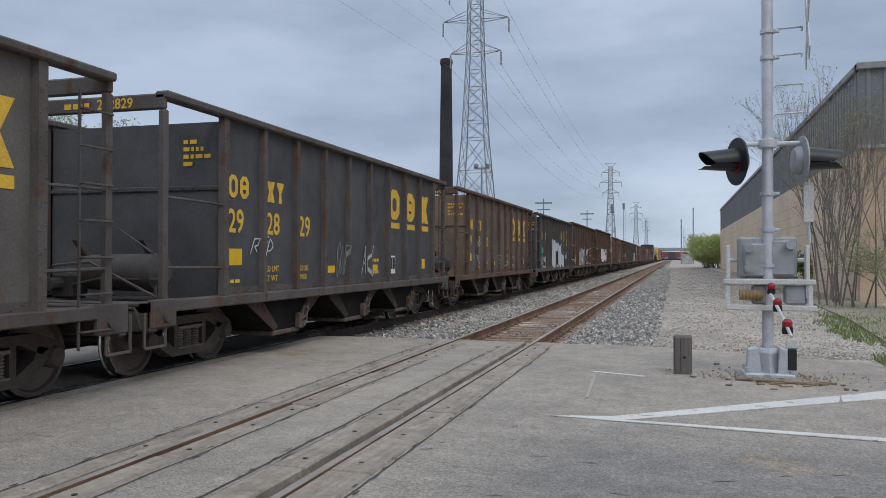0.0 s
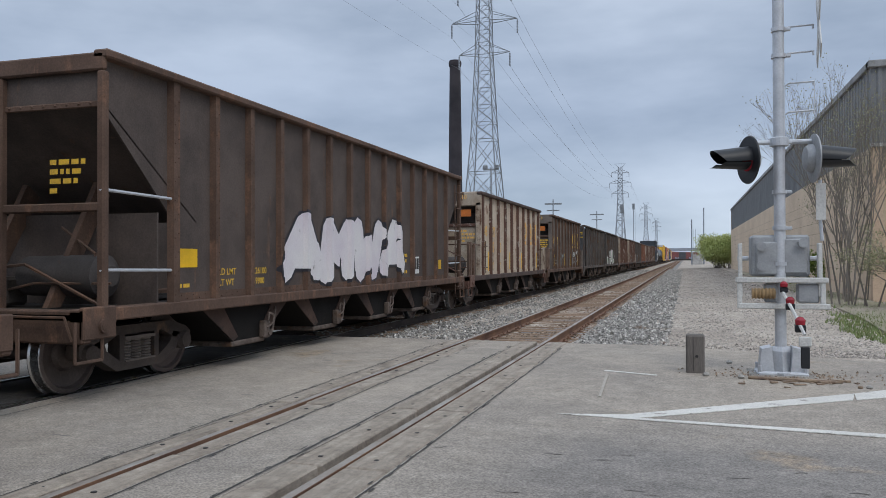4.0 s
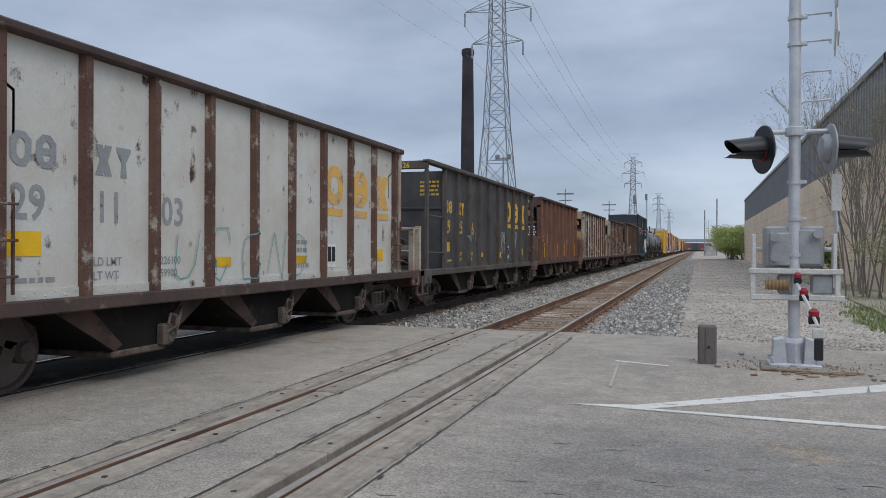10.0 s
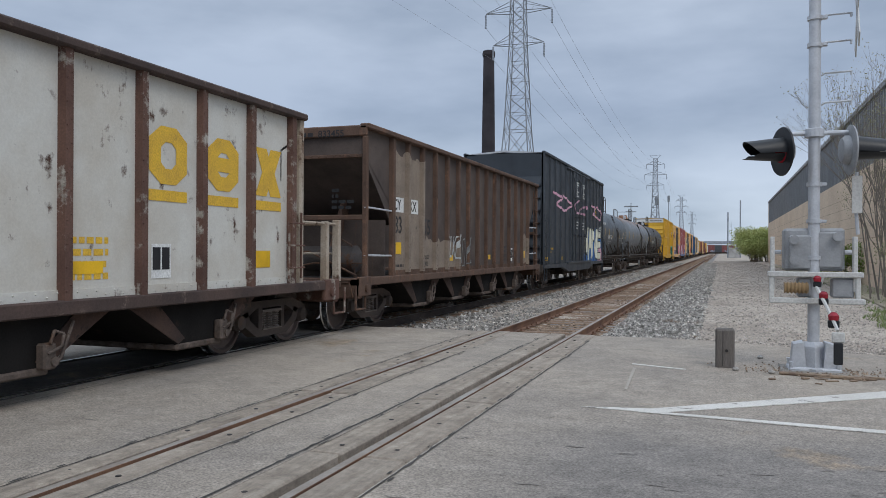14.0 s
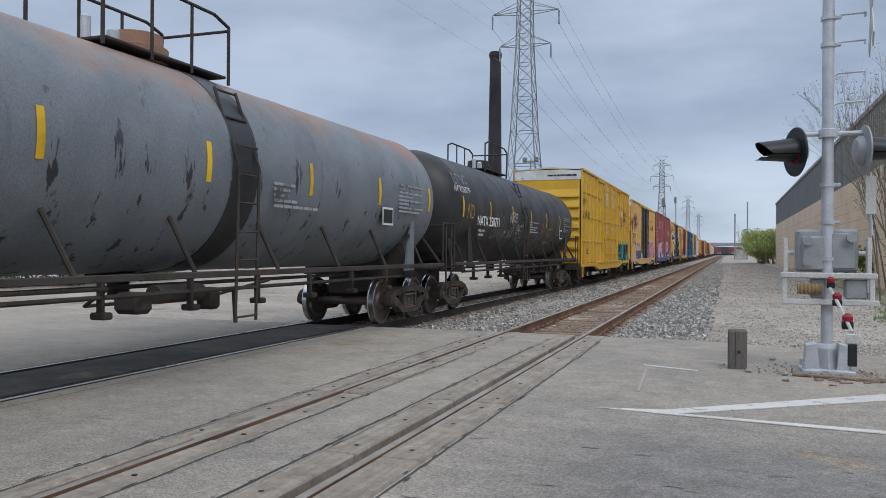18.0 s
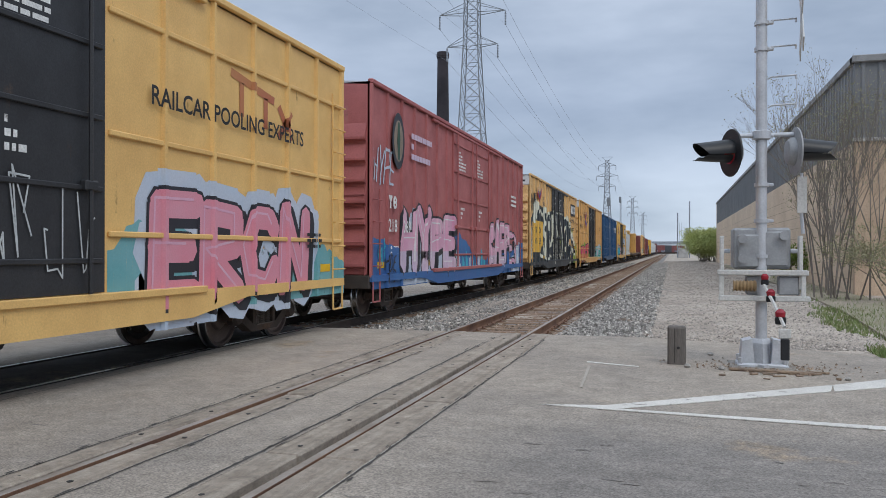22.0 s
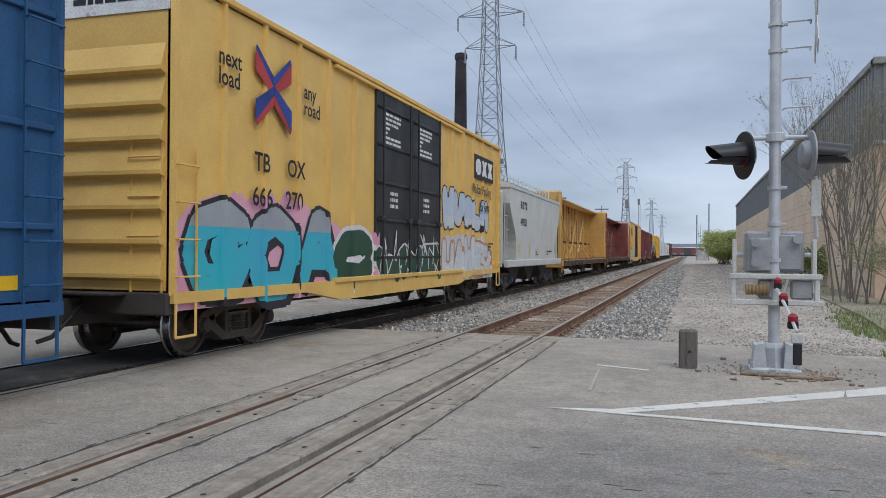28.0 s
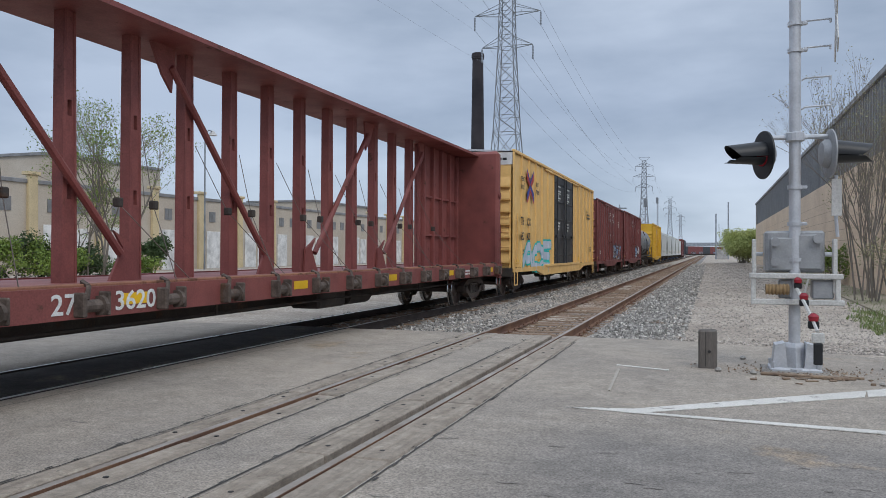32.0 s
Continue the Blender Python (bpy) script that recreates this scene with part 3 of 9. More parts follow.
scrape = obj("road_scrape", scr, surf("scraped_asphalt", (0.205, 0.183, 0.163), (0.16, 0.143, 0.128), rough=1.0))
scrape.location.z = -0.0018
tagged(scrape, "short dark scrapes across the road surface", "road wear", kind="stuff")

# road paint
def stripe(pts, label):
    m = M().prism(pts, "z", -0.004, 0.0035)
    return tagged(obj("road_marking", m, white_line), label, "road marking", kind="structure")


stripe([(-1.27, 7.80), (-0.56, 7.74), (1.66, 9.40), (1.76, 9.86), (-0.62, 7.93)], "white painted gore line widening away")
stripe([(-0.75, 7.735), (1.63, 7.52), (4.0, 7.36), (4.0, 7.54), (1.63, 7.66), (-0.45, 7.79)], "white painted edge line").location.z = 0.0012
stripe([(1.70, 9.42), (2.9, 10.3), (4.2, 11.0), (4.1, 11.35), (2.75, 10.75), (1.76, 9.86)], "white painted gore line end")
stripe([(-1.11, 10.93), (-0.41, 10.66), (-0.41, 10.74), (-1.11, 11.0)], "short faded white paint mark")
faint = stripe([(-1.06, 10.6), (-0.98, 8.9), (-0.95, 8.9), (-1.02, 10.6)], "faint thin worn paint line")
faint.material_slots[0].material = surf("worn_paint_trace", (0.36, 0.32, 0.27), (0.29, 0.26, 0.22), rough=0.85)

# ---------------- railway cars ----------------
SPEED = 14.4
# (seconds, metres gained on that steady speed)
GAIN = [(0, 0.0), (8, 0.0), (16, 0.0), (24, 0.0), (24.7, 0.0), (25.1, 0.08), (25.6, 0.5), (26.5, 0.9), (27.4, 1.25), (28, 0.1), (28.5, 1.35), (29, 1.6), (29.5, 2.3),
        (30, 2.9), (30.5, 3.35), (31, 3.7), (31.5, 3.9), (32, 4.05)]
CARS = []      # (thing, centre along the track at the start)
WHEELS = []    # (wheelset, centre along the track at the start)
PROF = {}      # outline of each car side from above, for sprayed paint
HW = 1.55      # half width over the side posts
steel_dark = surf("grimy_underframe", (0.062, 0.052, 0.045), (0.035, 0.030, 0.027), rough=0.9, rust=(0.10, 0.06, 0.04), amount=0.35)
truck_mat = surf("brown_truck_casting", (0.078, 0.058, 0.048), (0.042, 0.033, 0.028), rough=0.9, rust=(0.14, 0.085, 0.055), amount=0.3)
wheel_mat = surf("wheel_steel", (0.15, 0.115, 0.10), (0.085, 0.068, 0.06), rough=0.5, metal=0.45)
tread_mat = surf("polished_tread", (0.6, 0.6, 0.6), rough=0.25, metal=1.0, gamount=0.05, bump=0)
spring_mat = surf("spring_steel", (0.16, 0.13, 0.11), (0.08, 0.065, 0.055), rough=0.8)
yellow_mark = surf("faded_yellow_paint", (0.72, 0.44, 0.04), (0.60, 0.36, 0.05), rough=0.6, scale=4, rust=(0.30, 0.2, 0.1), amount=0.12)
reflector = surf("yellow_reflector", (0.85, 0.50, 0.02), rough=0.4, gamount=0.05, bump=0)
white_mark = surf("white_stencil", (0.75, 0.75, 0.72), (0.6, 0.6, 0.58), rough=0.6, scale=4, rust=DUST, amount=0.12)
black_mark = surf("black_stencil", (0.02, 0.02, 0.022), rough=0.6)
red_mark = surf("red_stripe", (0.45, 0.05, 0.05), rough=0.6)
blue_mark = surf("blue_stripe", (0.03, 0.06, 0.30), rough=0.6)
# Grime on the reservoirs; in the end recess it stands for shade.
recess_dark = surf("shade_and_grime_dark_sheet", (0.075, 0.065, 0.06), (0.045, 0.038, 0.035), rough=0.8, rust=RUST, amount=0.25)
# Near-black colour holds the shade that the overhanging sill throws on the bays.
bay_dark = surf("shade_black_bay", (0.015, 0.0135, 0.0125), (0.010, 0.009, 0.0085), rough=0.95, rust=(0.04, 0.026, 0.02), amount=0.25, spec=0.15)
grey_stencil = surf("greyed_white_stencil", (0.36, 0.37, 0.37), (0.24, 0.25, 0.25), rough=0.7, scale=5, rust=(0.1, 0.1, 0.1), amount=0.3)
bay_rust = surf("rusty_bay_flange", (0.075, 0.042, 0.03), (0.035, 0.024, 0.02), rough=0.9, rust=(0.03, 0.024, 0.02), amount=0.35, rscale=3)
rail_rusty = surf("rusty_end_rail", (0.19, 0.125, 0.09), (0.09, 0.06, 0.045), rough=0.85, rust=(0.13, 0.07, 0.045), amount=0.4, rscale=5)
chain_mat = surf("worn_gate_gear", (0.15, 0.115, 0.095), (0.06, 0.046, 0.038), rough=0.8, metal=0.2, rust=(0.14, 0.08, 0.05), amount=0.3, scale=6)
orange_mark = surf("orange_patch", (0.55, 0.16, 0.03), (0.4, 0.12, 0.03), rough=0.7, rust=RUST, amount=0.2)


def wheel_mesh():
    m = M().cyl((-0.98, 0, 0), (0.98, 0, 0), 0.085, 12)
    w = [(0.675, 0.09), (0.675, 0.2), (0.705, 0.37), (0.68, 0.39), (0.68, 0.475), (0.70, 0.484), (0.713, 0.462), (0.82, 0.453),
         (0.826, 0.40), (0.785, 0.375), (0.755, 0.2), (0.80, 0.17), (0.83, 0.09)]
    m.lathe(w, "x", 32)
    m.lathe([(-a, r) for a, r in w], "x", 32)
    return m


def tread_mesh(s):
    return M().lathe([(s * 0.69, 0.47), (s * 0.699, 0.4865), (s * 0.714, 0.4655), (s * 0.815, 0.4575), (s * 0.823, 0.447), (s * 0.72, 0.44)], "x", 40)


def sideframe_mesh():
    top = [(-1.03, 0.42), (-1.04, 0.56), (-0.94, 0.64), (-0.6, 0.74), (0.6, 0.74), (0.94, 0.64), (1.04, 0.56), (1.03, 0.42), (0.97, 0.42),
           (0.96, 0.54), (0.76, 0.54), (0.72, 0.50), (0.42, 0.63), (-0.42, 0.63), (-0.72, 0.50), (-0.76, 0.54), (-0.96, 0.54), (-0.97, 0.42)]
    low = [(-0.80, 0.56), (-0.74, 0.38), (-0.42, 0.20), (0.42, 0.20), (0.74, 0.38), (0.80, 0.56), (0.66, 0.60), (0.60, 0.46), (0.36, 0.31),
           (-0.36, 0.31), (-0.60, 0.46), (-0.66, 0.60)]
    m = M()
    for pts in (top, low):
        m.prism(pts, "x", -0.09, 0.09)
    for y in (-0.37, 0.28):
        m.prism([(y, 0.28), (y + 0.09, 0.28), (y + 0.09, 0.66), (y, 0.66)], "x", -0.085, 0.085)
    return m


def springs_mesh():
    m = M()
    for y in (-0.19, 0.0, 0.19):
        prof = []
        for k in range(7):
            z = 0.31 + k * 0.036
            prof += [(z, 0.062), (z + 0.012, 0.082), (z + 0.024, 0.082), (z + 0.036, 0.062)]
        m.lathe(prof, "z", 8, (0, y, 0))
    m.box(-0.1, 0.1, -0.28, 0.28, 0.295, 0.315).box(-0.1, 0.1, -0.28, 0.28, 0.56, 0.6)
    return m


def running_gear(car, yc, u, paint=None, cap=None):
    """One four-wheel truck at yc along the car."""
    bolster = part("truck_bolster", shared(("truck_bolster",), lambda: M().bbox(-0.95, 0.95, -0.2, 0.2, 0.5, 0.72, 0.03).cyl((0, 0, 0.7), (0, 0, 0.9), 0.3, 12)), steel_dark, car, "", pose(0, yc, 0))
    for s in (-1, 1):
        part("sideframe", shared(("sideframe",), sideframe_mesh), paint or truck_mat, bolster, "brown cast steel truck side frame", pose(s * 1.0, 0, 0))
        part("coil_spring_nest", shared(("coil_spring_nest",), springs_mesh, True), spring_mat, bolster, "coil springs", pose(s * 1.0, 0, 0))
        for a in (-0.889, 0.889):
            part("bearing_cap", shared(("bearing_cap", s), lambda: M().lathe([(0, 0.12), (s * 0.1, 0.125), (s * 0.12, 0.11), (s * 0.16, 0.1), (s * 0.175, 0.05)], "x", 12), True), cap or truck_mat, bolster, "", pose(s * 0.98, a, 0.457))
        part("brake_shoe", shared(("brake_shoe",), lambda: M().bbox(-0.06, 0.06, -0.05, 0.05, 0.3, 0.62, 0.015)), steel_dark, bolster, "", pose(s * 0.75, -0.36, 0))
    for a in (-0.889, 0.889):
        w = part("wheelset", shared(("wheelset",), wheel_mesh, True), wheel_mat, car, "brown steel wheels on an axle", pose(0, yc + a, 0.457))
        for s in (-1, 1):
            part("wheel_tread", shared(("wheel_tread", s), lambda: tread_mesh(s), True), tread_mat, w, "polished tread")
        WHEELS.append((w, u + yc + a, yc + a))


def coupler(car, y, s):
    m = M().bbox(-0.1, 0.1, 0, 0.55, 0.78, 0.94, 0.02).bbox(-0.16, 0.16, 0.5, 0.72, 0.72, 1.0, 0.04)
    part("coupler", m, steel_dark, car, "rusty knuckle coupler", Matrix.Translation((0, y, 0)) @ (pose(0, 0, 0) if s > 0 else pose(0, 0, 0, 0, 0, 180)))
    part("air_hose", M().tube([(0.3, 0, 0.85), (0.32, s * 0.2, 0.7), (0.25, s * 0.45, 0.45), (0.18, s * 0.62, 0.4)], 0.028), black_metal, car, "", pose(0, y, 0))


def ladder(car, x, y, z0, z1, width, mat, along="y", n=None, out=0.07):
    """A grab-iron ladder of two stiles and rungs on a side (along y) or an end (along x)."""
    m = M()
    n = n or max(3, int((z1 - z0) / 0.42))
    d = out
    for k in range(n):
        z = z0 + (z1 - z0) * (k + 0.5) / n
        if along == "y":
            m.tube([(0, 0, z), (d, 0, z), (d, width, z), (0, width, z)], 0.014, 5)
        else:
            m.tube([(0, 0, z), (0, d, z), (width, d, z), (width, 0, z)], 0.014, 5)
    for q in (0, width):
        if along == "y":
            m.box(*sorted((0, d * 0.35)), q - 0.012, q + 0.012, z0, z1)
        else:
            m.box(q - 0.012, q + 0.012, *sorted((0, d * 0.35)), z0, z1)
    part("ladder", m, mat, car, "", pose(x, y, 0))


def text(parent, s, y, z, size, mat, x, squash=1.0, name="number", end=False, centre=False):
    key = ("text", s)
    if key not in CACHE:
        cu = bpy.data.curves.new("writing", "FONT")
        cu.body, cu.size, cu.extrude, cu.fill_mode = s, 1.0, 0.0, "FRONT"
        cu.align_x = "LEFT"
        cu.resolution_u, cu.offset = 3, 0.016
        tmp = new("writing", cu)
        bpy.context.view_layer.update()
        me = bpy.data.meshes.new_from_object(tmp)
        bpy.data.objects.remove(tmp)
        me.materials.clear()
        me.materials.append(None)
        CACHE[key] = me
    m = pose(x, y, z, 90, 0, 0 if end else 90) @ Matrix.Diagonal((size * squash, size, size, 1))
    return part(name, CACHE[key], mat, parent, "", m)


def bars(parent, y, z, w, h, rows, mat, x, seed=0, end=False, name="stencil_lines"):
    """Unreadable small stencilling: rows of short bars."""
    r = random.Random(seed)
    m = M()
    step = h / rows
    for k in range(rows):
        zz = z + h - (k + 0.85) * step
        p = 0.0
        while p < w - 0.04:
            q = min(w, p + r.uniform(0.08, 0.3) * min(1, w))
            m.add([(0, p, zz), (0, q, zz), (0, q, zz + step * 0.55), (0, p, zz + step * 0.55)], [(0, 1, 2, 3)])
            p = q + 0.03
            if r.random() < 0.15:
                break
    return part(name, m, mat, parent, "", pose(x, y, z * 0, 0, 0, -90) if end else pose(x, y, 0))


def plate(parent, y, z, w, h, mat, x, name="reflector_patch", label=""):
    return part(name, M().box(0, 0.004, 0, w, 0, h), mat, parent, label, pose(x, y, z))


def emblem(parent, y, z, w, h, shape, mat, x):
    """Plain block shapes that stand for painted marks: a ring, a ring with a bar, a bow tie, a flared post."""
    m = M()
    k = 0.3 * w
    oct_ = [(0.3, 0), (0.7, 0), (1, 0.22), (1, 0.78), (0.7, 1), (0.3, 1), (0, 0.78), (0, 0.22)]
    if shape in (0, 1):
        out = [(a * w, b * h) for a, b in oct_]
        inn = [(k + a * (w - 2 * k), k * 0.9 + b * (h - 1.8 * k)) for a, b in oct_]
        m.add([(0.003, *p) for p in out + inn], [(i, (i + 1) % 8, 8 + (i + 1) % 8, 8 + i) for i in range(8)])
        if shape == 1:
            m.add([(0.003, k, h / 2 - k * 0.45), (0.003, w - k, h / 2 - k * 0.45), (0.003, w - k, h / 2 + k * 0.45), (0.003, k, h / 2 + k * 0.45)], [(0, 1, 2, 3)])
    elif shape == 2:
        m.prism([(a * w, b * h) for a, b in ((0, 0), (0.42, 0), (0.5, 0.16), (0.58, 0), (1, 0), (0.74, 0.5), (1, 1), (0.58, 1), (0.5, 0.84), (0.42, 1), (0, 1), (0.26, 0.5))], "x", 0, 0.003)
    else:
        m.prism([(a * w, b * h) for a, b in ((0.3, 0), (0.7, 0), (0.64, 0.5), (0.95, 0.86), (0.95, 1), (0.05, 1), (0.05, 0.86), (0.36, 0.5))], "x", 0, 0.003)
    return part("painted_block", m, mat, parent, "", pose(x, y, z))


def new_car(name, label, category, u0, u1):
    c = (u0 + u1) / 2
    car = thing(name, label, category, pose(FAR_X, c, 0), group="cars of the freight train")
    CARS.append((car, c))
    return car, c, u1 - u0


def dots(m, pts, r=0.017, out="x", s=1):
    """Low rivet heads on a sheet that faces along out."""
    for p in pts:
        q = [Vector(p) for _ in range(5)]
        ax = (1, 2) if out == "x" else (0, 2)
        for k, (a, b) in enumerate(((r, 0), (0, r), (-r, 0), (0, -r))):
            q[k][ax[0]] += a
            q[k][ax[1]] += b
        q[4]["xyz".index(out)] += s * r * 0.9
        m.add(q, [(0, 1, 4), (1, 2, 4), (2, 3, 4), (3, 0, 4)])
    return m


def post_mesh(s, sx, w, z0, z1):
    m = M().prism([(s * sx, -w), (s * HW, -w * 0.72), (s * HW, w * 0.72), (s * sx, w)], "z", z0, z1)
    n = int((z1 - z0) / 0.24)
    return dots(m, [(s * HW, q * w * 0.42, z0 + 0.1 + (z1 - z0 - 0.2) * (k + 0.25 * (q > 0)) / n) for k in range(n) for q in (-1, 1)], 0.016, "x", s)


def hopper(u0, u1, paint, rib_paint, label, top=3.58, style="plain", ribs=9, num="", mark=yellow_mark, mark2=None, seed=0, sill=0.98, block=True, chord=None, pmarks="plate", end_paint=None, flap=None, plates=None, nz=0.0):
    car, c, L = new_car("open_hopper_car", label, "freight car", u0, u1)
    a, b = -L / 2, L / 2
    r = random.Random(seed)
    ends = {"plain": (0.37, 0.33), "frame": (1.42, 1.03), "open": (1.3, 1.3)}[style]
    body0, body1 = a + ends[0], b - ends[1]
    sheet0, sheet1 = (a + 0.12, b - 0.12) if style == "plain" else (body0, body1)
    plat = {"plain": 1.35, "frame": 0.25, "open": 0.3}[style]
    e0, e1 = a - plat, b + plat - (0.2 if style == "plain" else 0)
    sx = HW - 0.085
    ep = end_paint or paint
    panel = (body1 - body0) / ribs
    # hollow body: side sheets with thickness
    for s in (1, -1):
        lo, hi = sorted((s * (sx - 0.03), s * sx))
        part("side_sheet", M().box(lo, hi, sheet0, sheet1, sill, top - 0.02), paint, car, "painted steel side sheet" if s > 0 else "")
        if style == "open":
            for y0, y1 in ((a + 0.1, body0), (b - 0.1, body1)):
                part("end_gusset_sheet", M().prism([(y0, top - 0.03), (y1, top - 0.03), (y1, top - 1.75), (y0, top - 0.62)], "x", lo, hi), paint, car, "tapering end panel of the side")
        for k in range(ribs + 1):
            w = 0.085 if k in (0, ribs) else 0.07
            me = shared(("side_post", s, w, sill, top), lambda: post_mesh(s, sx, w, sill + 0.02, top - 0.03))
            part("side_post", me, rib_paint, car, "", pose(0, body0 + panel * k, 0))
        part("top_chord", M().bbox(*sorted((s * (sx - 0.06), s * (HW + 0.05))), a, b, top - 0.07, top + 0.03, 0.02), chord or rib_paint, car)
        part("side_sill", M().bbox(*sorted((s * (sx - 0.1), s * (HW + 0.01))), e0, e1, sill - 0.12, sill + 0.03, 0.015), chord or rib_paint, car)
        m = M().box(*sorted((s * sx, s * (sx + 0.012))), sheet0, sheet1, sill + 0.03, sill + 0.13)
        n = int((sheet1 - sheet0) / 0.13)
        part("rivet_strip", dots(m, [(s * (sx + 0.012), sheet0 + 0.06 + 0.13 * k, sill + 0.06 + 0.04 * (k % 2)) for k in range(n)], 0.016, "x", s), paint if chord else rib_paint, car)
    # ends: upper wall, slope sheet and bracing
    for s, q, bd in ((-1, a, body0), (1, b, body1)):
        yy = q + s * (plat - 0.12)
        if style == "plain":
            w = q - s * 0.12
            part("end_cap", M().bbox(-HW, HW, *sorted((w, w + s * 0.1)), top - 0.42, top + 0.03, 0.03), ep, car, "end beam along the top")
            # Dark sheet put in place of the unlit open interior behind the end.
            part("recess_sheet", M().prism([(w - s * 0.04, top - 0.4), (w - s * 0.45, top - 0.6), (w - s * 0.45, top - 1.05), (w - s * 0.48, top - 1.05), (w - s * 0.48, top - 0.58), (w - s * 0.07, top - 0.37)], "x", -sx, sx), recess_dark, car, "dark sheet standing in for the shaded recess under the end beam")
            part("end_sheet", M().prism([(w, top - 1.0), (w - s * 0.03, top - 1.0), (w - s * 0.1, sill - 0.1), (w - s * 0.07, sill - 0.1)], "x", -sx, sx), ep, car, "stained lower end sheet")
            m = M().bbox(-sx, sx, *sorted((w - s * 0.02, w + s * 0.05)), top - 1.06, top - 0.96, 0.015)
            part("end_angle", dots(m, [(-sx + 0.08 + k * 0.13, w + s * 0.05, top - 1.01) for k in range(22)], 0.022, "y", s), rib_paint, car, "riveted angle across the end")
            for x in (-HW + 0.1, HW - 0.1):
                part("corner_post", M().bbox(x - 0.09, x + 0.09, *sorted((w - s * 0.02, w + s * 0.1)), sill, top - 0.3, 0.02), ep, car)
            if s < 0:
                part("reflector_flap", M().bbox(0.85, 1.2, w - 0.02, w + 0.0, top - 0.74, top - 0.52, 0.01), flap or orange_mark, car, "orange patch in the end recess")
                part("end_gusset", M().prism([(w - 0.75, sill), (w - 0.35, sill), (w + 0.35, sill + 1.35), (w + 0.2, sill + 1.35)], "x", -0.3, -0.26), ep, car, "slanting gusset plate")
            part("end_handrail", M().tube([(HW - 0.06, w, 1.95), (HW - 0.06, yy, 1.95), (HW - 0.06, yy, sill)], 0.022).tube([(HW - 0.06, yy, 1.45), (-HW + 0.06, yy, 1.45)], 0.018)
                 .tube([(HW - 0.06, yy, 1.95), (-HW + 0.06, yy, 1.95), (-HW + 0.06, yy, sill)], 0.022).bbox(HW - 0.12, HW, *sorted((yy, yy - s * 0.1)), sill, 2.02, 0.01)
                 .bbox(HW - 0.12, HW, *sorted((yy - s * 0.42, yy - s * 0.52)), sill, 1.98, 0.01), ep if s > 0 else rail_rusty, car, "end handrail of bent pipe and flat posts")
            ladder(car, HW + 0.01, w - (0.0 if s < 0 else 0.4), sill + 0.1, sill + 1.1, 0.36, rib_paint, n=3)
        else:
            lip = top - (1.05 if style == "frame" else 0.55)
            w = bd if style == "frame" else q - s * 0.08
            inner = bd - s * (0.2 if style == "frame" else 0.5)
            part("end_wall", M().box(-sx, sx, *sorted((w, w - s * 0.03)), sill if style == "frame" else lip, top - (0.12 if style == "frame" else 0.02)), ep, car, "stained end wall")
            if style == "open":
                part("slope_sheet", M().prism([(w, lip), (w - s * 0.03, lip), (inner - s * 0.03, 2.02), (inner, 2.02)], "x", -sx, sx), paint, car, "sloping end sheet")
                part("end_sheet", M().box(-sx, sx, *sorted((bd + s * 0.25, bd + s * 0.28)), sill, 2.1), ep, car, "lower end sheet")
                part("end_rail", M().bbox(-sx, sx, *sorted((w - s * 0.02, w + s * 0.06)), 2.06, 2.16, 0.015), rib_paint, car)
            m = M().bbox(-sx, sx, *sorted((w, w + s * 0.03)), lip - 0.04, lip + 0.03, 0.01)
            part("end_angle", dots(m, [(-sx + 0.08 + k * 0.16, w + s * 0.03, lip) for k in range(18)], 0.022, "y", s), rib_paint if style == "open" else ep, car)
            y = q - s * 0.0
            m = M().bbox(-HW, HW, *sorted((y, y - s * 0.07)), top - 0.2, top + 0.0, 0.02)
            for x in (-HW + 0.05, HW - 0.05) + ((0.1,) if style == "open" else ()):
                m.bbox(x - 0.05, x + 0.05, *sorted((y, y - s * 0.1)), sill - 0.1, top - 0.2, 0.02)
            part("end_frame", m, rib_paint, car, "open end frame of angle iron")
            for z in (2.28, 1.4):
                part("end_handrail", M().tube([(HW - 0.04, y, z + 0.02), (HW - 0.04, bd, z)], 0.02), galv if style == "open" else rib_paint, car)
            if s > 0:
                ladder(car, HW - 0.04, y - 0.5, 0.55, top - 0.25, 0.45, rib_paint, n=7)
            for x in (-0.55, 0.55):
                part("end_brace", M().prism([(w - s * 0.15, sill), (w - s * 0.35, sill), (inner + s * 0.55, lip - 0.9), (inner + s * 0.75, lip - 0.75)], "x", x - 0.04, x + 0.04), rib_paint, car)
        part("end_platform", M().bbox(-HW + 0.05, HW - 0.05, *sorted((q + s * plat, bd - s * 0.9)), sill - 0.1, sill - 0.02, 0.01), steel_dark, car, "end platform over the truck")
        es = e0 if s < 0 else e1
        part("end_sill", M().bbox(-HW, HW, *sorted((es, es - s * 0.14)), sill - 0.34, sill + 0.02, 0.02).cyl((HW - 0.02, es - s * 0.28, sill - 0.16), (HW + 0.05, es - s * 0.28, sill - 0.16), 0.075, 14)
             .cyl((HW + 0.03, es - s * 0.28, sill - 0.16), (HW + 0.055, es - s * 0.28, sill - 0.16), 0.05, 14).bbox(HW - 0.06, HW + 0.015, *sorted((es, es - s * 0.5)), sill - 0.3, sill + 0.05, 0.015), rib_paint, car, "end sill with a round pulling eye")
        part("stirrup_step", M().tube([(HW - 0.03, yy - 0.2, sill - 0.1), (HW - 0.03, yy - 0.2, 0.45), (HW - 0.03, yy + 0.2, 0.45), (HW - 0.03, yy + 0.2, sill - 0.1)], 0.02, 5), rib_paint, car)
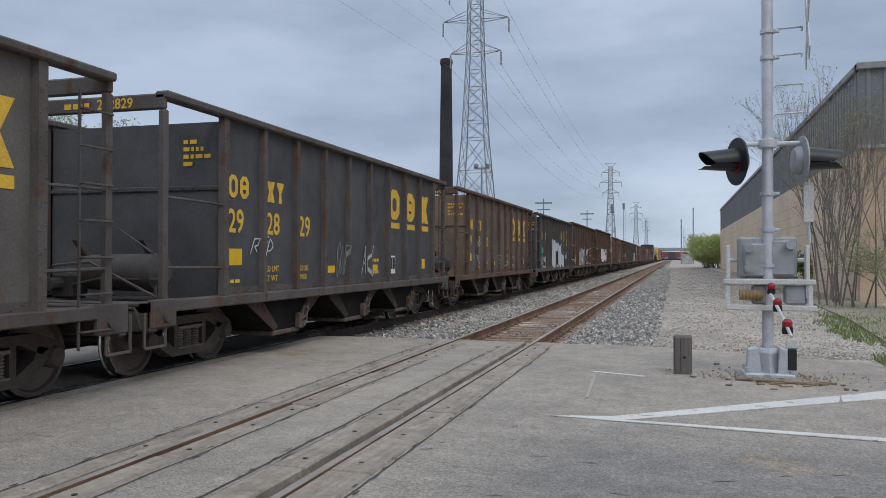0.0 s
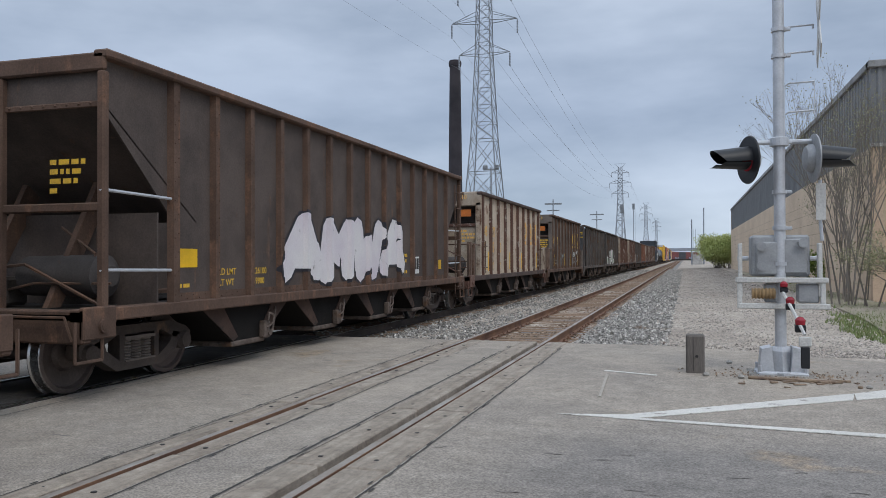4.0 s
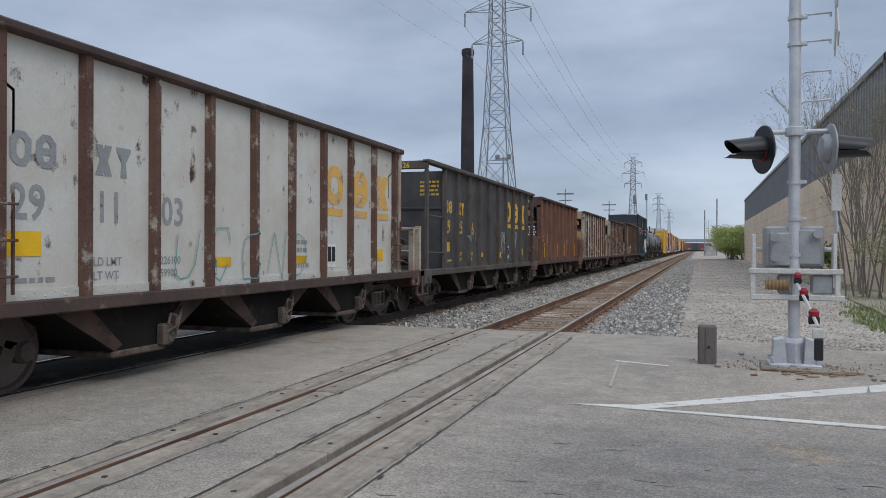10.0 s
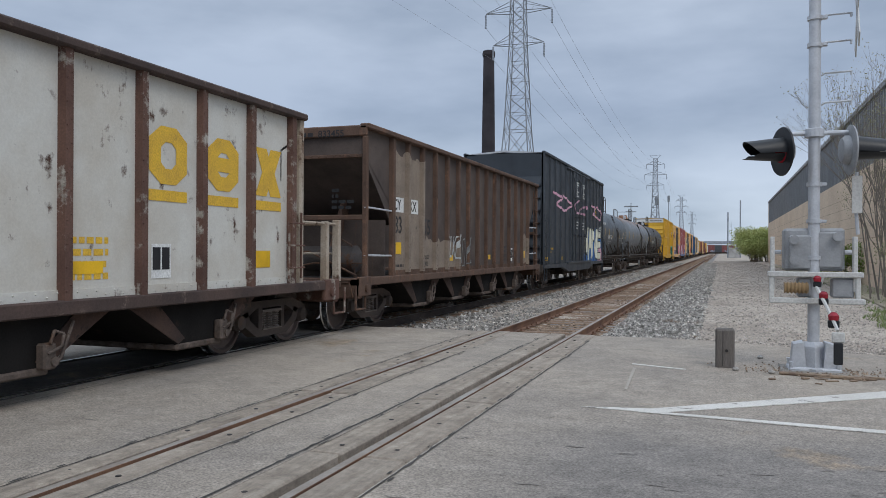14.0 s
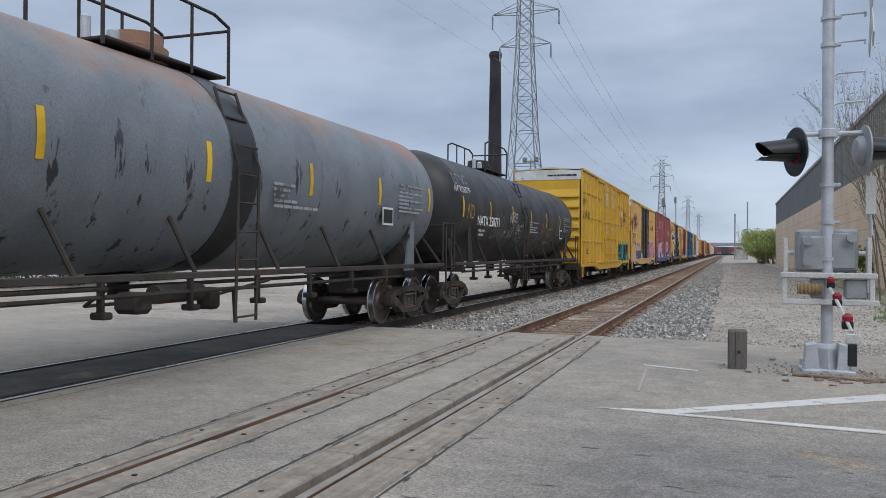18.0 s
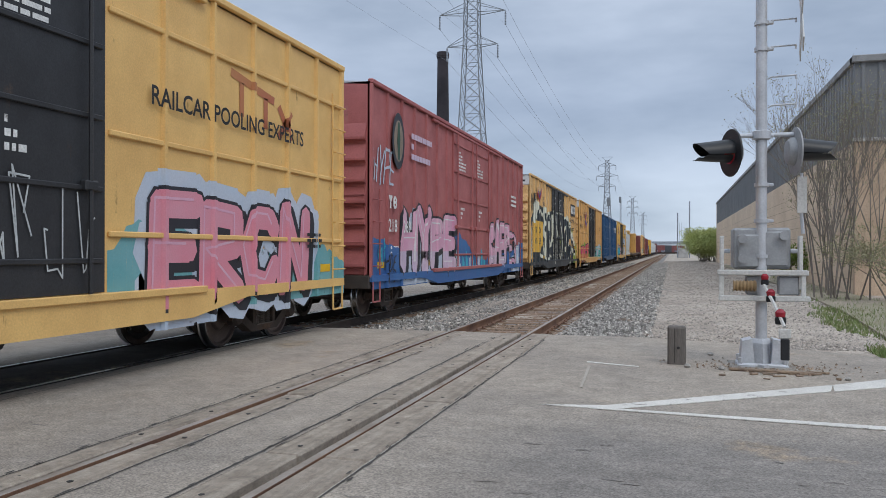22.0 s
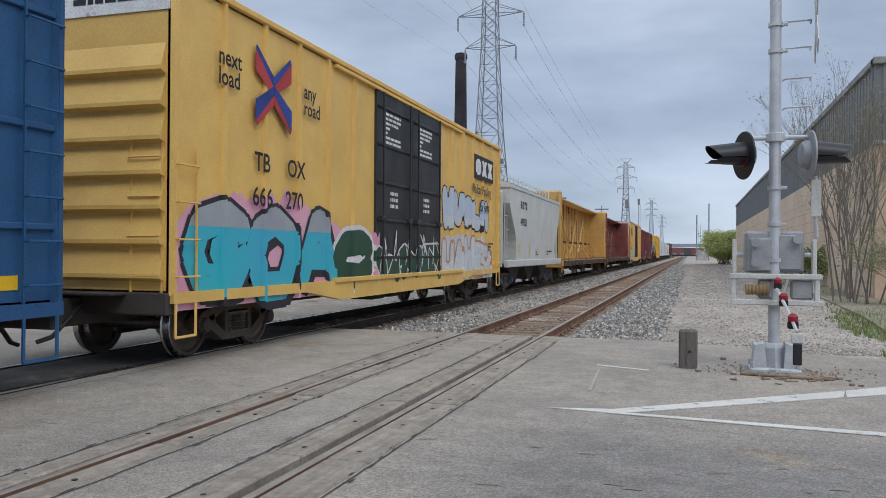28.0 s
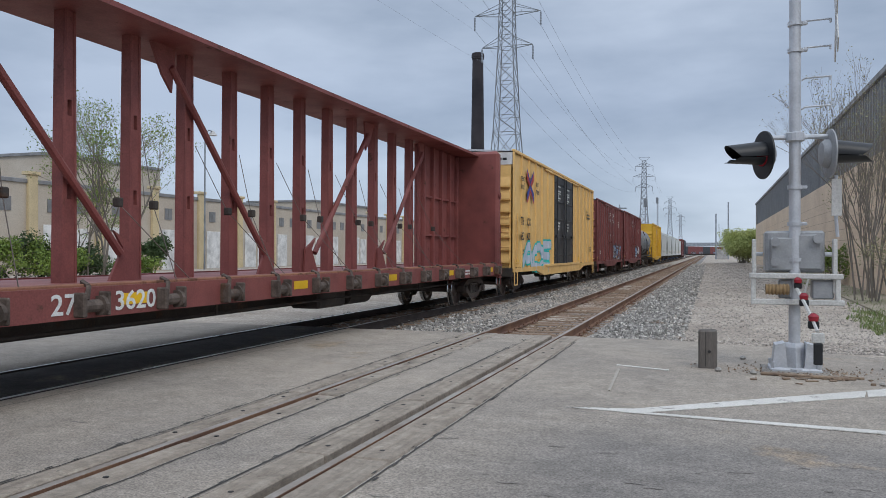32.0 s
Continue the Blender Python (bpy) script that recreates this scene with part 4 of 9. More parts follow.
        part("uncoupling_lever", M().tube([(HW - 0.1, es + s * 0.05, sill - 0.3), (HW - 0.15, es + s * 0.1, sill - 0.05), (0.1, es + s * 0.1, sill - 0.05), (0.05, es + s * 0.35, sill - 0.08)], 0.015, 5), rib_paint, car)
        coupler(car, es - s * 0.05, s)
    # brake gear on the leading platform
    yb = a - 0.42 if style == "plain" else a + 0.62
    part("brake_cylinder", M().lathe([(-0.62, 0.1), (-0.58, 0.24), (0.5, 0.26), (0.6, 0.12)], "x", 18, (0.55, yb, sill + 0.36)), recess_dark, car, "rounded air reservoir on the end platform", smooth=True)
    part("brake_valve", M().bbox(-0.55, -0.2, yb - 0.2, yb + 0.15, sill, sill + 0.35, 0.04).bbox(-0.95, -0.7, yb - 0.25, yb + 0.1, sill, sill + 0.25, 0.04).cyl((-0.4, yb - 0.2, sill + 0.2), (-0.4, yb - 0.4, sill + 0.2), 0.09, 10), steel_dark, car)
    part("brake_pipe", M().tube([(1.2, yb - 0.3, sill + 0.05), (0.2, yb - 0.33, sill + 0.5), (-0.4, yb - 0.3, sill + 0.45), (-0.9, yb, sill + 0.2)], 0.02, 5).tube([(1.3, yb - 0.2, sill + 0.28), (0.3, yb - 0.28, sill + 0.28), (-0.5, yb - 0.1, sill + 0.15)], 0.016, 5)
         .tube([(1.1, yb - 0.15, sill), (1.0, yb - 0.1, sill + 0.62), (0.2, yb + 0.25, sill + 0.95)], 0.018, 5), rib_paint, car, "bent brake pipes and rods")
    part("brake_wheel", M().lathe([(-0.02, 0.24), (0.0, 0.28), (0.02, 0.24), (0.0, 0.22)], "y", 16, (-0.45, e0 + 0.25, 2.1)).box(-0.67, -0.23, e0 + 0.24, e0 + 0.26, 2.08, 2.12).box(-0.47, -0.43, e0 + 0.24, e0 + 0.26, 1.2, 2.32), rib_paint, car)
    part("centre_sill", M().bbox(-0.2, 0.2, e0, e1, 0.62, sill - 0.05, 0.02), steel_dark, car)
    # discharge bays
    nb = 3 if L < 13 else 4
    span = (body1 - body0) - 1.3
    for k in range(nb):
        y = body0 + 0.65 + span * (k + 0.5) / nb
        h = span / nb * 0.49
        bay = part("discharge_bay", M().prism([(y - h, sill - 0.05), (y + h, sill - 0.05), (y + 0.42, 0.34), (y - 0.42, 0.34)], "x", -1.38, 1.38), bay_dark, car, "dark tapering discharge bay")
        for q in (-1, 1):
            part("bay_cheek", M().prism([(y + q * h, sill - 0.06), (y + q * (h - 0.55), sill - 0.06), (y + q * 0.30, 0.42), (y + q * 0.42, 0.36)], "x", 1.38, 1.395), bay_rust, bay, "rusty flange plate at the edge of the bay")
        part("bay_gate", M().bbox(-1.4, 1.4, y - 0.46, y + 0.46, 0.28, 0.36, 0.02).bbox(1.38, 1.5, y + 0.3, y + 0.46, 0.34, 0.6, 0.02).cyl((1.38, y + 0.42, 0.42), (1.52, y + 0.42, 0.42), 0.05)
             .tube([(1.45, y + 0.3, 0.36), (1.5, y + 0.5, 0.44), (1.48, y + 0.62, 0.66), (1.42, y + 0.74, 0.78)], 0.018, 6).tube([(1.5, y + 0.34, 0.5), (1.53, y + 0.48, 0.56), (1.52, y + 0.52, 0.68), (1.5, y + 0.42, 0.72), (1.51, y + 0.36, 0.6)], 0.016, 6), chain_mat, bay, "worn latch gear of the bay gate")
    for s in (-1, 1):
        running_gear(car, s * (L / 2 + plat - (1.55 if style == "plain" else 1.5)), c)
    # markings on the camera's side
    xm = sx + 0.004

    def py(k, off=0.12):
        return body0 + panel * k + off
    zn = sill + {"frame": 0.93, "open": 0.88, "plain": 0.76}[style] + nz
    for k, tz in ((1, ("LD LMT", "LT WT")), (2, ("226100", "59900"))):
        for j in range(2):
            text(car, tz[j], py(k, 0.14), sill + 0.34 - 0.15 * j, 0.13, mark, xm, 1.0, "stencil")
    if block:
        for k in (0, 1):
            for j in range(2):
                emblem(car, py(k, 0.17 + j * 0.31), zn + 0.5, 0.25, 0.33, (0, 1)[j] if k == 0 else (2, 3)[j], mark, xm)
        zl = sill + (1.42 if style != "plain" else 1.3)
        for k, sh in ((ribs - 3, 0), (ribs - 2, 1), (ribs - 1, 2)):
            emblem(car, py(k, 0.15), zl, 0.68, 0.68, sh, mark2 or mark, xm)
            plate(car, py(k, 0.15), zl - 0.2, 0.68, 0.13, mark2 or mark, xm, "painted_bar")
    for k in range(0, len(num), 2):
        text(car, num[k:k + 2], py(k // 2, 0.16), zn, 0.48, mark, xm, 0.92)
    for k in (0, ribs // 3, ribs // 2 + 1, ribs - 1):
        if pmarks == "plate":
            plate(car, py(k, 0.12), sill + (0.45 if k == 0 else 0.28), 0.42, 0.24 if k in (0, ribs - 1) else 0.13, reflector, xm, label="yellow reflective patch")
        else:
            plate(car, py(k, panel * 0.76), sill + 0.15, 0.1, 0.62, reflector, xm, label="yellow reflective strip")
    bars(car, py(0), sill + 0.18, 0.6, 0.09, 1, mark, xm, seed)
    bars(car, py(ribs - 4), sill + 0.2, 0.5, 0.5, 4, mark, xm, seed + 1)
    plate(car, py(ribs - 3, 0.2), sill + 0.2, 0.34, 0.4, white_mark, xm, "placard", "white placard with dark bars")
    plate(car, py(ribs - 3, 0.22), sill + 0.3, 0.13, 0.26, black_mark, xm + 0.004, "placard_print")
    plate(car, py(ribs - 3, 0.38), sill + 0.3, 0.13, 0.26, black_mark, xm + 0.004, "placard_print")
    if plates:
        for k, word in enumerate(plates):
            plate(car, py(k, 0.06), zn + 0.42, 0.6, 0.3, white_mark, xm, "code_plate", "white patch behind the car code")
            text(car, word, py(k, 0.12), zn + 0.47, 0.3, black_mark, xm + 0.006, 1.0, "car_code")
    ye = a - 0.006 if style != "plain" else a + 0.012
    if num:
        text(car, num, ye, top - (0.165 if style == "frame" else 0.2), 0.18, mark, 0.55, 1.0, "number", True)
        bars(car, ye, top - (0.165 if style == "frame" else 0.2), 0.42, 0.13, 1, mark, 0.05, seed + 3, True)
    bars(car, (body0 if style == "frame" else ye + 0.0) - 0.012, top - (0.75 if style == "frame" else 1.55), 0.5, 0.42, 4, mark, 0.85, seed + 4, True)
    pr = []
    for k in range(ribs + 1):
        y = body0 + panel * k
        w = 0.085 if k in (0, ribs) else 0.07
        pr += [(y - w, sx), (y - w * 0.72, HW), (y + w * 0.72, HW), (y + w, sx)]
    PROF[car.name] = pr
    return car


def boxcar(u0, u1, paint, label, top=4.95, door=None, door_half=2.2, band=None, ribs=16, rows=(), roof=None, num="", mark=black_mark, words=False, smooth_end=False, cross=False, sill=0.85, seed=0, ladder_mat=None, end_paint=None, num_at=0.9, num_z=1.1, logo=0.95, logo_z=1.0, pool=0, ads=(), code="", shield=False, half=False, cols=None):
    car, c, L = new_car("box_car", label, "freight car", u0, u1)
    sx = HW - 0.055
    lm = ladder_mat or paint
    ep = end_paint or paint
    a, b = -L / 2, L / 2
    for s in (1, -1):
        part("side_wall", M().box(*sorted((s * (sx - 0.05), s * sx)), a, b, sill + 0.12, top - 0.12), paint, car, "ribbed painted side wall" if s > 0 else "")
        for k in range(ribs + 1):
            y = a + 0.05 + (L - 0.1) * k / ribs
            if abs(y) < door_half + 0.05 and door:
                continue
            w = 0.05 if 0 < k < ribs else 0.07
            part("side_post", M().prism([(s * sx, y - w), (s * HW, y - w * 0.6), (s * HW, y + w * 0.6), (s * sx, y + w)], "z", sill + 0.1, top - 0.14), paint, car)
        for z in rows:
            for y0, y1 in ((a + 0.1, -door_half - 0.1), (door_half + 0.1, b - 0.1)):
                part("side_rail", M().bbox(*sorted((s * sx, s * (HW - 0.012))), y0, y1, z - 0.035, z + 0.035, 0.012), paint, car)
        part("roof_rail", M().bbox(*sorted((s * (sx - 0.05), s * (HW + 0.02))), a, b, top - 0.14, top - 0.04, 0.015), paint, car)
        part("side_sill", M().prism([(a, sill + 0.14), (b, sill + 0.14), (b, sill), (b - 3.6, sill - 0.02), (b - 5.0, sill - 0.22), (a + 5.0, sill - 0.22), (a + 3.6, sill - 0.02), (a, sill)], "x", *sorted((s * (sx - 0.08), s * (HW + 0.01)))), paint, car, "side sill")
        if door:
            for d in (-1, 1):
                y0, y1 = (-door_half, -0.01) if d < 0 else (0.01, door_half)
                dr = part("plug_door", M().box(*sorted((s * sx, s * (sx + 0.05))), y0, y1, sill + 0.2, top - 0.22), door, car, "sliding plug door with locking bars" if s > 0 else "")
                if s > 0:
                    for k in range(5):
                        z = sill + 0.55 + (top - sill - 1.1) * k / 4
                        part("door_rib", M().bbox(sx + 0.05, sx + 0.085, y0 + 0.06, y1 - 0.06, z - 0.03, z + 0.03, 0.01), door, dr)
                    for yy in (y0 + 0.25, y1 - 0.3):
                        part("locking_bar", M().tube([(sx + 0.12, yy, sill + 0.2), (sx + 0.12, yy, top - 0.25)], 0.025), door, dr)
                        part("latch", M().bbox(sx + 0.05, sx + 0.15, yy - 0.1, yy + 0.1, sill + 1.3, sill + 1.42, 0.02), door, dr)
                    bars(dr, y0 + 0.5, top - 1.3, 0.9, 0.7, 7, white_mark, sx + 0.055, seed + 5)
                    bars(dr, y0 + 0.8, sill + 1.6, 0.45, 0.4, 3, white_mark, sx + 0.055, seed + 6)
            part("door_track", M().bbox(*sorted((s * sx, s * (HW + 0.05))), -door_half * 1.9, door_half * 1.9, sill + 0.1, sill + 0.19, 0.01), paint, car)
            part("door_track", M().bbox(*sorted((s * sx, s * (HW + 0.03))), -door_half * 1.9, door_half * 1.9, top - 0.24, top - 0.17, 0.01), paint, car)
        for yy in (a + 0.05, b - 0.5):
            ladder(car, s * (HW - 0.02), yy, sill + 0.1, sill + (2.0 if yy < 0 else 3.6), 0.44, lm, out=s * 0.07)
            part("stirrup_step", M().tube([(s * HW, yy, sill), (s * HW, yy, 0.42), (s * HW, yy + 0.42, 0.42), (s * HW, yy + 0.42, sill)], 0.02, 5), lm, car)
    part("roof", M().prism([(-sx, top - 0.1), (0, top + 0.02), (sx, top - 0.1), (sx, top - 0.16), (0, top - 0.05), (-sx, top - 0.16)], "y", a, b), roof or galv, car, "shallow pitched metal roof")
    part("floor_pan", M().box(-sx, sx, a, b, sill + 0.06, sill + 0.16), steel_dark, car)
    part("centre_sill", M().bbox(-0.22, 0.22, a - 0.5, b + 0.5, 0.55, sill + 0.06, 0.02), steel_dark, car)
    part("brake_rigging", M().tube([(0.6, -4, 0.62), (0.6, 4, 0.62)], 0.03).bbox(0.4, 1.0, -1.0, -0.2, 0.45, 0.8, 0.05).cyl((0.7, 0.6, 0.62), (0.7, 1.5, 0.62), 0.2, 12), steel_dark, car)
    for s, y in ((-1, a), (1, b)):
        e = part("end_wall", M().box(-sx, sx, *sorted((y, y - s * 0.05)), sill + 0.1, top - 0.1), ep, car, "corrugated end wall")
        if not smooth_end:
            for k in range(7):
                z = sill + 0.3 + (top - sill - 1.2) * (k + 0.3) / 7
                pr = [(y, z + 0.24), (y + s * 0.10, z - 0.06), (y + s * 0.10, z - 0.11), (y, z - 0.15)]
                part("end_corrugation", M().prism(pr, "x", -sx + 0.08, sx - 0.08), ep, e)
        if band:
            part("end_band", M().box(-sx + 0.01, sx - 0.01, *sorted((y + s * 0.004, y + s * 0.02)), top - 0.55, top - 0.14), band, e, "pale band along the top of the end")
            if s < 0:
                bars(car, y - 0.024, top - 0.42, 1.3, 0.14, 1, black_mark, 0.0, seed, True, "end_lettering")
        ladder(car, HW - 0.62, y + s * 0.01, sill + 0.1, sill + 2.1, 0.46, lm, "x", out=s * 0.08)
        part("crossover_platform", M().bbox(-0.9, 0.9, *sorted((y, y + s * 0.35)), sill + 0.1, sill + 0.14, 0.01), steel_dark, car)
        part("end_sill", M().bbox(-HW + 0.05, HW - 0.05, *sorted((y - s * 0.1, y + s * 0.06)), sill - 0.15, sill + 0.14, 0.02), steel_dark, car)
        coupler(car, y + s * 0.15, s)
        running_gear(car, s * (L / 2 - 2.25), c)
    xm = HW + 0.003 if words or num or ads else sx + 0.004
    for k, y in enumerate((a + 0.45, a + L * 0.22, b - L * 0.27, b - 0.95, -0.5)):
        plate(car, y, sill + 0.28, 0.42, 0.14, reflector, sx + 0.004, label="yellow reflective patch")
    if num:
        o = num_at
        for piece, dy in (((num[:2], 0.0), (num[2:4], cols), (num[4:], 2 * cols)) if cols else ((num[:3], 0.0), (num[3:], 1.0))):
            text(car, piece, a + o + dy, sill + num_z, 0.4, mark, xm)
        if code:
            text(car, code[:2], a + o + 0.05, sill + num_z + 0.52, 0.4, mark, xm, 1.0, "car_code")
            text(car, code[2:], a + o + (cols or 1.05), sill + num_z + 0.52, 0.4, mark, xm, 1.0, "car_code")
        else:
            for j in range(2):
                emblem(car, a + o + 0.02 + j * 0.3, sill + num_z + 0.52, 0.24, 0.29, (3, 1)[j], mark, xm)
    if words:
        for s_, yy, zz in (("next", a + logo, top - logo_z), ("load", a + logo, top - logo_z - 0.28), ("any", a + logo + 2.5, top - logo_z - 0.02), ("road", a + logo + 2.5, top - logo_z - 0.3)):
            text(car, s_, yy, zz, 0.34, mark, xm, 0.95, "slogan")
        y0, z0 = a + logo + 0.95, top - logo_z - 0.75
        arms = [([(0, 1.18), (0.04, 1.25), (0.55, 0.86), (0.55, 0.70)], blue_mark, 0), ([(0.0, 1.18), (0.55, 0.70), (0.55, 0.56), (0.0, 0.86)], red_mark, 0.002),
                ([(1.1, 1.18), (1.06, 1.25), (0.55, 0.86), (0.55, 0.70)], blue_mark, 0.004), ([(1.1, 1.18), (0.55, 0.70), (0.55, 0.56), (1.1, 0.86)], red_mark, 0.006)]
        if not half:
            arms += [([(p, 1.28 - q) for p, q in pts], red_mark if mt is blue_mark else blue_mark, o + 0.008) for pts, mt, o in arms]
        for pts, mt, o in arms:
            part("emblem_stripe", M().prism(pts, "x", 0, 0.002), mt, car, "", pose(xm + o, y0, z0))
    bars(car, a + 1.3, sill + 0.55, 0.6, 0.26, 2, mark, sx + 0.004, seed + 1)
    bars(car, b - 1.6, sill + 0.7, 0.6, 0.3, 3, mark, xm, seed + 2)
    if not pool and not ads:
        bars(car, b - 2.6, sill + 2.4, 1.1, 0.5, 3, mark, xm, seed + 3)
    if pool:
        y0, zp = b - 3.4, 3.75
        plate(car, y0, zp, 2.35, 0.72, black_mark, xm, "sign_plate", "black painted plate with pale blocks")
        for j in range(3):
            emblem(car, y0 + 0.16 + j * 0.72, zp + 0.12, 0.62, 0.48, (1, 2, 2)[j], white_mark, xm + 0.006)
        for s_, yy, zz in (("Railcar Pooling", y0 - 0.1, zp - 0.45), ("Experts", y0 + 0.75, zp - 0.95)):
            text(car, s_, yy, zz, 0.4, mark, xm, 0.9, "slogan")
    for s_, yy, zz, size in ads:
        text(car, s_, b + yy, zz, size, mark, xm, 0.95, "slogan")
    if shield:
        emblem(car, b - 4.2, 2.95, 0.62, 0.95, 3, white_mark, xm)
        for j in range(4):
            plate(car, b - 4.15 + j * 0.14, 2.98, 0.07, 0.6, red_mark, xm + 0.004, "painted_bar")
    pr = [(a, sx)]
    for k in range(ribs + 1):
        y = a + 0.05 + (L - 0.1) * k / ribs
        w = 0.05 if 0 < k < ribs else 0.07
        if abs(y) < door_half + 0.05 and door:
            continue
        if y > 0 and pr[-1][0] < 0 and door:
            pr += [(-door_half - 0.002, sx), (-door_half, sx + 0.05), (door_half, sx + 0.05), (door_half + 0.002, sx)]
        pr += [(y - w, sx), (y - w * 0.6, HW), (y + w * 0.6, HW), (y + w, sx)]
    PROF[car.name] = pr
    return car


def tank_car(u0, u1, paint, label, R=1.42, zc=2.62, lad=0.0, band=None, num="", strips=True, seed=0, dome=True, sz=0.0, dm=0.0):
    car, c, L = new_car("tank_car", label, "freight car", u0, u1)
    a, b = -L / 2, L / 2
    prof = []
    for k in range(9):
        t = k / 8 * math.pi / 2
        prof.append((a + 0.72 * (1 - math.sin(t)) - 0.0, R * max(0.04, math.cos(math.pi / 2 - t))))
    prof = [(a + 0.72 * (1 - math.cos(t)), max(0.03, R * math.sin(t))) for t in [math.pi / 2 * k / 8 for k in range(9)]]
    prof += [(y, R) for y in np.linspace(a + 0.9, b - 0.9, 6)] + [(-p, r_) for p, r_ in prof[::-1]]
    part("tank", M().lathe(prof, "y", 48, (0, 0, zc)), paint, car, "smooth cylindrical steel tank", smooth=True)
    for y in (a + L * 0.33, b - L * 0.33, a + 0.75, b - 0.75):
        part("weld_band", M().lathe([(-0.03, R), (-0.025, R + 0.006), (0.025, R + 0.006), (0.03, R)], "y", 48, (0, y, zc)), paint, car, smooth=True)
    part("ladder_band", M().lathe([(-0.3, R), (-0.29, R + 0.012), (0.29, R + 0.012), (0.3, R)], "y", 48, (0, lad, zc)), band or paint, car, smooth=True)
    for s in (-1, 1):
        part("side_sill", M().bbox(*sorted((s * 1.42, s * 1.50)), a + 0.1, b - 0.1, 1.16, 1.24, 0.01), steel_dark, car, "long running-board rail")
        y = a + 0.8
        while y < b - 0.6:
            part("sill_strut", M().cyl((s * 1.46, y, 1.2), (s * (R * 0.86), y - 0.22, zc - R * 0.5), 0.03, 6), steel_dark, car)
            y += 1.9
    part("ladder_rail", M().tube([(1.46, lad - 0.28, 0.55), (1.5, lad - 0.28, zc), (1.1, lad - 0.28, zc + R * 0.75)], 0.022), steel_dark, car)
    part("ladder_rail", M().tube([(1.46, lad + 0.2, 0.55), (1.5, lad + 0.2, zc), (1.1, lad + 0.2, zc + R * 0.75)], 0.022), steel_dark, car)
    for k in range(9):
        z = 0.62 + k * 0.38
        x = 1.48 if z < zc + 0.2 else 1.5 - 0.4 * (z - zc - 0.2) / 0.85
        part("ladder_rung", M().cyl((x, lad - 0.28, z), (x, lad + 0.2, z), 0.016, 5), steel_dark, car)
    if dome:
        t = zc + R
        part("manway", M().lathe([(-0.05, 0.42), (0.18, 0.42), (0.2, 0.36), (0.36, 0.34), (0.38, 0.0)], "z", 20, (0, 0, t)), paint, car, "manway housing", smooth=True)
        part("valve", M().lathe([(0, 0.08), (0.22, 0.08), (0.26, 0.04)], "z", 10, (0.25, -0.7, t)), galv, car)
        part("valve", M().lathe([(0, 0.06), (0.3, 0.06), (0.34, 0.02)], "z", 10, (0.2, -1.1, t)), galv, car)
        part("top_walkway", M().bbox(-0.6, 0.6, -1.2, 1.2, t - 0.02, t + 0.02, 0.01), steel_dark, car, "grated top walkway")
        for s in (-1, 1):
            x = s * 0.6
            part("top_handrail", M().tube([(x, -1.25, t - 0.1), (x, -1.25, t + 0.75), (x, -0.9, t + 0.85), (x, 0.9, t + 0.85), (x, 1.25, t + 0.75), (x, 1.25, t - 0.1)], 0.025)
                 .tube([(x, -0.4, t - 0.1), (x, -0.4, t + 0.85)], 0.022).tube([(x, 0.4, t - 0.1), (x, 0.4, t + 0.85)], 0.022), steel_dark, car, "bent pipe handrail")
        part("top_handrail", M().tube([(-0.6, 1.25, t + 0.7), (0.6, 1.25, t + 0.7)], 0.022), steel_dark, car)
        for ch in car.children:
            if ch.name.split(".")[0] in ("manway", "valve", "top_walkway", "top_handrail"):
                ch.matrix_basis = pose(0, dm, 0)
    part("bottom_outlet", M().cyl((0, 0, zc - R - 0.35), (0, 0, zc - R + 0.1), 0.14, 12).bbox(-0.3, 0.3, -0.3, 0.3, zc - R - 0.1, zc - R, 0.02), steel_dark, car)
    part("brake_pipe", M().tube([(0.2, a + 1.5, 1.02), (0.2, b - 1.5, 1.02)], 0.03), steel_dark, car)
    for s, y in ((-1, a), (1, b)):
        part("stub_sill", M().bbox(-0.25, 0.25, *sorted((y - s * 2.4, y + s * 0.55)), 0.62, 1.05, 0.03), steel_dark, car)
        part("saddle", M().prism([(-1.2, 0.98), (1.2, 0.98), (1.0, zc - 0.75), (0.4, zc - R + 0.05), (-0.4, zc - R + 0.05), (-1.0, zc - 0.75)], "y", *sorted((y - s * 1.5, y - s * 1.75))), steel_dark, car)
        part("end_platform", M().bbox(-1.45, 1.45, *sorted((y - s * 0.2, y + s * 0.5)), 1.08, 1.13, 0.01), steel_dark, car, "open end platform")
        part("end_handrail", M().tube([(1.45, y - s * 0.1, 1.1), (1.45, y - s * 0.1, 2.15), (1.45, y + s * 0.48, 2.15), (1.45, y + s * 0.48, 0.5)], 0.024).tube([(1.45, y + s * 0.48, 2.1), (-1.45, y + s * 0.48, 2.1)], 0.02)
             .tube([(-1.45, y - s * 0.1, 1.1), (-1.45, y - s * 0.1, 2.15), (-1.45, y + s * 0.48, 2.15), (-1.45, y + s * 0.48, 0.5)], 0.024), steel_dark, car, "bent pipe end rail")
        coupler(car, y + s * 0.4, s)
        running_gear(car, s * (L / 2 - 1.15), c)
    if strips:
        for k, y in enumerate(np.linspace(a + 0.85, b - 0.95, 7)):
            m = M()
            arc = [0.02 + j * 0.06 for j in range(7)]
            m.add([((R + 0.006) * math.cos(t_), q_, (R + 0.006) * math.sin(t_)) for t_ in arc for q_ in (0, 0.1)], [(2 * j, 2 * j + 1, 2 * j + 3, 2 * j + 2) for j in range(6)])
            part("reflector_strip", m, reflector, car, "yellow reflective strip", pose(0, y, zc) @ Matrix.Rotation(-sz, 4, "Y").inverted())
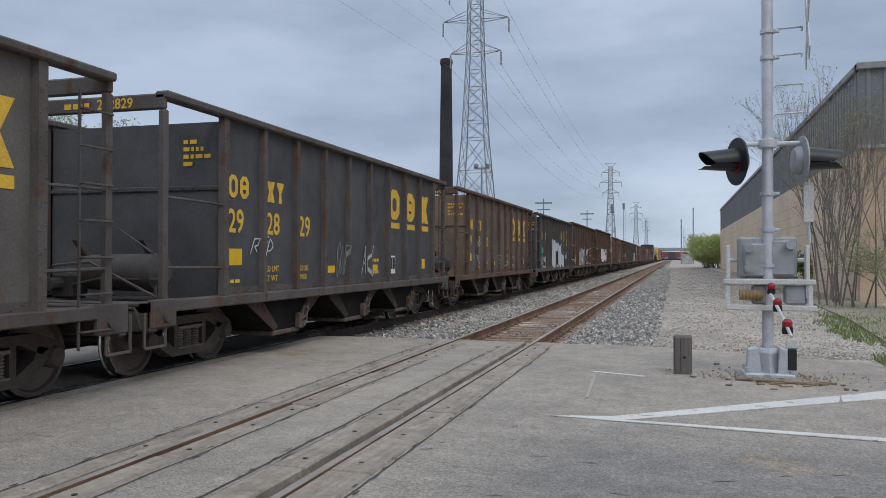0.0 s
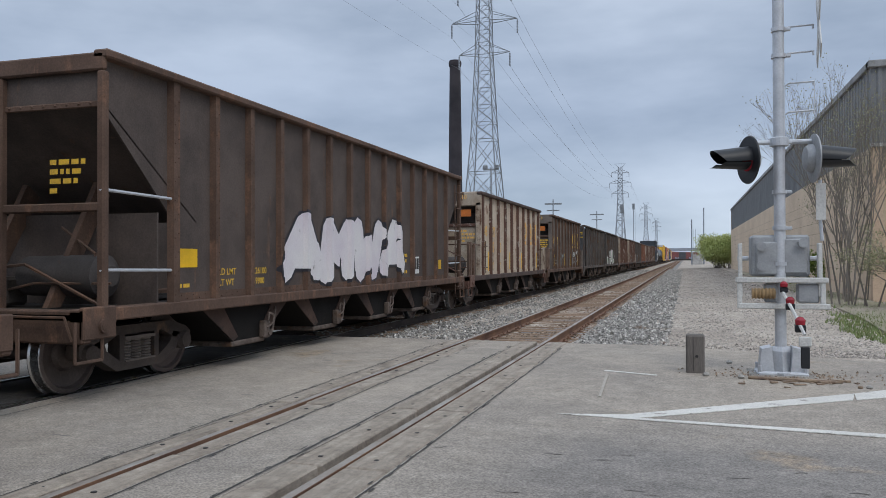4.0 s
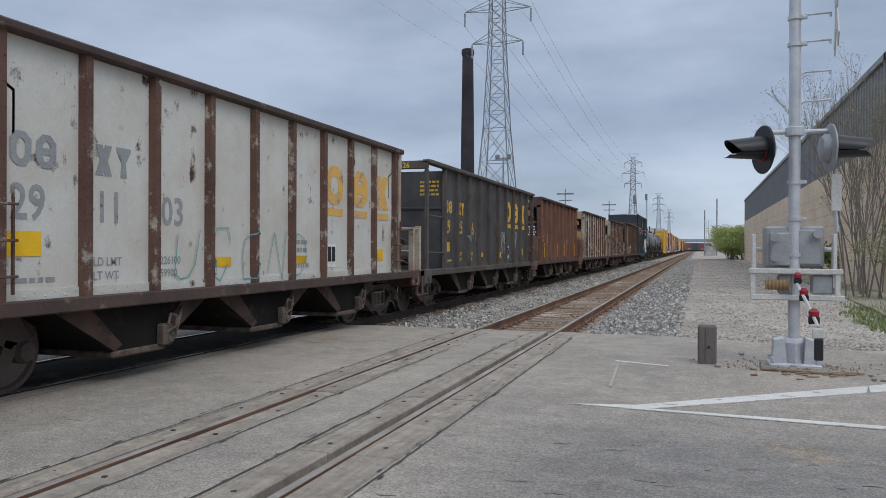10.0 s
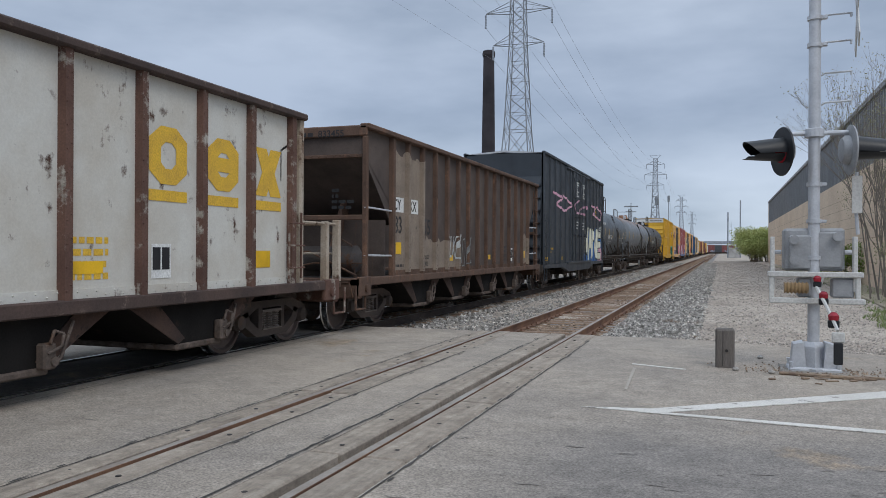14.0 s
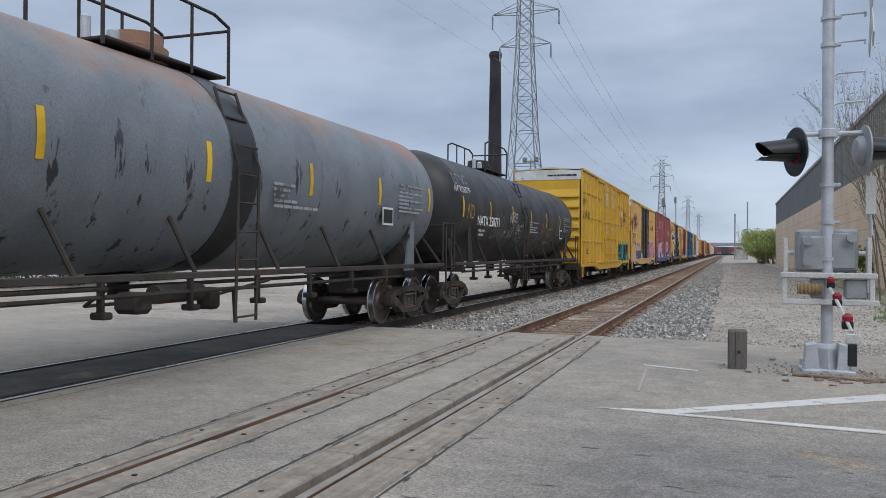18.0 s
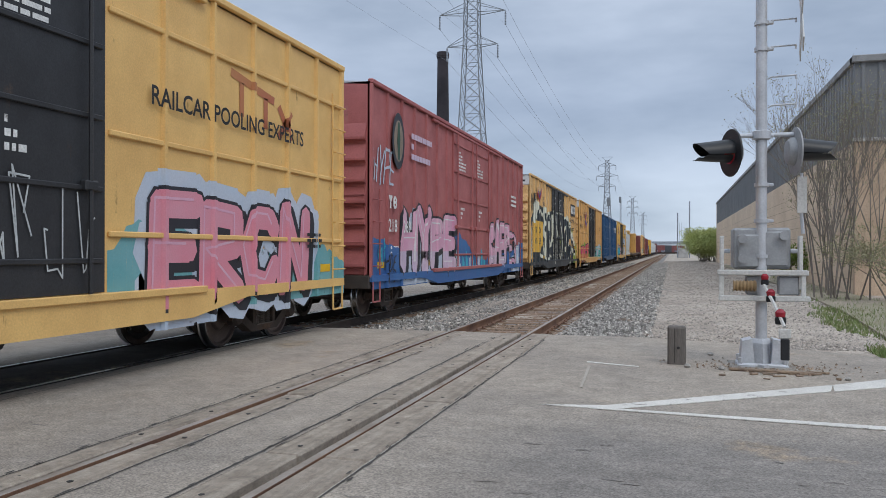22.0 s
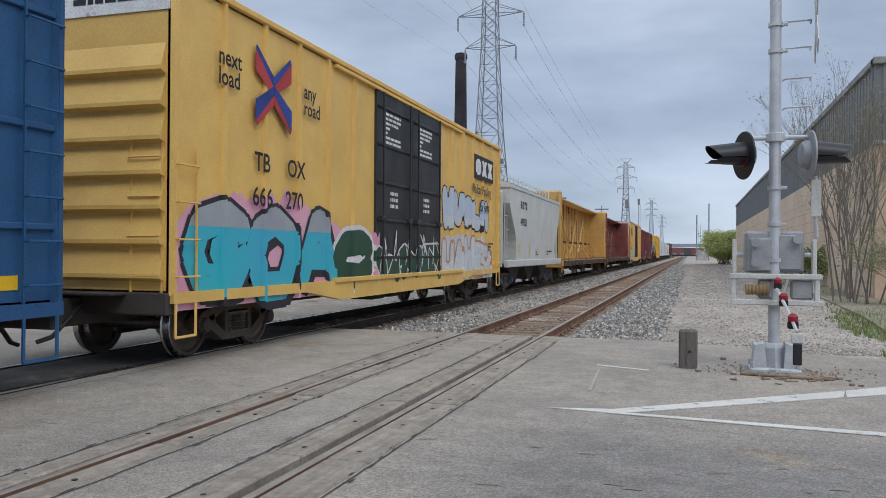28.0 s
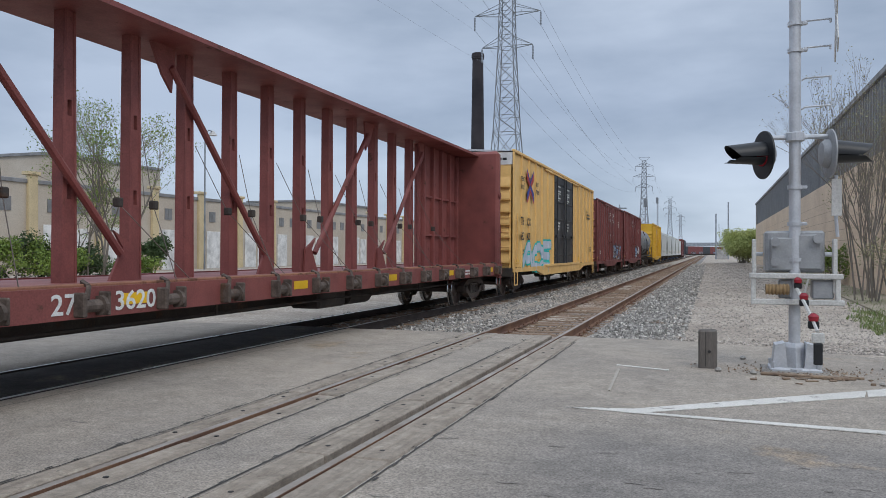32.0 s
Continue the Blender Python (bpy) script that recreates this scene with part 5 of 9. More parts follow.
    if num:
        text(car, num, a + 2.0, zc - 0.42, 0.36, white_mark, R + 0.012)
        text(car, num, a + 0.25, zc + 0.35, 0.2, white_mark, R * 0.98)
    for k in range(3):
        bars(car, (a + 2.1, lad + 0.7, b - 2.6)[k], zc - (0.72, 0.5, 0.35)[k], 1.3, (0.22, 0.4, 0.6)[k], (2, 5, 8)[k], grey_stencil, R + 0.004, seed + k)
    plate(car, b - 3.4, zc - 0.62, 0.5, 0.34, white_mark, R + 0.003, "placard", "white-edged placard")
    plate(car, b - 3.36, zc - 0.58, 0.42, 0.26, black_mark, R + 0.008, "placard_print")
    # pipes, valves and brackets under the tank
    for k in range(9):
        y = a + 2.6 + (L - 5.2) * k / 8
        part("hanger", M().bbox(1.1, 1.18, y - 0.03, y + 0.03, 0.78, 1.18, 0.01).bbox(1.05, 1.25, y - 0.08, y + 0.08, 0.74, 0.82, 0.02), steel_dark, car)
    part("side_pipe", M().tube([(1.15, a + 1.6, 0.98), (1.15, b - 1.6, 0.98)], 0.028, 6).tube([(1.3, a + 2.0, 1.1), (1.3, -1.6, 1.08), (0.6, -1.2, 0.85), (0.6, 1.2, 0.85), (1.3, 1.6, 1.08)], 0.022, 6), steel_dark, car, "dark air pipe along the tank")
    part("valve_gear", M().bbox(0.7, 1.1, -0.9, -0.6, 0.74, 1.0, 0.06).cyl((0.9, -0.4, 0.95), (0.9, 0.5, 0.95), 0.12, 14).bbox(0.75, 1.05, 0.6, 0.8, 0.7, 1.0, 0.05).tube([(1.1, 1.0, 0.95), (1.1, 1.05, 0.5)], 0.03), steel_dark, car, "brake gear hung under the tank")
    for s, y in ((-1, a), (1, b)):
        part("bolster_wing", M().prism([(y - s * 1.55, 1.1), (y - s * 2.0, 1.1), (y - s * 1.72, 2.15), (y - s * 1.55, 2.15)], "x", 1.28, 1.33), paint, car, "upright steel wing over the truck")
        part("end_brace", M().cyl((1.42, y - s * 0.05, 1.15), (1.0, y - s * 0.85, 2.1), 0.04, 6), steel_dark, car)
    return car


cap_blue = surf("blue_bearing_cap", (0.03, 0.12, 0.35), (0.05, 0.08, 0.15), rough=0.6)


orange_strip = surf("amber_reflective_tape", (0.62, 0.31, 0.03), (0.52, 0.26, 0.03), rough=0.5)


def covered_hopper(u0, u1, paint, label, top=4.2, sill=1.1, seed=0, num=""):
    car, c, L = new_car("covered_hopper_car", label, "freight car", u0, u1)
    a, b = -L / 2, L / 2
    b0, b1 = a + 0.9, b - 0.9
    end = [(1.6, sill), (1.56, 1.65), (1.5, 1.95), (1.38, 2.2), (1.18, 2.42), (0.58, 3.03), (0.35, 3.3), (0.35, top - 0.3)]
    side = [(a + d, z) for d, z in reversed(end)] + [(b - d, z) for d, z in end]
    part("body", M().prism(side, "x", -1.49, 1.49), paint, car, "pale grey welded steel hopper body")
    roof = [(-1.52, top - 0.32), (1.52, top - 0.32), (1.52, top - 0.2), (1.2, top - 0.08), (0, top), (-1.2, top - 0.08), (-1.52, top - 0.2)]
    part("roof", M().prism(roof, "y", a + 0.3, b - 0.3), paint, car, "rounded roof edge", smooth=True)
    for k in range(14):
        y = a + 0.8 + (L - 1.6) * k / 13
        part("walkway_post", M().box(1.0, 1.04, y - 0.02, y + 0.02, top - 0.1, top + 0.3), paint, car)
    for s, y in ((-1, b0), (1, b1)):
        part("slope_end", M().box(-1.25, 1.25, *sorted((y + s * 0.54, y + s * 0.56)), 2.6, 3.2), steel_dark, car)
        for x in (-1.25, 1.25):
            part("corner_post", M().bbox(x - 0.06, x + 0.06, *sorted((y + s * 0.85, y + s * 0.95)), sill - 0.1, top - 0.5, 0.01), paint, car)
        part("end_frame", M().bbox(-1.3, 1.3, *sorted((y + s * 0.84, y + s * 0.96)), sill + 1.25, sill + 1.33, 0.01).tube([(-1.25, y + s * 0.9, top - 0.5), (1.25, y + s * 0.9, top - 0.5)], 0.03).tube([(1.25, y + s * 0.9, top - 0.5), (1.2, y, top - 0.35)], 0.03), paint, car)
        ladder(car, 1.3, y + s * 0.55, sill, top - 0.6, 0.36, paint)
        part("shear_plate", M().prism([(y - s * 0.1, sill), (y + s * 0.9, sill), (y - s * 0.1, sill + 1.6)], "x", -0.7, -0.66), paint, car)
        part("end_platform", M().bbox(-1.4, 1.4, *sorted((y, a if s < 0 else b)), sill - 0.12, sill - 0.04, 0.01), steel_dark, car)
        part("end_reservoir", M().cyl((-0.9, y + s * 0.35, 1.5), (0.1, y + s * 0.35, 1.5), 0.2, 14), recess_dark, car, smooth=True)
        coupler(car, a + 0.05 if s < 0 else b - 0.05, s)
        running_gear(car, s * (L / 2 - 1.6), c, None, cap_blue)
    for s in (-1, 1):
        part("side_sill", M().bbox(*sorted((s * 1.36, s * 1.53)), a, b, sill - 0.12, sill + 0.14, 0.02), paint, car)
        part("running_board", M().bbox(*sorted((s * 0.5, s * 0.95)), b0, b1, top + 0.02, top + 0.07, 0.01), tower_steel, car, "dark grated roof running board")
        part("roof_bracket", M().tube([(s * 1.0, b0, top + 0.22), (s * 1.0, b1, top + 0.22)], 0.02), paint, car)
    for k in range(10):
        y = b0 + (b1 - b0) * (k + 0.5) / 10
        part("roof_hatch", M().lathe([(0, 0.38), (0.1, 0.38), (0.14, 0.3), (0.15, 0)], "z", 14, (0, y, top - 0.02)), paint, car)
    for k in range(3):
        y = b0 + 2.0 + (b1 - b0 - 4.0) * k / 2
        part("discharge_bay", M().prism([(y - 1.1, sill - 0.1), (y + 1.1, sill - 0.1), (y + 0.35, 0.4), (y - 0.35, 0.4)], "x", -1.1, 1.1), steel_dark, car, "tapering discharge bay")
    for k in range(4):
        plate(car, b0 + 1.1 + k * (b1 - b0 - 2.4) / 4, sill + 0.25, 0.1, 0.5, reflector, 1.496, label="yellow reflective strip")
    part("reflector_patch", M().prism([(b - 1.84, 1.5), (b - 1.76, 1.5), (b - 1.56, 2.35), (b - 1.64, 2.35)], "x", 1.49, 1.496), orange_strip, car, "slanting amber reflective strip")
    if num:
        text(car, num, b0 + 1.35, sill + 1.45, 0.42, black_mark, 1.496)
        for j in range(4):
            emblem(car, b0 + 1.4 + j * 0.34, sill + 2.1, 0.24, 0.3, (1, 0, 3, 2)[j], black_mark, 1.496)
    bars(car, b0 + 4.5, sill + 0.3, 1.8, 0.3, 3, black_mark, 1.496, seed)
    bars(car, b1 - 3, sill + 0.3, 1.4, 0.25, 2, black_mark, 1.496, seed + 1)
    return car


def slotted(z0, z1, w0, w1, x, slots):
    """One closed tapered post along z with rectangular holes through it in x."""
    def w(z):
        return w0 + (w1 - w0) * (z - z0) / (z1 - z0)
    lv = [z0] + [q for p in slots for q in p] + [z1]
    m = M()
    for z in lv:
        m.v += [(sx_, y, z) for sx_ in (-x, x) for y in (-w(z), -0.035, 0.035, w(z))]
    for i in range(len(lv) - 1):
        a, c = i * 8, i * 8 + 8
        hole = i % 2 == 1
        for k in range(3):
            if k == 1 and hole:
                continue
            m.f += [(a + k, a + k + 1, c + k + 1, c + k), (a + 4 + k, c + 4 + k, c + 5 + k, a + 5 + k)]
        m.f += [(a, c, c + 4, a + 4), (a + 3, a + 7, c + 7, c + 3)]
        if hole:
            m.f += [(a + 1, a + 5, c + 5, c + 1), (a + 2, c + 2, c + 6, a + 6), (a + 1, a + 2, a + 6, a + 5), (c + 1, c + 5, c + 6, c + 2)]
    n = (len(lv) - 1) * 8
    for k in range(3):
        m.f += [(k, k + 4, k + 5, k + 1), (n + k, n + k + 1, n + k + 5, n + k + 4)]
    return m


post_rust = surf("rusty_post_flange", (0.16, 0.085, 0.05), (0.08, 0.045, 0.03), rough=0.85, amount=0.52, rust=(0.60, 0.38, 0.14), rscale=5, streak=0.3)
cable_mat = surf("slack_steel_cable", (0.17, 0.14, 0.12), rough=0.7, metal=0.3, bump=0)
bulk_rust = surf("sooty_rusted_bulkhead", (0.16, 0.085, 0.048), (0.07, 0.045, 0.034), rough=0.85, amount=0.4, rust=(0.30, 0.17, 0.06), rscale=2.5, streak=0.5)


def centre_beam(u0, u1, paint, label, top=4.6, sill=1.05, posts=13, num="", seed=0):
    car, c, L = new_car("centre_beam_flat_car", label, "freight car", u0, u1)
    a, b = -L / 2, L / 2
    part("deck", M().bbox(-1.42, 1.42, a, b, sill - 0.02, sill + 0.08, 0.02), paint, car, "flat deck")
    part("top_chord", M().prism([(-0.75, top - 0.05), (0.75, top - 0.05), (0.75, top + 0.02), (0.15, top + 0.06), (-0.15, top + 0.06), (-0.75, top + 0.02)], "y", a + 0.2, b - 0.2), paint, car, "wide top chord plate")
    r = random.Random(seed)
    x0, x1 = -6.58, 6.65
    for k in range(posts):
        y = x0 + (x1 - x0) * k / (posts - 1)
        w0, w1 = 0.12, 0.085
        z0, z1 = sill + 0.08, top - 0.05
        # a tapered channel post with two slotted openings built from its two flanges and web pieces
        m = slotted(z0, z1, w0, w1, 0.085, ((z0 + 1.05, z0 + 1.25), (z0 + 2.1, z0 + 2.3)))
        bp = part("beam_post", m, paint, car, "tapered post with slotted holes", pose(0, y, 0))
        for d in (-1, 1):
            part("post_edge", M().prism([(d * (w0 - 0.03), z0), (d * (w0 + 0.008), z0), (d * (w1 + 0.008), z1), (d * (w1 - 0.03), z1)], "x", 0.07, 0.092), post_rust if seed == 32 else paint, bp, "rusty flange of the post")
    bays = [x0 + (x1 - x0) * k / (posts - 1) for k in range(posts)]
    for yt, yb_ in ((-7.3, -4.45), (-3.65, -0.8), (7.4, 4.5), (3.75, 0.9)):
        d = 1 if yb_ > yt else -1
        part("diagonal_brace", M().cyl((0.16, yt + d * 0.15, top - 0.35), (0.16, yb_ - d * 0.1, sill + 0.45), 0.055, 8), paint, car, "slanting brace pipe")
        for yy, z0, z1 in ((yt, top - 0.75, top - 0.04), (yb_, sill + 0.08, sill + 0.75)):
            q = 1 if z1 > 3 else -1
            zz = z1 if q > 0 else z0
            part("gusset", M().prism([(yy - 0.28, zz), (yy + 0.28, zz), (yy + 0.12 + 0.1 * d, zz - q * 0.45), (yy + 0.2 * d * q, zz - q * 0.68), (yy - 0.12 + 0.1 * d, zz - q * 0.45)], "x", 0.1, 0.14), paint, car, "welded gusset plate")
    for i in range(posts):
        for d in (-0.75, 0.75)[i % 2:i % 2 + 1]:
            part("tie_cable", M().tube([(0.2, bays[i], sill + 2.1), (0.6, bays[i] + d * 0.35, sill + 1.1), (1.36, bays[i] + d, sill + 0.1)], 0.006, 4), cable_mat, car)
            part("cable_ratchet", M().bbox(0.56, 0.66, bays[i] + d * 0.35 - 0.05, bays[i] + d * 0.35 + 0.05, sill + 1.04, sill + 1.16, 0.015), steel_dark, car)
    for s, y in ((-1, a), (1, b)):
        part("bulkhead", M().bbox(-1.4, 1.4, *sorted((y, y - s * 0.28)), sill, top + 0.12, 0.12), paint, car, "tall end bulkhead plate")
        face = bulk_rust if seed == 32 else paint
        part("bulkhead_foot", M().bbox(-1.3, 1.3, *sorted((y, y + s * 0.035)), sill + 0.02, 2.5, 0.015), face, car, "sooty rusted lower half of the bulkhead")
        for z in (2.56, 3.5):
            part("bulkhead_rib", M().bbox(-1.35, 1.35, *sorted((y, y + s * 0.09)), z - 0.07, z + 0.07, 0.02), paint, car)
        for x in (-1.3, -0.45, 0.45, 1.3):
            part("bulkhead_rib", M().bbox(x - 0.07, x + 0.07, *sorted((y, y + s * 0.12)), sill + 0.02, top + 0.05, 0.02), paint, car, "upright stiffener on the bulkhead")
        for k in range(8):
            part("end_rung", M().tube([(0.72, y + s * 0.03, sill + 0.15 + 0.4 * k), (0.72, y + s * 0.15, sill + 0.15 + 0.4 * k), (1.2, y + s * 0.15, sill + 0.15 + 0.4 * k), (1.2, y + s * 0.03, sill + 0.15 + 0.4 * k)], 0.014, 5), rail_rusty if seed == 32 else paint, car)
        part("lifting_lug", M().lathe([(-0.02, 0.06), (-0.025, 0.10), (0.025, 0.10), (0.02, 0.06)], "x", 14, (1.41, y - s * 0.14, 3.3)), paint, car, "pierced lifting lug")
        web = part("end_web", M().box(-0.05, 0.05, *sorted((y - s * 0.25, y - s * 3.7)), sill, top), paint, car, "solid web panel beside the bulkhead")
        for k in range(5):
            yy = y - s * (0.55 + k * 0.76)
            part("web_rib", M().bbox(-0.16, 0.16, yy - 0.05, yy + 0.05, sill + 0.05, top - 0.06, 0.01), paint, web)
        for z in (2.0, 3.1):
            part("web_rib", M().bbox(-0.12, 0.12, *sorted((y - s * 0.3, y - s * 3.65)), z - 0.03, z + 0.03, 0.01), paint, web)
        coupler(car, y + s * 0.1, s)
        running_gear(car, s * (L / 2 - 1.9), c)
        ladder(car, 1.4, y - s * 0.25 - 0.2, 0.5, 2.4, 0.4, paint)
        part("end_sill", M().bbox(-1.42, 1.42, *sorted((y, y - s * 0.14)), 0.75, sill, 0.02), paint, car)
    for s in (-1, 1):
        part("side_sill", M().prism([(a, sill + 0.1), (b, sill + 0.1), (b, 0.82), (a, 0.82)], "x", *sorted((s * 1.36, s * 1.46))), paint, car, "deep side sill with winches")
    for k in range(int(L / 1.3)):
        y = a + 0.7 + k * 1.3
        part("winch", M().cyl((1.5, y - 0.14, 0.95), (1.5, y + 0.14, 0.95), 0.07, 10).cyl((1.5, y + 0.12, 0.95), (1.5, y + 0.17, 0.95), 0.11, 10).bbox(1.44, 1.6, y - 0.19, y - 0.13, 0.84, 1.1, 0.015).bbox(1.44, 1.6, y + 0.17, y + 0.21, 0.84, 1.1, 0.015)
             .tube([(1.5, y - 0.05, 1.02), (1.46, y + 0.02, 1.16), (1.3, y + 0.1, 1.2)], 0.03, 5), chain_mat, car, "rusty strap winch")
    for k in range(6):
        plate(car, a + 1.2 + k * (L - 2.8) / 5, 0.93, 0.45, 0.13, reflector, 1.461, label="yellow reflective patch")
    part("centre_sill", M().bbox(-0.25, 0.25, a, b, 0.5, sill, 0.03), steel_dark, car)
    part("brake_rigging", M().tube([(1.1, a + 3.5, 0.66), (1.1, b - 3.5, 0.66)], 0.018).bbox(0.5, 1.1, -0.6, 0.5, 0.5, 0.84, 0.05).cyl((0.8, 1, 0.64), (0.8, 2, 0.64), 0.17, 12).tube([(1.3, 4, 0.66), (1.3, 4, 0.86)], 0.02).tube([(1.3, -4, 0.66), (1.3, -4, 0.86)], 0.02), steel_dark, car)
    part("deck_rail", M().bbox(1.2, 1.4, a + 0.3, b - 0.3, sill + 0.08, sill + 0.13, 0.01), surf("rusty_deck_steel", (0.30, 0.14, 0.08), (0.2, 0.09, 0.06), rough=0.85, rust=RUST, amount=0.4), car, "rust-brown deck edge")
    if num:
        plate(car, a + 3.25, 0.86, 3.0, 0.24, black_mark, 1.4615, "number_patch", "black patch behind the number") if seed == 32 else None
        text(car, num[:2], a + (4.1 if seed == 33 else 3.6), 0.88, 0.3, white_mark, 1.468, 1.15)
        text(car, num[2:], a + (5.0 if seed == 33 else 4.7), 0.88, 0.3, white_mark, 1.468, 1.15)
    bars(car, b - 4, 0.9, 0.6, 0.16, 2, white_mark, 1.463, seed)
    return car


BLK = dict(rust=(0.17, 0.095, 0.06), streak=0.5)
black_a = surf("black_hopper_paint", (0.074, 0.073, 0.075), (0.048, 0.045, 0.045), rough=0.62, amount=0.22, **BLK)
black_b = surf("weathered_black_paint", (0.13, 0.112, 0.098), (0.082, 0.07, 0.06), rough=0.7, amount=0.36, **BLK)
black_c = surf("hazy_black_paint", (0.098, 0.096, 0.094), (0.064, 0.061, 0.058), rough=0.65, amount=0.25, **BLK)
black_d = surf("slate_black_paint", (0.088, 0.092, 0.098), (0.058, 0.058, 0.06), rough=0.65, amount=0.26, **BLK)
black_e = surf("sooty_black_paint", (0.05, 0.05, 0.052), (0.034, 0.032, 0.032), rough=0.62, amount=0.16, **BLK)
brown_c = surf("brown_black_paint", (0.15, 0.122, 0.102), (0.09, 0.074, 0.063), rough=0.7, amount=0.36, **BLK)
brown_d = surf("dark_brown_hopper", (0.098, 0.074, 0.062), (0.06, 0.046, 0.04), rough=0.8, amount=0.25, rust=(0.16, 0.10, 0.07), streak=0.5)
dust_tan = surf("tan_faded_paint", (0.27, 0.215, 0.165), (0.19, 0.15, 0.118), rough=0.85, scale=2.0, rust=(0.12, 0.085, 0.065), amount=0.25, streak=0.6)
rust_red = surf("rust_red_hopper", (0.155, 0.072, 0.05), (0.085, 0.05, 0.04), rough=0.8, scale=0.9, amount=0.25, rust=(0.075, 0.05, 0.042), streak=0.6)
rust_rib = surf("orange_rust_post", (0.235, 0.105, 0.064), (0.17, 0.075, 0.047), rough=0.85, amount=0.22, rust=(0.10, 0.05, 0.035), rscale=5, streak=0.2)
end_stain = surf("rust_stained_white_end", (0.42, 0.36, 0.29), (0.27, 0.2, 0.14), rough=0.75, scale=1.4, amount=0.42, rust=(0.14, 0.075, 0.045), rscale=2.2, streak=0.4)
white_a = surf("scabbed_white_paint", (0.61, 0.595, 0.54), (0.52, 0.48, 0.41), rough=0.6, amount=0.29, rust=(0.11, 0.055, 0.035), streak=0.3, rscale=2.8, gamount=0.06)
white_b = surf("rust_stained_white_paint", (0.55, 0.47, 0.37), (0.42, 0.32, 0.23), rough=0.65, amount=0.34, rust=(0.22, 0.11, 0.06), streak=0.4, rscale=2.0)
white_rib = surf("rust_brown_post", (0.135, 0.072, 0.052), (0.085, 0.045, 0.035), rough=0.85, amount=0.38, rust=(0.46, 0.42, 0.36), rscale=4.0, streak=0.3, rrough=0.7)
chord_rust = surf("dark_rusty_chord", (0.085, 0.055, 0.045), (0.05, 0.036, 0.032), rough=0.85, amount=0.25, rust=(0.2, 0.15, 0.12), rscale=4)
rib_black = surf("rusty_black_post", (0.10, 0.085, 0.075), (0.062, 0.052, 0.045), rough=0.75, amount=0.45, rust=(0.13, 0.075, 0.05), streak=0.4)
rib_brown = surf("rusty_brown_post", (0.12, 0.072, 0.05), (0.07, 0.042, 0.03), rough=0.85, amount=0.45, rust=(0.20, 0.11, 0.07), streak=0.4)
yellow_faded = surf("faded_orange_paint", (0.72, 0.42, 0.10), (0.60, 0.36, 0.14), rough=0.7, rust=(0.5, 0.4, 0.3), amount=0.3, rscale=3)

YEL = dict(rust=(0.30, 0.16, 0.06), streak=0.5, rough=0.5, gamount=0.09)
yellow_bright = surf("bright_yellow_paint", (0.68, 0.40, 0.035), (0.58, 0.33, 0.03), amount=0.1, **YEL)
yellow_tan = surf("faded_yellow_boxcar", (0.76, 0.48, 0.17), (0.66, 0.40, 0.14), amount=0.12, **YEL)
yellow_black = surf("yellow_boxcar_with_black_tag", (0.73, 0.455, 0.19), (0.62, 0.38, 0.155), amount=0.14, **YEL)
yellow_pink = surf("yellow_boxcar_with_pink_tag", (0.70, 0.405, 0.145), (0.59, 0.335, 0.115), amount=0.16, **YEL)
yellow_cyan = surf("yellow_boxcar_with_cyan_tag", (0.74, 0.47, 0.13), (0.64, 0.39, 0.11), amount=0.1, **YEL)
box_red = surf("oxide_red_boxcar", (0.40, 0.125, 0.12), (0.30, 0.09, 0.088), rough=0.6, amount=0.18, rust=(0.42, 0.21, 0.18), streak=0.6)
box_red2 = surf("plain_red_boxcar", (0.20, 0.055, 0.05), (0.14, 0.04, 0.038), rough=0.6, amount=0.12, rust=(0.28, 0.14, 0.1), streak=0.5, tags=((3.2, 1.5, 2.8, 0.5, [(0.5, 0.5, 0.5), (0.2, 0.3, 0.45), (0.12, 0.04, 0.04)], (0.05, 0.03, 0.03), 0.6, 41.0),))
box_blue = surf("deep_blue_boxcar", (0.018, 0.085, 0.20), (0.014, 0.065, 0.16), rough=0.45, amount=0.04, rust=(0.1, 0.1, 0.1), streak=0.5)
box_dark = surf("dark_slate_boxcar", (0.040, 0.048, 0.058), (0.030, 0.036, 0.044), rough=0.55, amount=0.1, rust=(0.09, 0.07, 0.06), streak=0.5)
door_black = surf("black_plug_door", (0.030, 0.031, 0.034), (0.022, 0.022, 0.024), rough=0.5, amount=0.12, rust=(0.12, 0.08, 0.06), streak=0.5)
white_band = surf("white_end_band", (0.72, 0.72, 0.70), rough=0.6, rust=DUST, amount=0.2)
tank_grey = surf("slate_grey_tank", (0.10, 0.115, 0.13), (0.075, 0.086, 0.098), rough=0.5, amount=0.1, rust=(0.06, 0.06, 0.062), streak=0.6)
tank_pale = surf("blue_grey_tank_with_rusty_top", (0.185, 0.20, 0.215), (0.145, 0.16, 0.175), rough=0.55, amount=0.08, rust=(0.10, 0.09, 0.085), streak=0.5, cap=(3.3, 4.3, (0.30, 0.16, 0.095)))
tank_black = surf("black_tank", (0.034, 0.032, 0.032), (0.025, 0.024, 0.024), rough=0.5, amount=0.12, rust=(0.07, 0.055, 0.05), streak=0.4)
hopper_pale = surf("pale_grey_hopper", (0.56, 0.57, 0.55), (0.51, 0.52, 0.49), rough=0.5, gamount=0.05, amount=0.05, rust=DUST, streak=0.5)
beam_yellow = surf("chipped_yellow_beam", (0.60, 0.365, 0.115), (0.47, 0.275, 0.085), rough=0.6, scale=0.8, amount=0.3, rust=(0.15, 0.07, 0.04), rscale=5.0, streak=0.4, gamount=0.12)
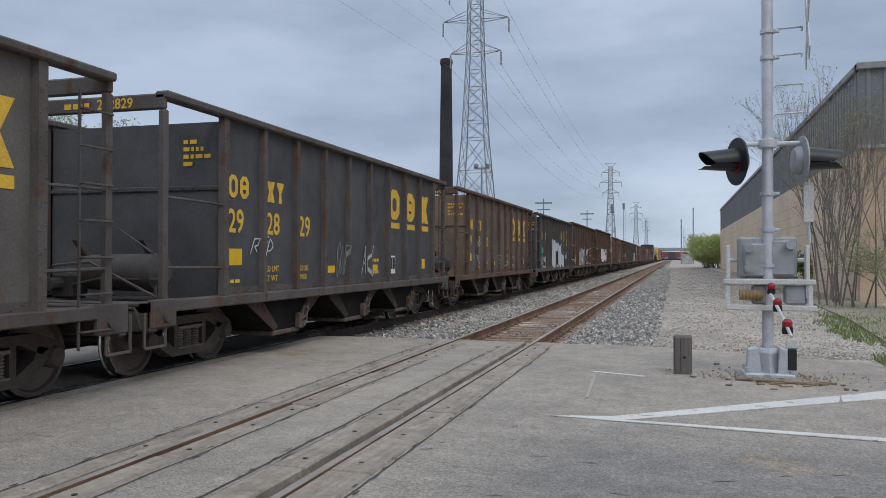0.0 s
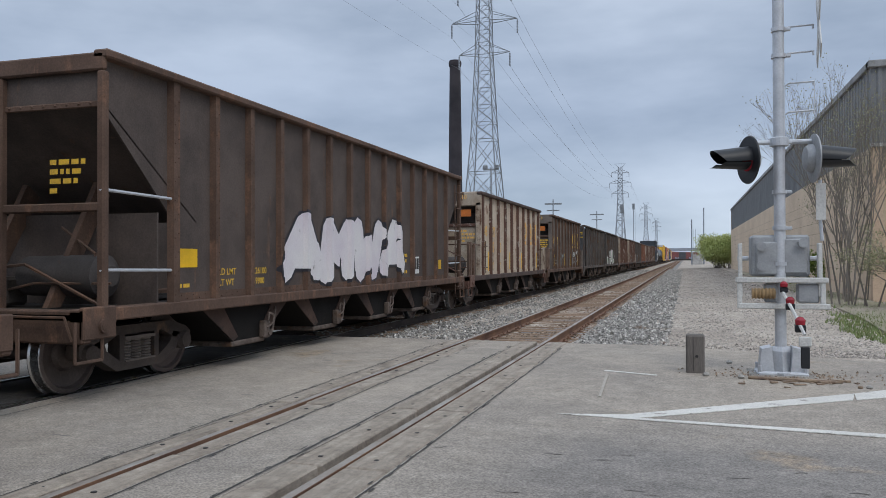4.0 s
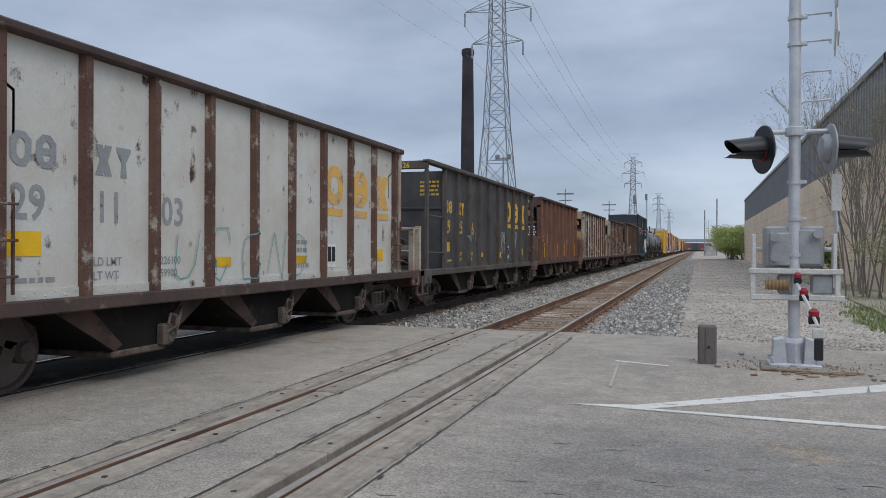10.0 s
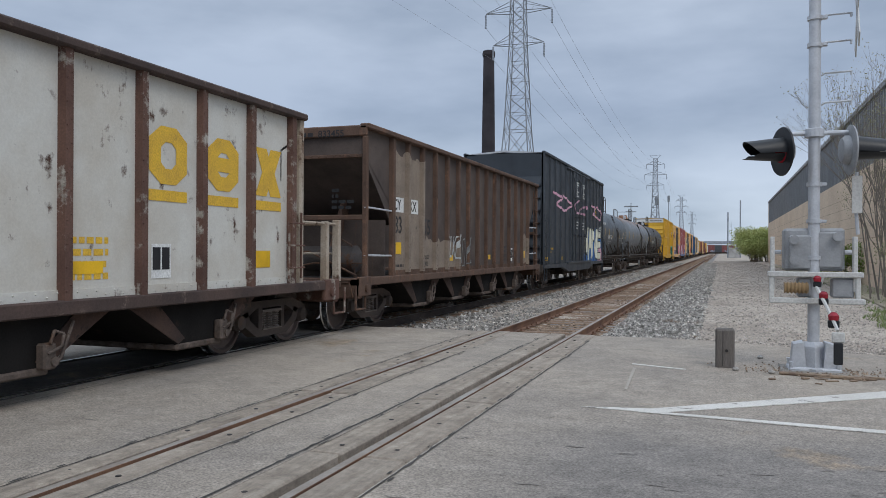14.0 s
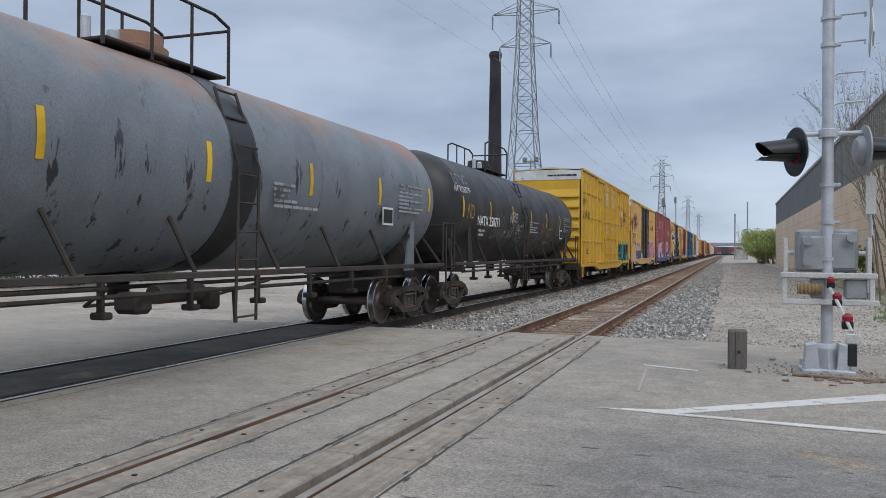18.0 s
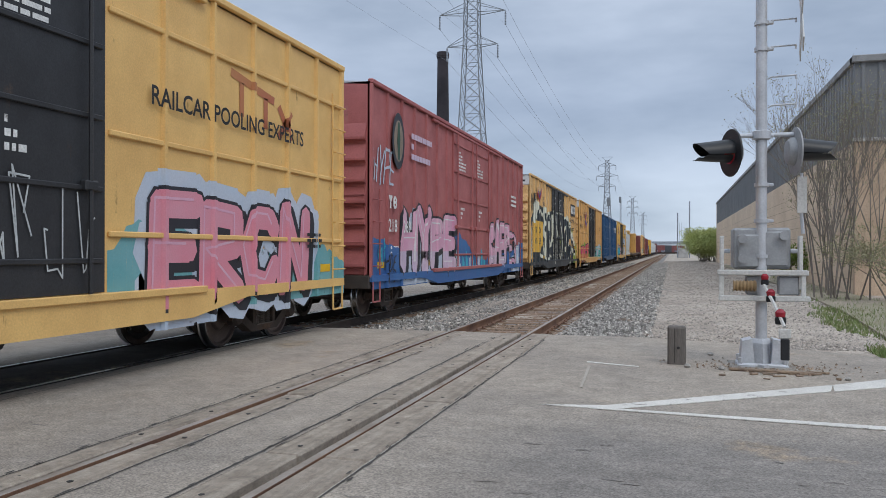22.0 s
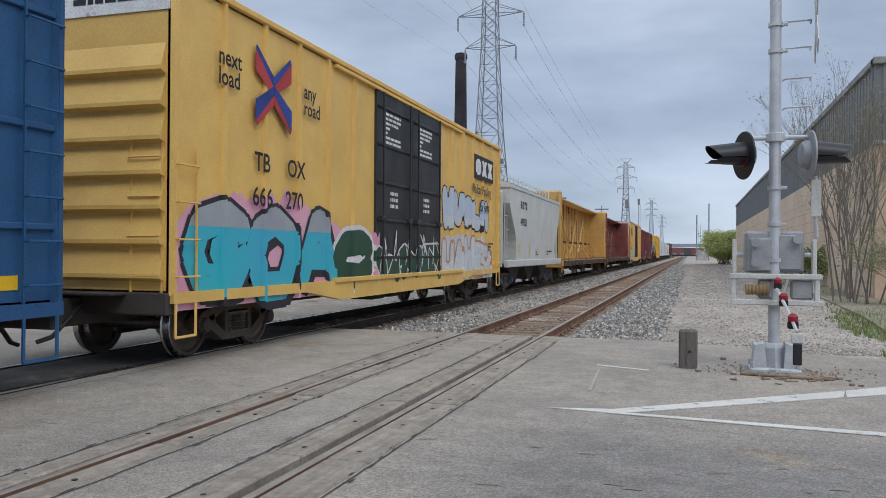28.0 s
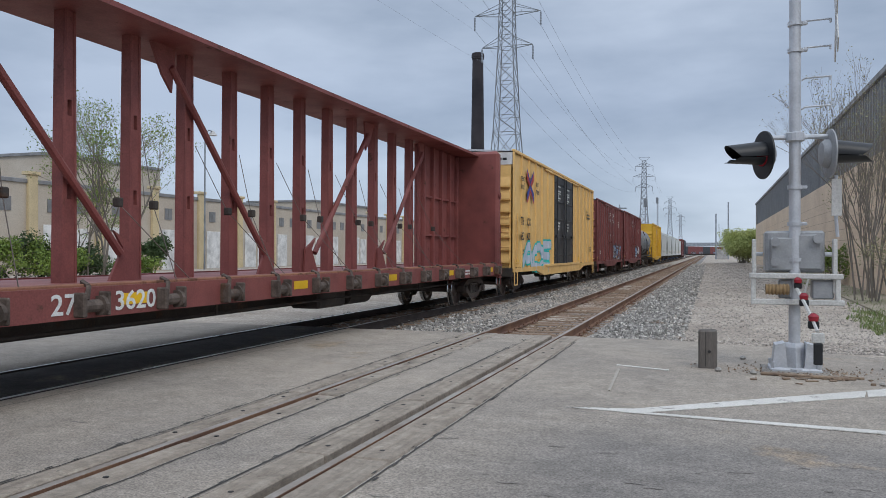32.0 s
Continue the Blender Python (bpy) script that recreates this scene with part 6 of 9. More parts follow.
beam_red = surf("oxide_red_beam", (0.24, 0.072, 0.062), (0.165, 0.05, 0.045), rough=0.6, amount=0.12, rust=(0.12, 0.06, 0.045), rscale=2.5)

grey_mark = surf("grey_stencil", (0.30, 0.31, 0.31), (0.24, 0.25, 0.25), rough=0.7, rust=DUST, amount=0.15)
rust_end = surf("rust_washed_end_sheet", (0.26, 0.165, 0.10), (0.13, 0.10, 0.078), rough=0.85, scale=0.9, amount=0.35, rust=(0.24, 0.12, 0.06), streak=0.4)
H = "open coal hopper car, "
hopper(-18.6, -6.1, black_a, rib_black, H + "black and grimy with yellow marks", style="frame", num="292811", seed=1)
hop_b = hopper(-4.95, 7.5, black_b, rib_black, H + "dark rusty brown-black with open end frame", style="frame", num="292806", seed=2)
hop_c = hopper(8.42, 20.85, black_a, rib_black, H + "black with yellow numbers and chalk tags", style="frame", num="292829", seed=3)
hop_d = hopper(22.14, 34.6, black_b, rib_brown, H + "weathered brown with yellow numbers", style="frame", num="292870", end_paint=rust_end, seed=4)
hop_e = hopper(35.79, 48.2, black_e, rib_black, H + "black with a large pale grey tag", style="frame", num="292700", seed=5)
hop_f = hopper(48.95, 63.2, black_d, rib_brown, H + "dark grey with sprayed white tags", top=3.70, style="open", num="349645", ribs=11, seed=6, pmarks="strip")
hop_g = hopper(64.7, 79, brown_d, rib_brown, H + "dark brown with white sprayed letters", top=3.8, style="open", num="", ribs=13, block=False, seed=7)
hopper(81.3, 91.8, white_b, white_rib, H + "rust-stained white with faded orange letters", num="291510", end_paint=end_stain, chord=chord_rust, mark=yellow_faded, seed=8, pmarks="strip")
hop_i = hopper(94.95, 105.45, brown_c, rib_brown, H + "dark brown-black with yellow letters and tags", num="292353", seed=9, pmarks="strip")
hop_j = hopper(107.55, 119.95, black_a, rib_black, H + "black with yellow numbers", style="frame", num="292544", seed=10)
hop_k = hopper(121, 133.4, black_c, rib_black, H + "black with a pale green sprayed tag", style="frame", num="292550", seed=11)
hopper(136.1, 146.6, white_b, white_rib, H + "dirty cream with faded orange letters", num="291555", end_paint=end_stain, chord=chord_rust, mark=yellow_faded, seed=12, pmarks="strip", top=3.52)
hop_m = hopper(149.25, 159.85, white_a, white_rib, H + "white with heavy brown rust posts", num="291103", end_paint=end_stain, chord=chord_rust, mark=grey_mark, mark2=yellow_faded, seed=13, nz=0.05)
hop_n = hopper(161.55, 174.05, black_a, rib_black, H + "black with bright yellow letters", style="frame", num="292526", seed=14)
hop_red = hopper(175.6, 185.75, rust_red, rust_rib, H + "rust-red with white numbers", num="290631", mark=white_mark, seed=15, pmarks="strip", block=False, chord=chord_rust)
hopper(188.5, 199, white_a, white_rib, H + "white with yellow letters and brown rust posts", num="291004", end_paint=end_stain, chord=chord_rust, mark=yellow_mark, seed=16, pmarks="strip")
hop_q = hopper(201.95, 212.5, white_a, white_rib, H + "scabbed white with yellow letters", num="291181", end_paint=end_stain, chord=chord_rust, mark=yellow_mark, seed=17, pmarks="plate")
hop_r = hopper(214.75, 228.95, brown_d, rib_brown, H + "dark brown with open slanted ends", top=3.8, style="open", num="833455", mark=black_mark, ribs=14, plates=("CY", "XX"), block=False, seed=18)
car_slate = boxcar(230.09, 245.33, box_dark, "dark slate boxcar with cream and pink graffiti", top=5.2, door=box_dark, door_half=1.6, mark=yellow_mark, seed=20, ribs=14, num="")
tank_car(246.2, 258.4, tank_grey, "slate grey tank car with yellow strips", num="GAMX 5838", seed=21, lad=0.1, dm=-0.4, sz=0.25)
tank_car(258.9, 276.3, tank_pale, "pale grey tank car with rust-stained top", seed=22, lad=0.8, dm=0.3, sz=0.2, band=door_black)
tank_tagged = tank_car(276.9, 293, tank_black, "black tank car with scribbled chalk tags", num="NATX 250771", seed=23, sz=0.2, lad=-0.93, dm=-1.4)
gr_turquoise = boxcar(293.95, 311.45, yellow_bright, "bright yellow high-cube boxcar with turquoise graffiti", top=5.25, door=yellow_bright, door_half=2.3, band=white_band, rows=(2.0, 3.1, 4.2), num="160003", num_at=0.1, num_z=2.23, cols=0.75, ads=(("BUILDING", -3.1, 3.7, 0.36), ("AMERICA", -3.1, 3.35, 0.36)), shield=True, code="BKTY", seed=24)
gr_purple = boxcar(313.15, 330.95, yellow_tan, "faded yellow boxcar with black doors and purple graffiti", top=5.1, door=door_black, band=white_band, rows=(1.7, 2.85, 4.25), num="640371", words=True, ads=(("RAILCAR POOLING EXPERTS", -5.9, 3.3, 0.34),), num_z=1.15, num_at=0.72, logo=0.8, logo_z=1.35, code="TBOX", seed=25)
gr_pink = boxcar(332.45, 350.1, box_red, "oxide-red boxcar with pink and blue graffiti", top=5.2, door=box_red, door_half=2.3, num="218069", num_at=1.0, num_z=1.1, mark=white_mark, seed=26, ribs=18, band=None)
gr_dark = boxcar(352.1, 370.1, yellow_black, "yellow boxcar covered in black and cream graffiti", top=5.05, door=door_black, band=white_band, rows=(), code="TBOX", half=True, num="671128", num_at=1.25, num_z=1.0, words=True, pool=1, seed=27)
gr_rose = boxcar(372.05, 390, yellow_pink, "yellow boxcar with black doors and pink graffiti", top=5.12, door=door_black, band=white_band, code="TBOX", num="644650", words=True, seed=28, num_at=0.05, num_z=2.3, cols=0.72, rows=(1.7, 2.85, 4.25), logo=2.35, logo_z=1.2)
car_blue = boxcar(392.2, 409.95, box_blue, "deep blue boxcar with white letters", top=5.0, door=box_blue, door_half=2.0, rows=(1.75, 2.75, 3.9), mark=white_mark, seed=29, ribs=15, roof=box_blue)
gr_cyan = boxcar(411.77, 429.5, yellow_cyan, "yellow boxcar with black doors and cyan graffiti", top=5.1, door=door_black, band=white_band, code="TBOX", num="666270", words=True, num_z=1.35, num_at=1.85, pool=1, seed=30)
covered_hopper(430.9, 442.9, hopper_pale, "pale grey covered grain hopper car", num="499051", seed=31)
centre_beam(443.8, 465.95, beam_yellow, "empty yellow centre-beam lumber flat car, chipped paint", num="86955", seed=32, posts=12)
centre_beam(466.95, 489.25, beam_red, "empty oxide-red centre-beam lumber flat car", num="273620", seed=33, posts=12)
gr_far = boxcar(490.5, 509.43, yellow_tan, "faded yellow boxcar with black doors", top=5.0, door=door_black, band=white_band, code="TBOX", num="660400", words=True, seed=34)
boxcar(511.11, 524.88, box_red2, "dull red boxcar with small tags", top=4.7, door=box_red2, door_half=1.8, mark=white_mark, seed=35, ribs=14)
boxcar(526.45, 541.69, box_red2, "dull red boxcar with white tags", top=4.75, door=box_red2, door_half=1.8, mark=white_mark, seed=36, ribs=14)
tank_car(543.58, 556.93, tank_pale, "pale grey tank car", seed=37)
boxcar(558.51, 574.27, yellow_bright, "plain yellow boxcar in the distance", top=4.9, door=yellow_bright, seed=38, ribs=14)
for k in range(5):
    covered_hopper(576.4 + 16 * k, 590.6 + 16 * k, hopper_pale, "pale grey covered hopper car in the distance", seed=40 + k)
boxcar(656.78, 672.02, box_red2, "dull red boxcar in the distance", top=4.7, door=box_red2, seed=46, ribs=12)
boxcar(673.7, 688.83, box_dark, "dark boxcar in the distance", top=4.7, door=box_dark, seed=47, ribs=12)


# ---------------- sprayed paint on the car sides ----------------
SHAPES = {
    "A": [[(0, 0), (0.45, 1), (0.6, 1), (1, 0)], [(0.2, 0.35), (0.8, 0.35)]], "R": [[(0, 0), (0, 1), (0.85, 0.95), (0.9, 0.6), (0.1, 0.48), (1, 0)]],
    "C": [[(1, 0.8), (0.75, 1), (0.2, 0.95), (0, 0.55), (0.15, 0.08), (0.7, 0), (1, 0.25)]], "N": [[(0, 0), (0.05, 1), (0.9, 0.05), (1, 1)]],
    "K": [[(0, 0), (0, 1)], [(1, 1), (0.15, 0.5), (1, 0)]], "S": [[(1, 0.85), (0.6, 1), (0.1, 0.8), (0.2, 0.55), (0.85, 0.45), (0.95, 0.15), (0.5, 0), (0, 0.12)]],
    "G": [[(1, 0.8), (0.6, 1), (0.1, 0.85), (0, 0.45), (0.2, 0.05), (0.8, 0), (1, 0.3), (0.95, 0.5), (0.55, 0.48)]], "O": [[(0.5, 1), (0.1, 0.8), (0, 0.45), (0.25, 0.02), (0.75, 0.02), (1, 0.45), (0.9, 0.8), (0.5, 1)]],
    "I": [[(0.5, 0), (0.5, 1)]], "U": [[(0, 1), (0.05, 0.25), (0.35, 0), (0.75, 0.05), (0.95, 0.35), (1, 1)]], "M": [[(0, 0), (0.1, 1), (0.5, 0.4), (0.9, 1), (1, 0)]],
    "T": [[(0, 1), (1, 1)], [(0.5, 1), (0.5, 0)]], "L": [[(0.05, 1), (0, 0.05), (1, 0)]], "D": [[(0, 0), (0, 1), (0.7, 0.9), (1, 0.5), (0.7, 0.08), (0, 0)]], "W": [[(0, 1), (0.2, 0), (0.5, 0.6), (0.8, 0), (1, 1)]],
    "H": [[(0, 0), (0, 1)], [(1, 0), (1, 1)], [(0, 0.5), (1, 0.5)]], "Y": [[(0, 1), (0.5, 0.5), (1, 1)], [(0.5, 0.5), (0.5, 0)]],
    "P": [[(0, 0), (0, 1), (0.9, 1), (1, 0.6), (0, 0.45)]], "E": [[(1, 1), (0, 1), (0, 0), (1, 0)], [(0, 0.5), (0.8, 0.5)]],
    "a": [[(0, 0.1), (0.3, 1), (0.45, 0.25), (0.75, 0.9), (1, 0.05)], [(0.1, 0.55), (0.6, 0.6)]], "b": [[(0.9, 1), (0.2, 0.8), (0.75, 0.6), (0.1, 0.35), (0.95, 0.2), (0.4, 0)]],
    "c": [[(0.1, 0.95), (0.55, 0.75), (0.2, 0.3), (0.7, 0), (1, 0.5), (0.7, 1)]], "d": [[(0, 0.9), (0.35, 0.15), (0.5, 0.8), (0.8, 0), (1, 1)], [(0.3, 0.5), (1, 0.4)]],
    "e": [[(0.05, 0), (0.15, 0.9), (0.6, 0.7), (0.4, 0.35), (0.9, 0.1)], [(0.6, 1), (0.95, 0.5)]], "f": [[(0, 0.75), (0.5, 1), (0.9, 0.7), (0.35, 0.45), (0.8, 0.2), (0.1, 0)], [(0.9, 0.95), (0.95, 0.1)]],
    "g": [[(0.45, 1), (0.05, 0.6), (0.3, 0.05), (0.85, 0.2), (0.95, 0.7), (0.45, 0.65), (0.5, 0.35)]], "h": [[(0, 1), (0.6, 0.85), (0.3, 0.4), (0.55, 0)], [(0.85, 1), (0.8, 0.2), (0.2, 0.15)]],
}


def clip_y(poly, y, keep):
    out = []
    for p, q in zip(poly, poly[1:] + poly[:1]):
        a, b = (p[0] - y) * keep, (q[0] - y) * keep
        if a >= 0:
            out.append(p)
        if a * b < 0:
            f = a / (a - b)
            out.append((p[0] + (q[0] - p[0]) * f, p[1] + (q[1] - p[1]) * f))
    return out


def sprayed(car, polys, mat, layer, name, label=""):
    """Lays flat convex patches of paint on the ribbed side of a car, bending over every post."""
    pr = PROF[car.name]
    m = M()
    for i, poly in enumerate(polys):
        eps = 0.002 + 0.005 * layer + 0.0003 * (i % 15)
        lo, hi = min(p[0] for p in poly), max(p[0] for p in poly)
        for (ya, xa), (yb, xb) in zip(pr, pr[1:]):
            if yb <= lo or ya >= hi or yb - ya < 1e-6:
                continue
            c = clip_y(clip_y(poly, ya, 1), yb, -1)
            if len(c) > 2:
                m.add([(xa + (xb - xa) * (y - ya) / (yb - ya) + eps, y, z) for y, z in c], [tuple(range(len(c)))])
    if m.f:
        return part(name, m, mat, car, label)


def stroke(pts, w, r=None, taper=0.0):
    """Quads and round joints along a line of points."""
    out = []
    for (y0, z0), (y1, z1) in zip(pts, pts[1:]):
        d = math.hypot(y1 - y0, z1 - z0) or 1e-6
        ny, nz = -(z1 - z0) / d * w / 2, (y1 - y0) / d * w / 2
        t = 1 - taper
        out.append([(y0 + ny, z0 + nz), (y0 - ny, z0 - nz), (y1 - ny * t, z1 - nz * t), (y1 + ny * t, z1 + nz * t)])
    for y, z in pts[1:-1] if w < 0.05 else pts:
        n = 7
        f = r.uniform(0, 1) if r else 0
        out.append([(y + w * 0.5 * math.cos(2 * math.pi * (k + f) / n), z + w * 0.5 * math.sin(2 * math.pi * (k + f) / n)) for k in range(n)])
    return out


def halves(polys, z):
    """Patches cut along a level line: those above it and those below."""
    flip = [[(q, p) for p, q in poly] for poly in polys]
    out = []
    for keep in (1, -1):
        cutp = [clip_y(poly, z, keep) for poly in flip]
        out.append([[(q, p) for p, q in poly] for poly in cutp if len(poly) > 2])
    return out


def tag_word(car, word, y0, y1, z0, z1, mat, w=0.05, seed=0, layer=4):
    """A quick one-line tag."""
    r = random.Random(seed)
    step = (y1 - y0) / len(word)
    polys = []
    for i, ch in enumerate(word):
        for line_pts in SHAPES[ch]:
            pts = [(y0 + step * (i + 0.12 + 0.72 * a) + r.gauss(0, 0.02) + 0.12 * (b - 0.5), z0 + (z1 - z0) * b + r.gauss(0, 0.03)) for a, b in line_pts]
            polys += stroke(pts, w, r, 0.15)
    sprayed(car, polys, mat, layer, "painted_tag", "quick sprayed tag")


def letters(car, word, y0, y1, z0, z1, fill, line, halo=None, w=0.2, seed=0, slant=0.1, edge=0.07, wild=0.08, gleam=None, split=None, drop=0.0):
    r = random.Random(seed)
    n = len(word)
    step = (y1 - y0) / n
    fills, lines, halos, gl = [], [], [], []
    for i, ch in enumerate(word):
        top = z1 - r.uniform(0, 0.18) * (z1 - z0)
        bot = z0 + r.uniform(0, 0.12) * (z1 - z0)
        lw = step - w * 0.75
        for line_pts in SHAPES[ch]:
            pts = []
            for a, b in line_pts:
                zz = bot + w / 2 + (top - bot - w) * min(1, max(0, b + r.gauss(0, wild * 0.6)))
                pts.append((y0 + step * i + w * 0.4 + lw * (a + r.gauss(0, wild)) + slant * (zz - z0), zz))
            fills += stroke(pts, w, r)
            lines += stroke(pts, w + 2 * edge, r)
            if halo:
                halos += stroke(pts, w + 2 * edge + 0.42, r)
            if gleam:
                gl += stroke([(p[0] - w * 0.22, p[1] + w * 0.2) for p in pts], 0.035)
    if halo:
        sprayed(car, halos, halo, 0, "graffiti_halo", "sprayed colour cloud behind the letters")
    if drop:
        sprayed(car, [[(p + drop, q - drop * 0.6) for p, q in poly] for poly in lines], line, 1, "graffiti_shadow", "dark drop shadow of the letters")
    sprayed(car, lines, line, 1.6, "graffiti_outline", "sprayed outline of the letters")
    if split:
        up, low = halves(fills, split[0])
        sprayed(car, up, fill, 2.2, "graffiti_fill", "sprayed upper fill of the letters")
        sprayed(car, low, split[1], 2.2, "graffiti_fill", "sprayed lower fill of the letters")
    else:
        sprayed(car, fills, fill, 2.2, "graffiti_fill", "sprayed fill of the letters")
    if gleam:
        sprayed(car, gl, gleam, 3, "graffiti_gleam")


def scribble(car, y0, z0, w, h, n, mat, seed, thick=0.018):
    r = random.Random(seed)
    polys = []
    for i in range(n):
        x = y0 + w * i / n
        pts = [(x + r.uniform(0, 1.1) * w / n, z0 + r.uniform(0, 1) * h) for _ in range(r.choice((4, 5, 6)))]
        polys += stroke(pts, thick)
    sprayed(car, polys, mat, 3, "chalk_tag", "thin scribbled tag")


def field(car, y0, y1, z0, tops, mat, layer, seed, name="graffiti_field", label="", n=60):
    """A painted area with an uneven upper border that runs through the heights in tops."""
    r = random.Random(seed)
    polys = []
    last = None
    for k in range(n + 1):
        f = k / n * (len(tops) - 1)
        i = min(len(tops) - 2, int(f))
        z = tops[i] + (tops[i + 1] - tops[i]) * (f - i) + r.gauss(0, 0.05)
        y = y0 + (y1 - y0) * k / n
        if last:
            polys.append([(last[0], z0), (y, z0), (y, z), last])
        last = (y, z)
    sprayed(car, polys, mat, layer, name, label)


def spray(name, a, b, sc=0.7):
    return surf(name, a, b, rough=0.5, scale=sc, gamount=0.06, rust=DUST, amount=0.05, jitter=False)


sp_rosepink = spray("sprayed_rose_pink", (0.66, 0.22, 0.28), (0.62, 0.30, 0.36))
sp_teal = spray("sprayed_teal", (0.12, 0.34, 0.36), (0.20, 0.40, 0.42))
sp_mint = spray("sprayed_pale_green", (0.42, 0.46, 0.40), (0.34, 0.38, 0.34))
sp_haze = spray("sprayed_hot_pink_haze", (0.66, 0.30, 0.42), (0.70, 0.40, 0.46))
sp_ice = spray("sprayed_ice_white", (0.56, 0.60, 0.62), (0.48, 0.50, 0.52))
sp_silver = spray("sprayed_dull_silver", (0.33, 0.36, 0.38), (0.22, 0.24, 0.26), 2.0)
sp_pink = spray("sprayed_pink", (0.66, 0.42, 0.50), (0.62, 0.30, 0.42))
sp_white = spray("sprayed_white", (0.72, 0.70, 0.68), (0.62, 0.56, 0.60))
sp_dark = spray("sprayed_black", (0.022, 0.022, 0.028), (0.03, 0.03, 0.04))
sp_slate = spray("sprayed_slate_black", (0.035, 0.045, 0.055), (0.026, 0.032, 0.038))
sp_cream = spray("sprayed_cream", (0.70, 0.72, 0.62), (0.66, 0.64, 0.50))
sp_blue = spray("sprayed_blue", (0.035, 0.11, 0.30), (0.05, 0.16, 0.36))
sp_sky = spray("sprayed_pale_blue", (0.42, 0.50, 0.60), (0.52, 0.54, 0.60))
sp_cyan = spray("sprayed_cyan", (0.035, 0.42, 0.50), (0.06, 0.36, 0.52))
sp_turq = spray("sprayed_turquoise", (0.015, 0.46, 0.42), (0.02, 0.40, 0.38))
sp_grey = spray("sprayed_silver", (0.34, 0.36, 0.38), (0.28, 0.30, 0.33))
sp_magenta = spray("sprayed_magenta", (0.62, 0.07, 0.24), (0.50, 0.13, 0.07))
sp_lime = spray("sprayed_lime_haze", (0.52, 0.52, 0.17), (0.60, 0.48, 0.18))
sp_green = spray("sprayed_green", (0.20, 0.36, 0.06), (0.30, 0.34, 0.08))
sp_forest = spray("sprayed_dark_green", (0.018, 0.06, 0.035), (0.03, 0.08, 0.05))
sp_purple = spray("sprayed_purple", (0.13, 0.10, 0.20), (0.22, 0.17, 0.27))
sp_lilac = spray("sprayed_lilac", (0.60, 0.46, 0.54), (0.52, 0.42, 0.54))
sp_brick = spray("faded_red_mark", (0.42, 0.13, 0.06), (0.46, 0.2, 0.08))
sp_orange = spray("sprayed_orange", (0.48, 0.16, 0.07), (0.55, 0.28, 0.14))
chalk = surf("chalk_paint", (0.55, 0.57, 0.56), (0.36, 0.38, 0.38), rough=0.8, scale=5)
chalk_dim = surf("faded_chalk_paint", (0.26, 0.27, 0.26), (0.14, 0.15, 0.15), rough=0.8, scale=5)
PLATE_YELLOW = surf("clean_yellow_panel", (0.74, 0.45, 0.08), (0.68, 0.41, 0.08), rough=0.5, scale=2, jitter=False)

# bright yellow car: turquoise letters on black at its tail end
field(gr_turquoise, 3.6, 8.3, 0.68, (1.2, 1.9, 2.15, 1.95, 2.2, 2.0, 2.15, 1.9, 1.3), sp_dark, 0, 3, label="black sprayed ground", n=40)
letters(gr_turquoise, "MAUEN", 3.65, 8.3, 0.7, 2.25, sp_dark, sp_turq, None, 0.2, 3, 0.03, 0.06, 0.05)
letters(gr_turquoise, "ecbaf", 3.8, 8.2, 0.72, 1.9, sp_turq, sp_dark, None, 0.05, 5, 0.05, 0.02, 0.12)
# faded yellow car: lilac letters over purple ones before the doors, pink behind
field(gr_purple, -6.55, -2.5, 0.68, (1.5, 1.7, 1.75, 1.7, 1.6, 1.65), sp_purple, 0, 4, label="purple sprayed ground")
letters(gr_purple, "PRUI", -6.2, -2.65, 0.72, 2.3, sp_lilac, sp_dark, None, 0.36, 6, 0.03, 0.06, 0.04, None, (1.62, sp_purple))
letters(gr_purple, "RPNI", -6.1, -2.9, 0.8, 1.55, sp_lilac, sp_purple, None, 0.03, 8, 0.03, 0.02, 0.04)
field(gr_purple, -7.3, -6.2, 0.7, (1.1, 1.45, 1.3), sp_sky, 0, 41, label="pale blue sprayed haze", n=14)
field(gr_purple, -2.25, -1.2, 0.72, (1.5, 1.3, 1.0), sp_sky, 0, 42, label="pale blue sprayed haze", n=14)
field(gr_purple, 2.3, 8.9, 0.7, (1.5, 2.1, 1.5, 1.4, 1.5, 1.8, 1.7, 1.3), sp_teal, 0, 77, label="turquoise sprayed ground")
letters(gr_purple, "ERCN", 3.0, 7.4, 0.72, 2.4, sp_rosepink, sp_dark, sp_sky, 0.36, 7, 0.06, 0.05, 0.035, sp_pink, None, 0.13)
for pts_, w_ in (([(4.9, 4.1), (5.55, 4.0)], 0.13), ([(5.2, 4.0), (5.2, 3.5)], 0.13), ([(5.65, 3.98), (6.2, 3.9)], 0.13), ([(5.92, 3.9), (5.92, 3.42)], 0.13), ([(6.35, 3.85), (6.8, 3.35)], 0.13), ([(6.8, 3.82), (6.35, 3.35)], 0.13)):
    sprayed(gr_purple, stroke(pts_, w_)[:1], sp_brick, 1, "painted_block", "faded red painted bar")
tag_word(gr_purple, "HAKU", -9.0, -7.85, 3.0, 3.65, sp_dark, 0.07, 8)
scribble(gr_purple, -8.7, 2.3, 0.8, 0.5, 3, sp_dark, 8, 0.06)
scribble(gr_purple, -2.0, 1.2, 4.0, 1.2, 10, chalk, 9, 0.02)
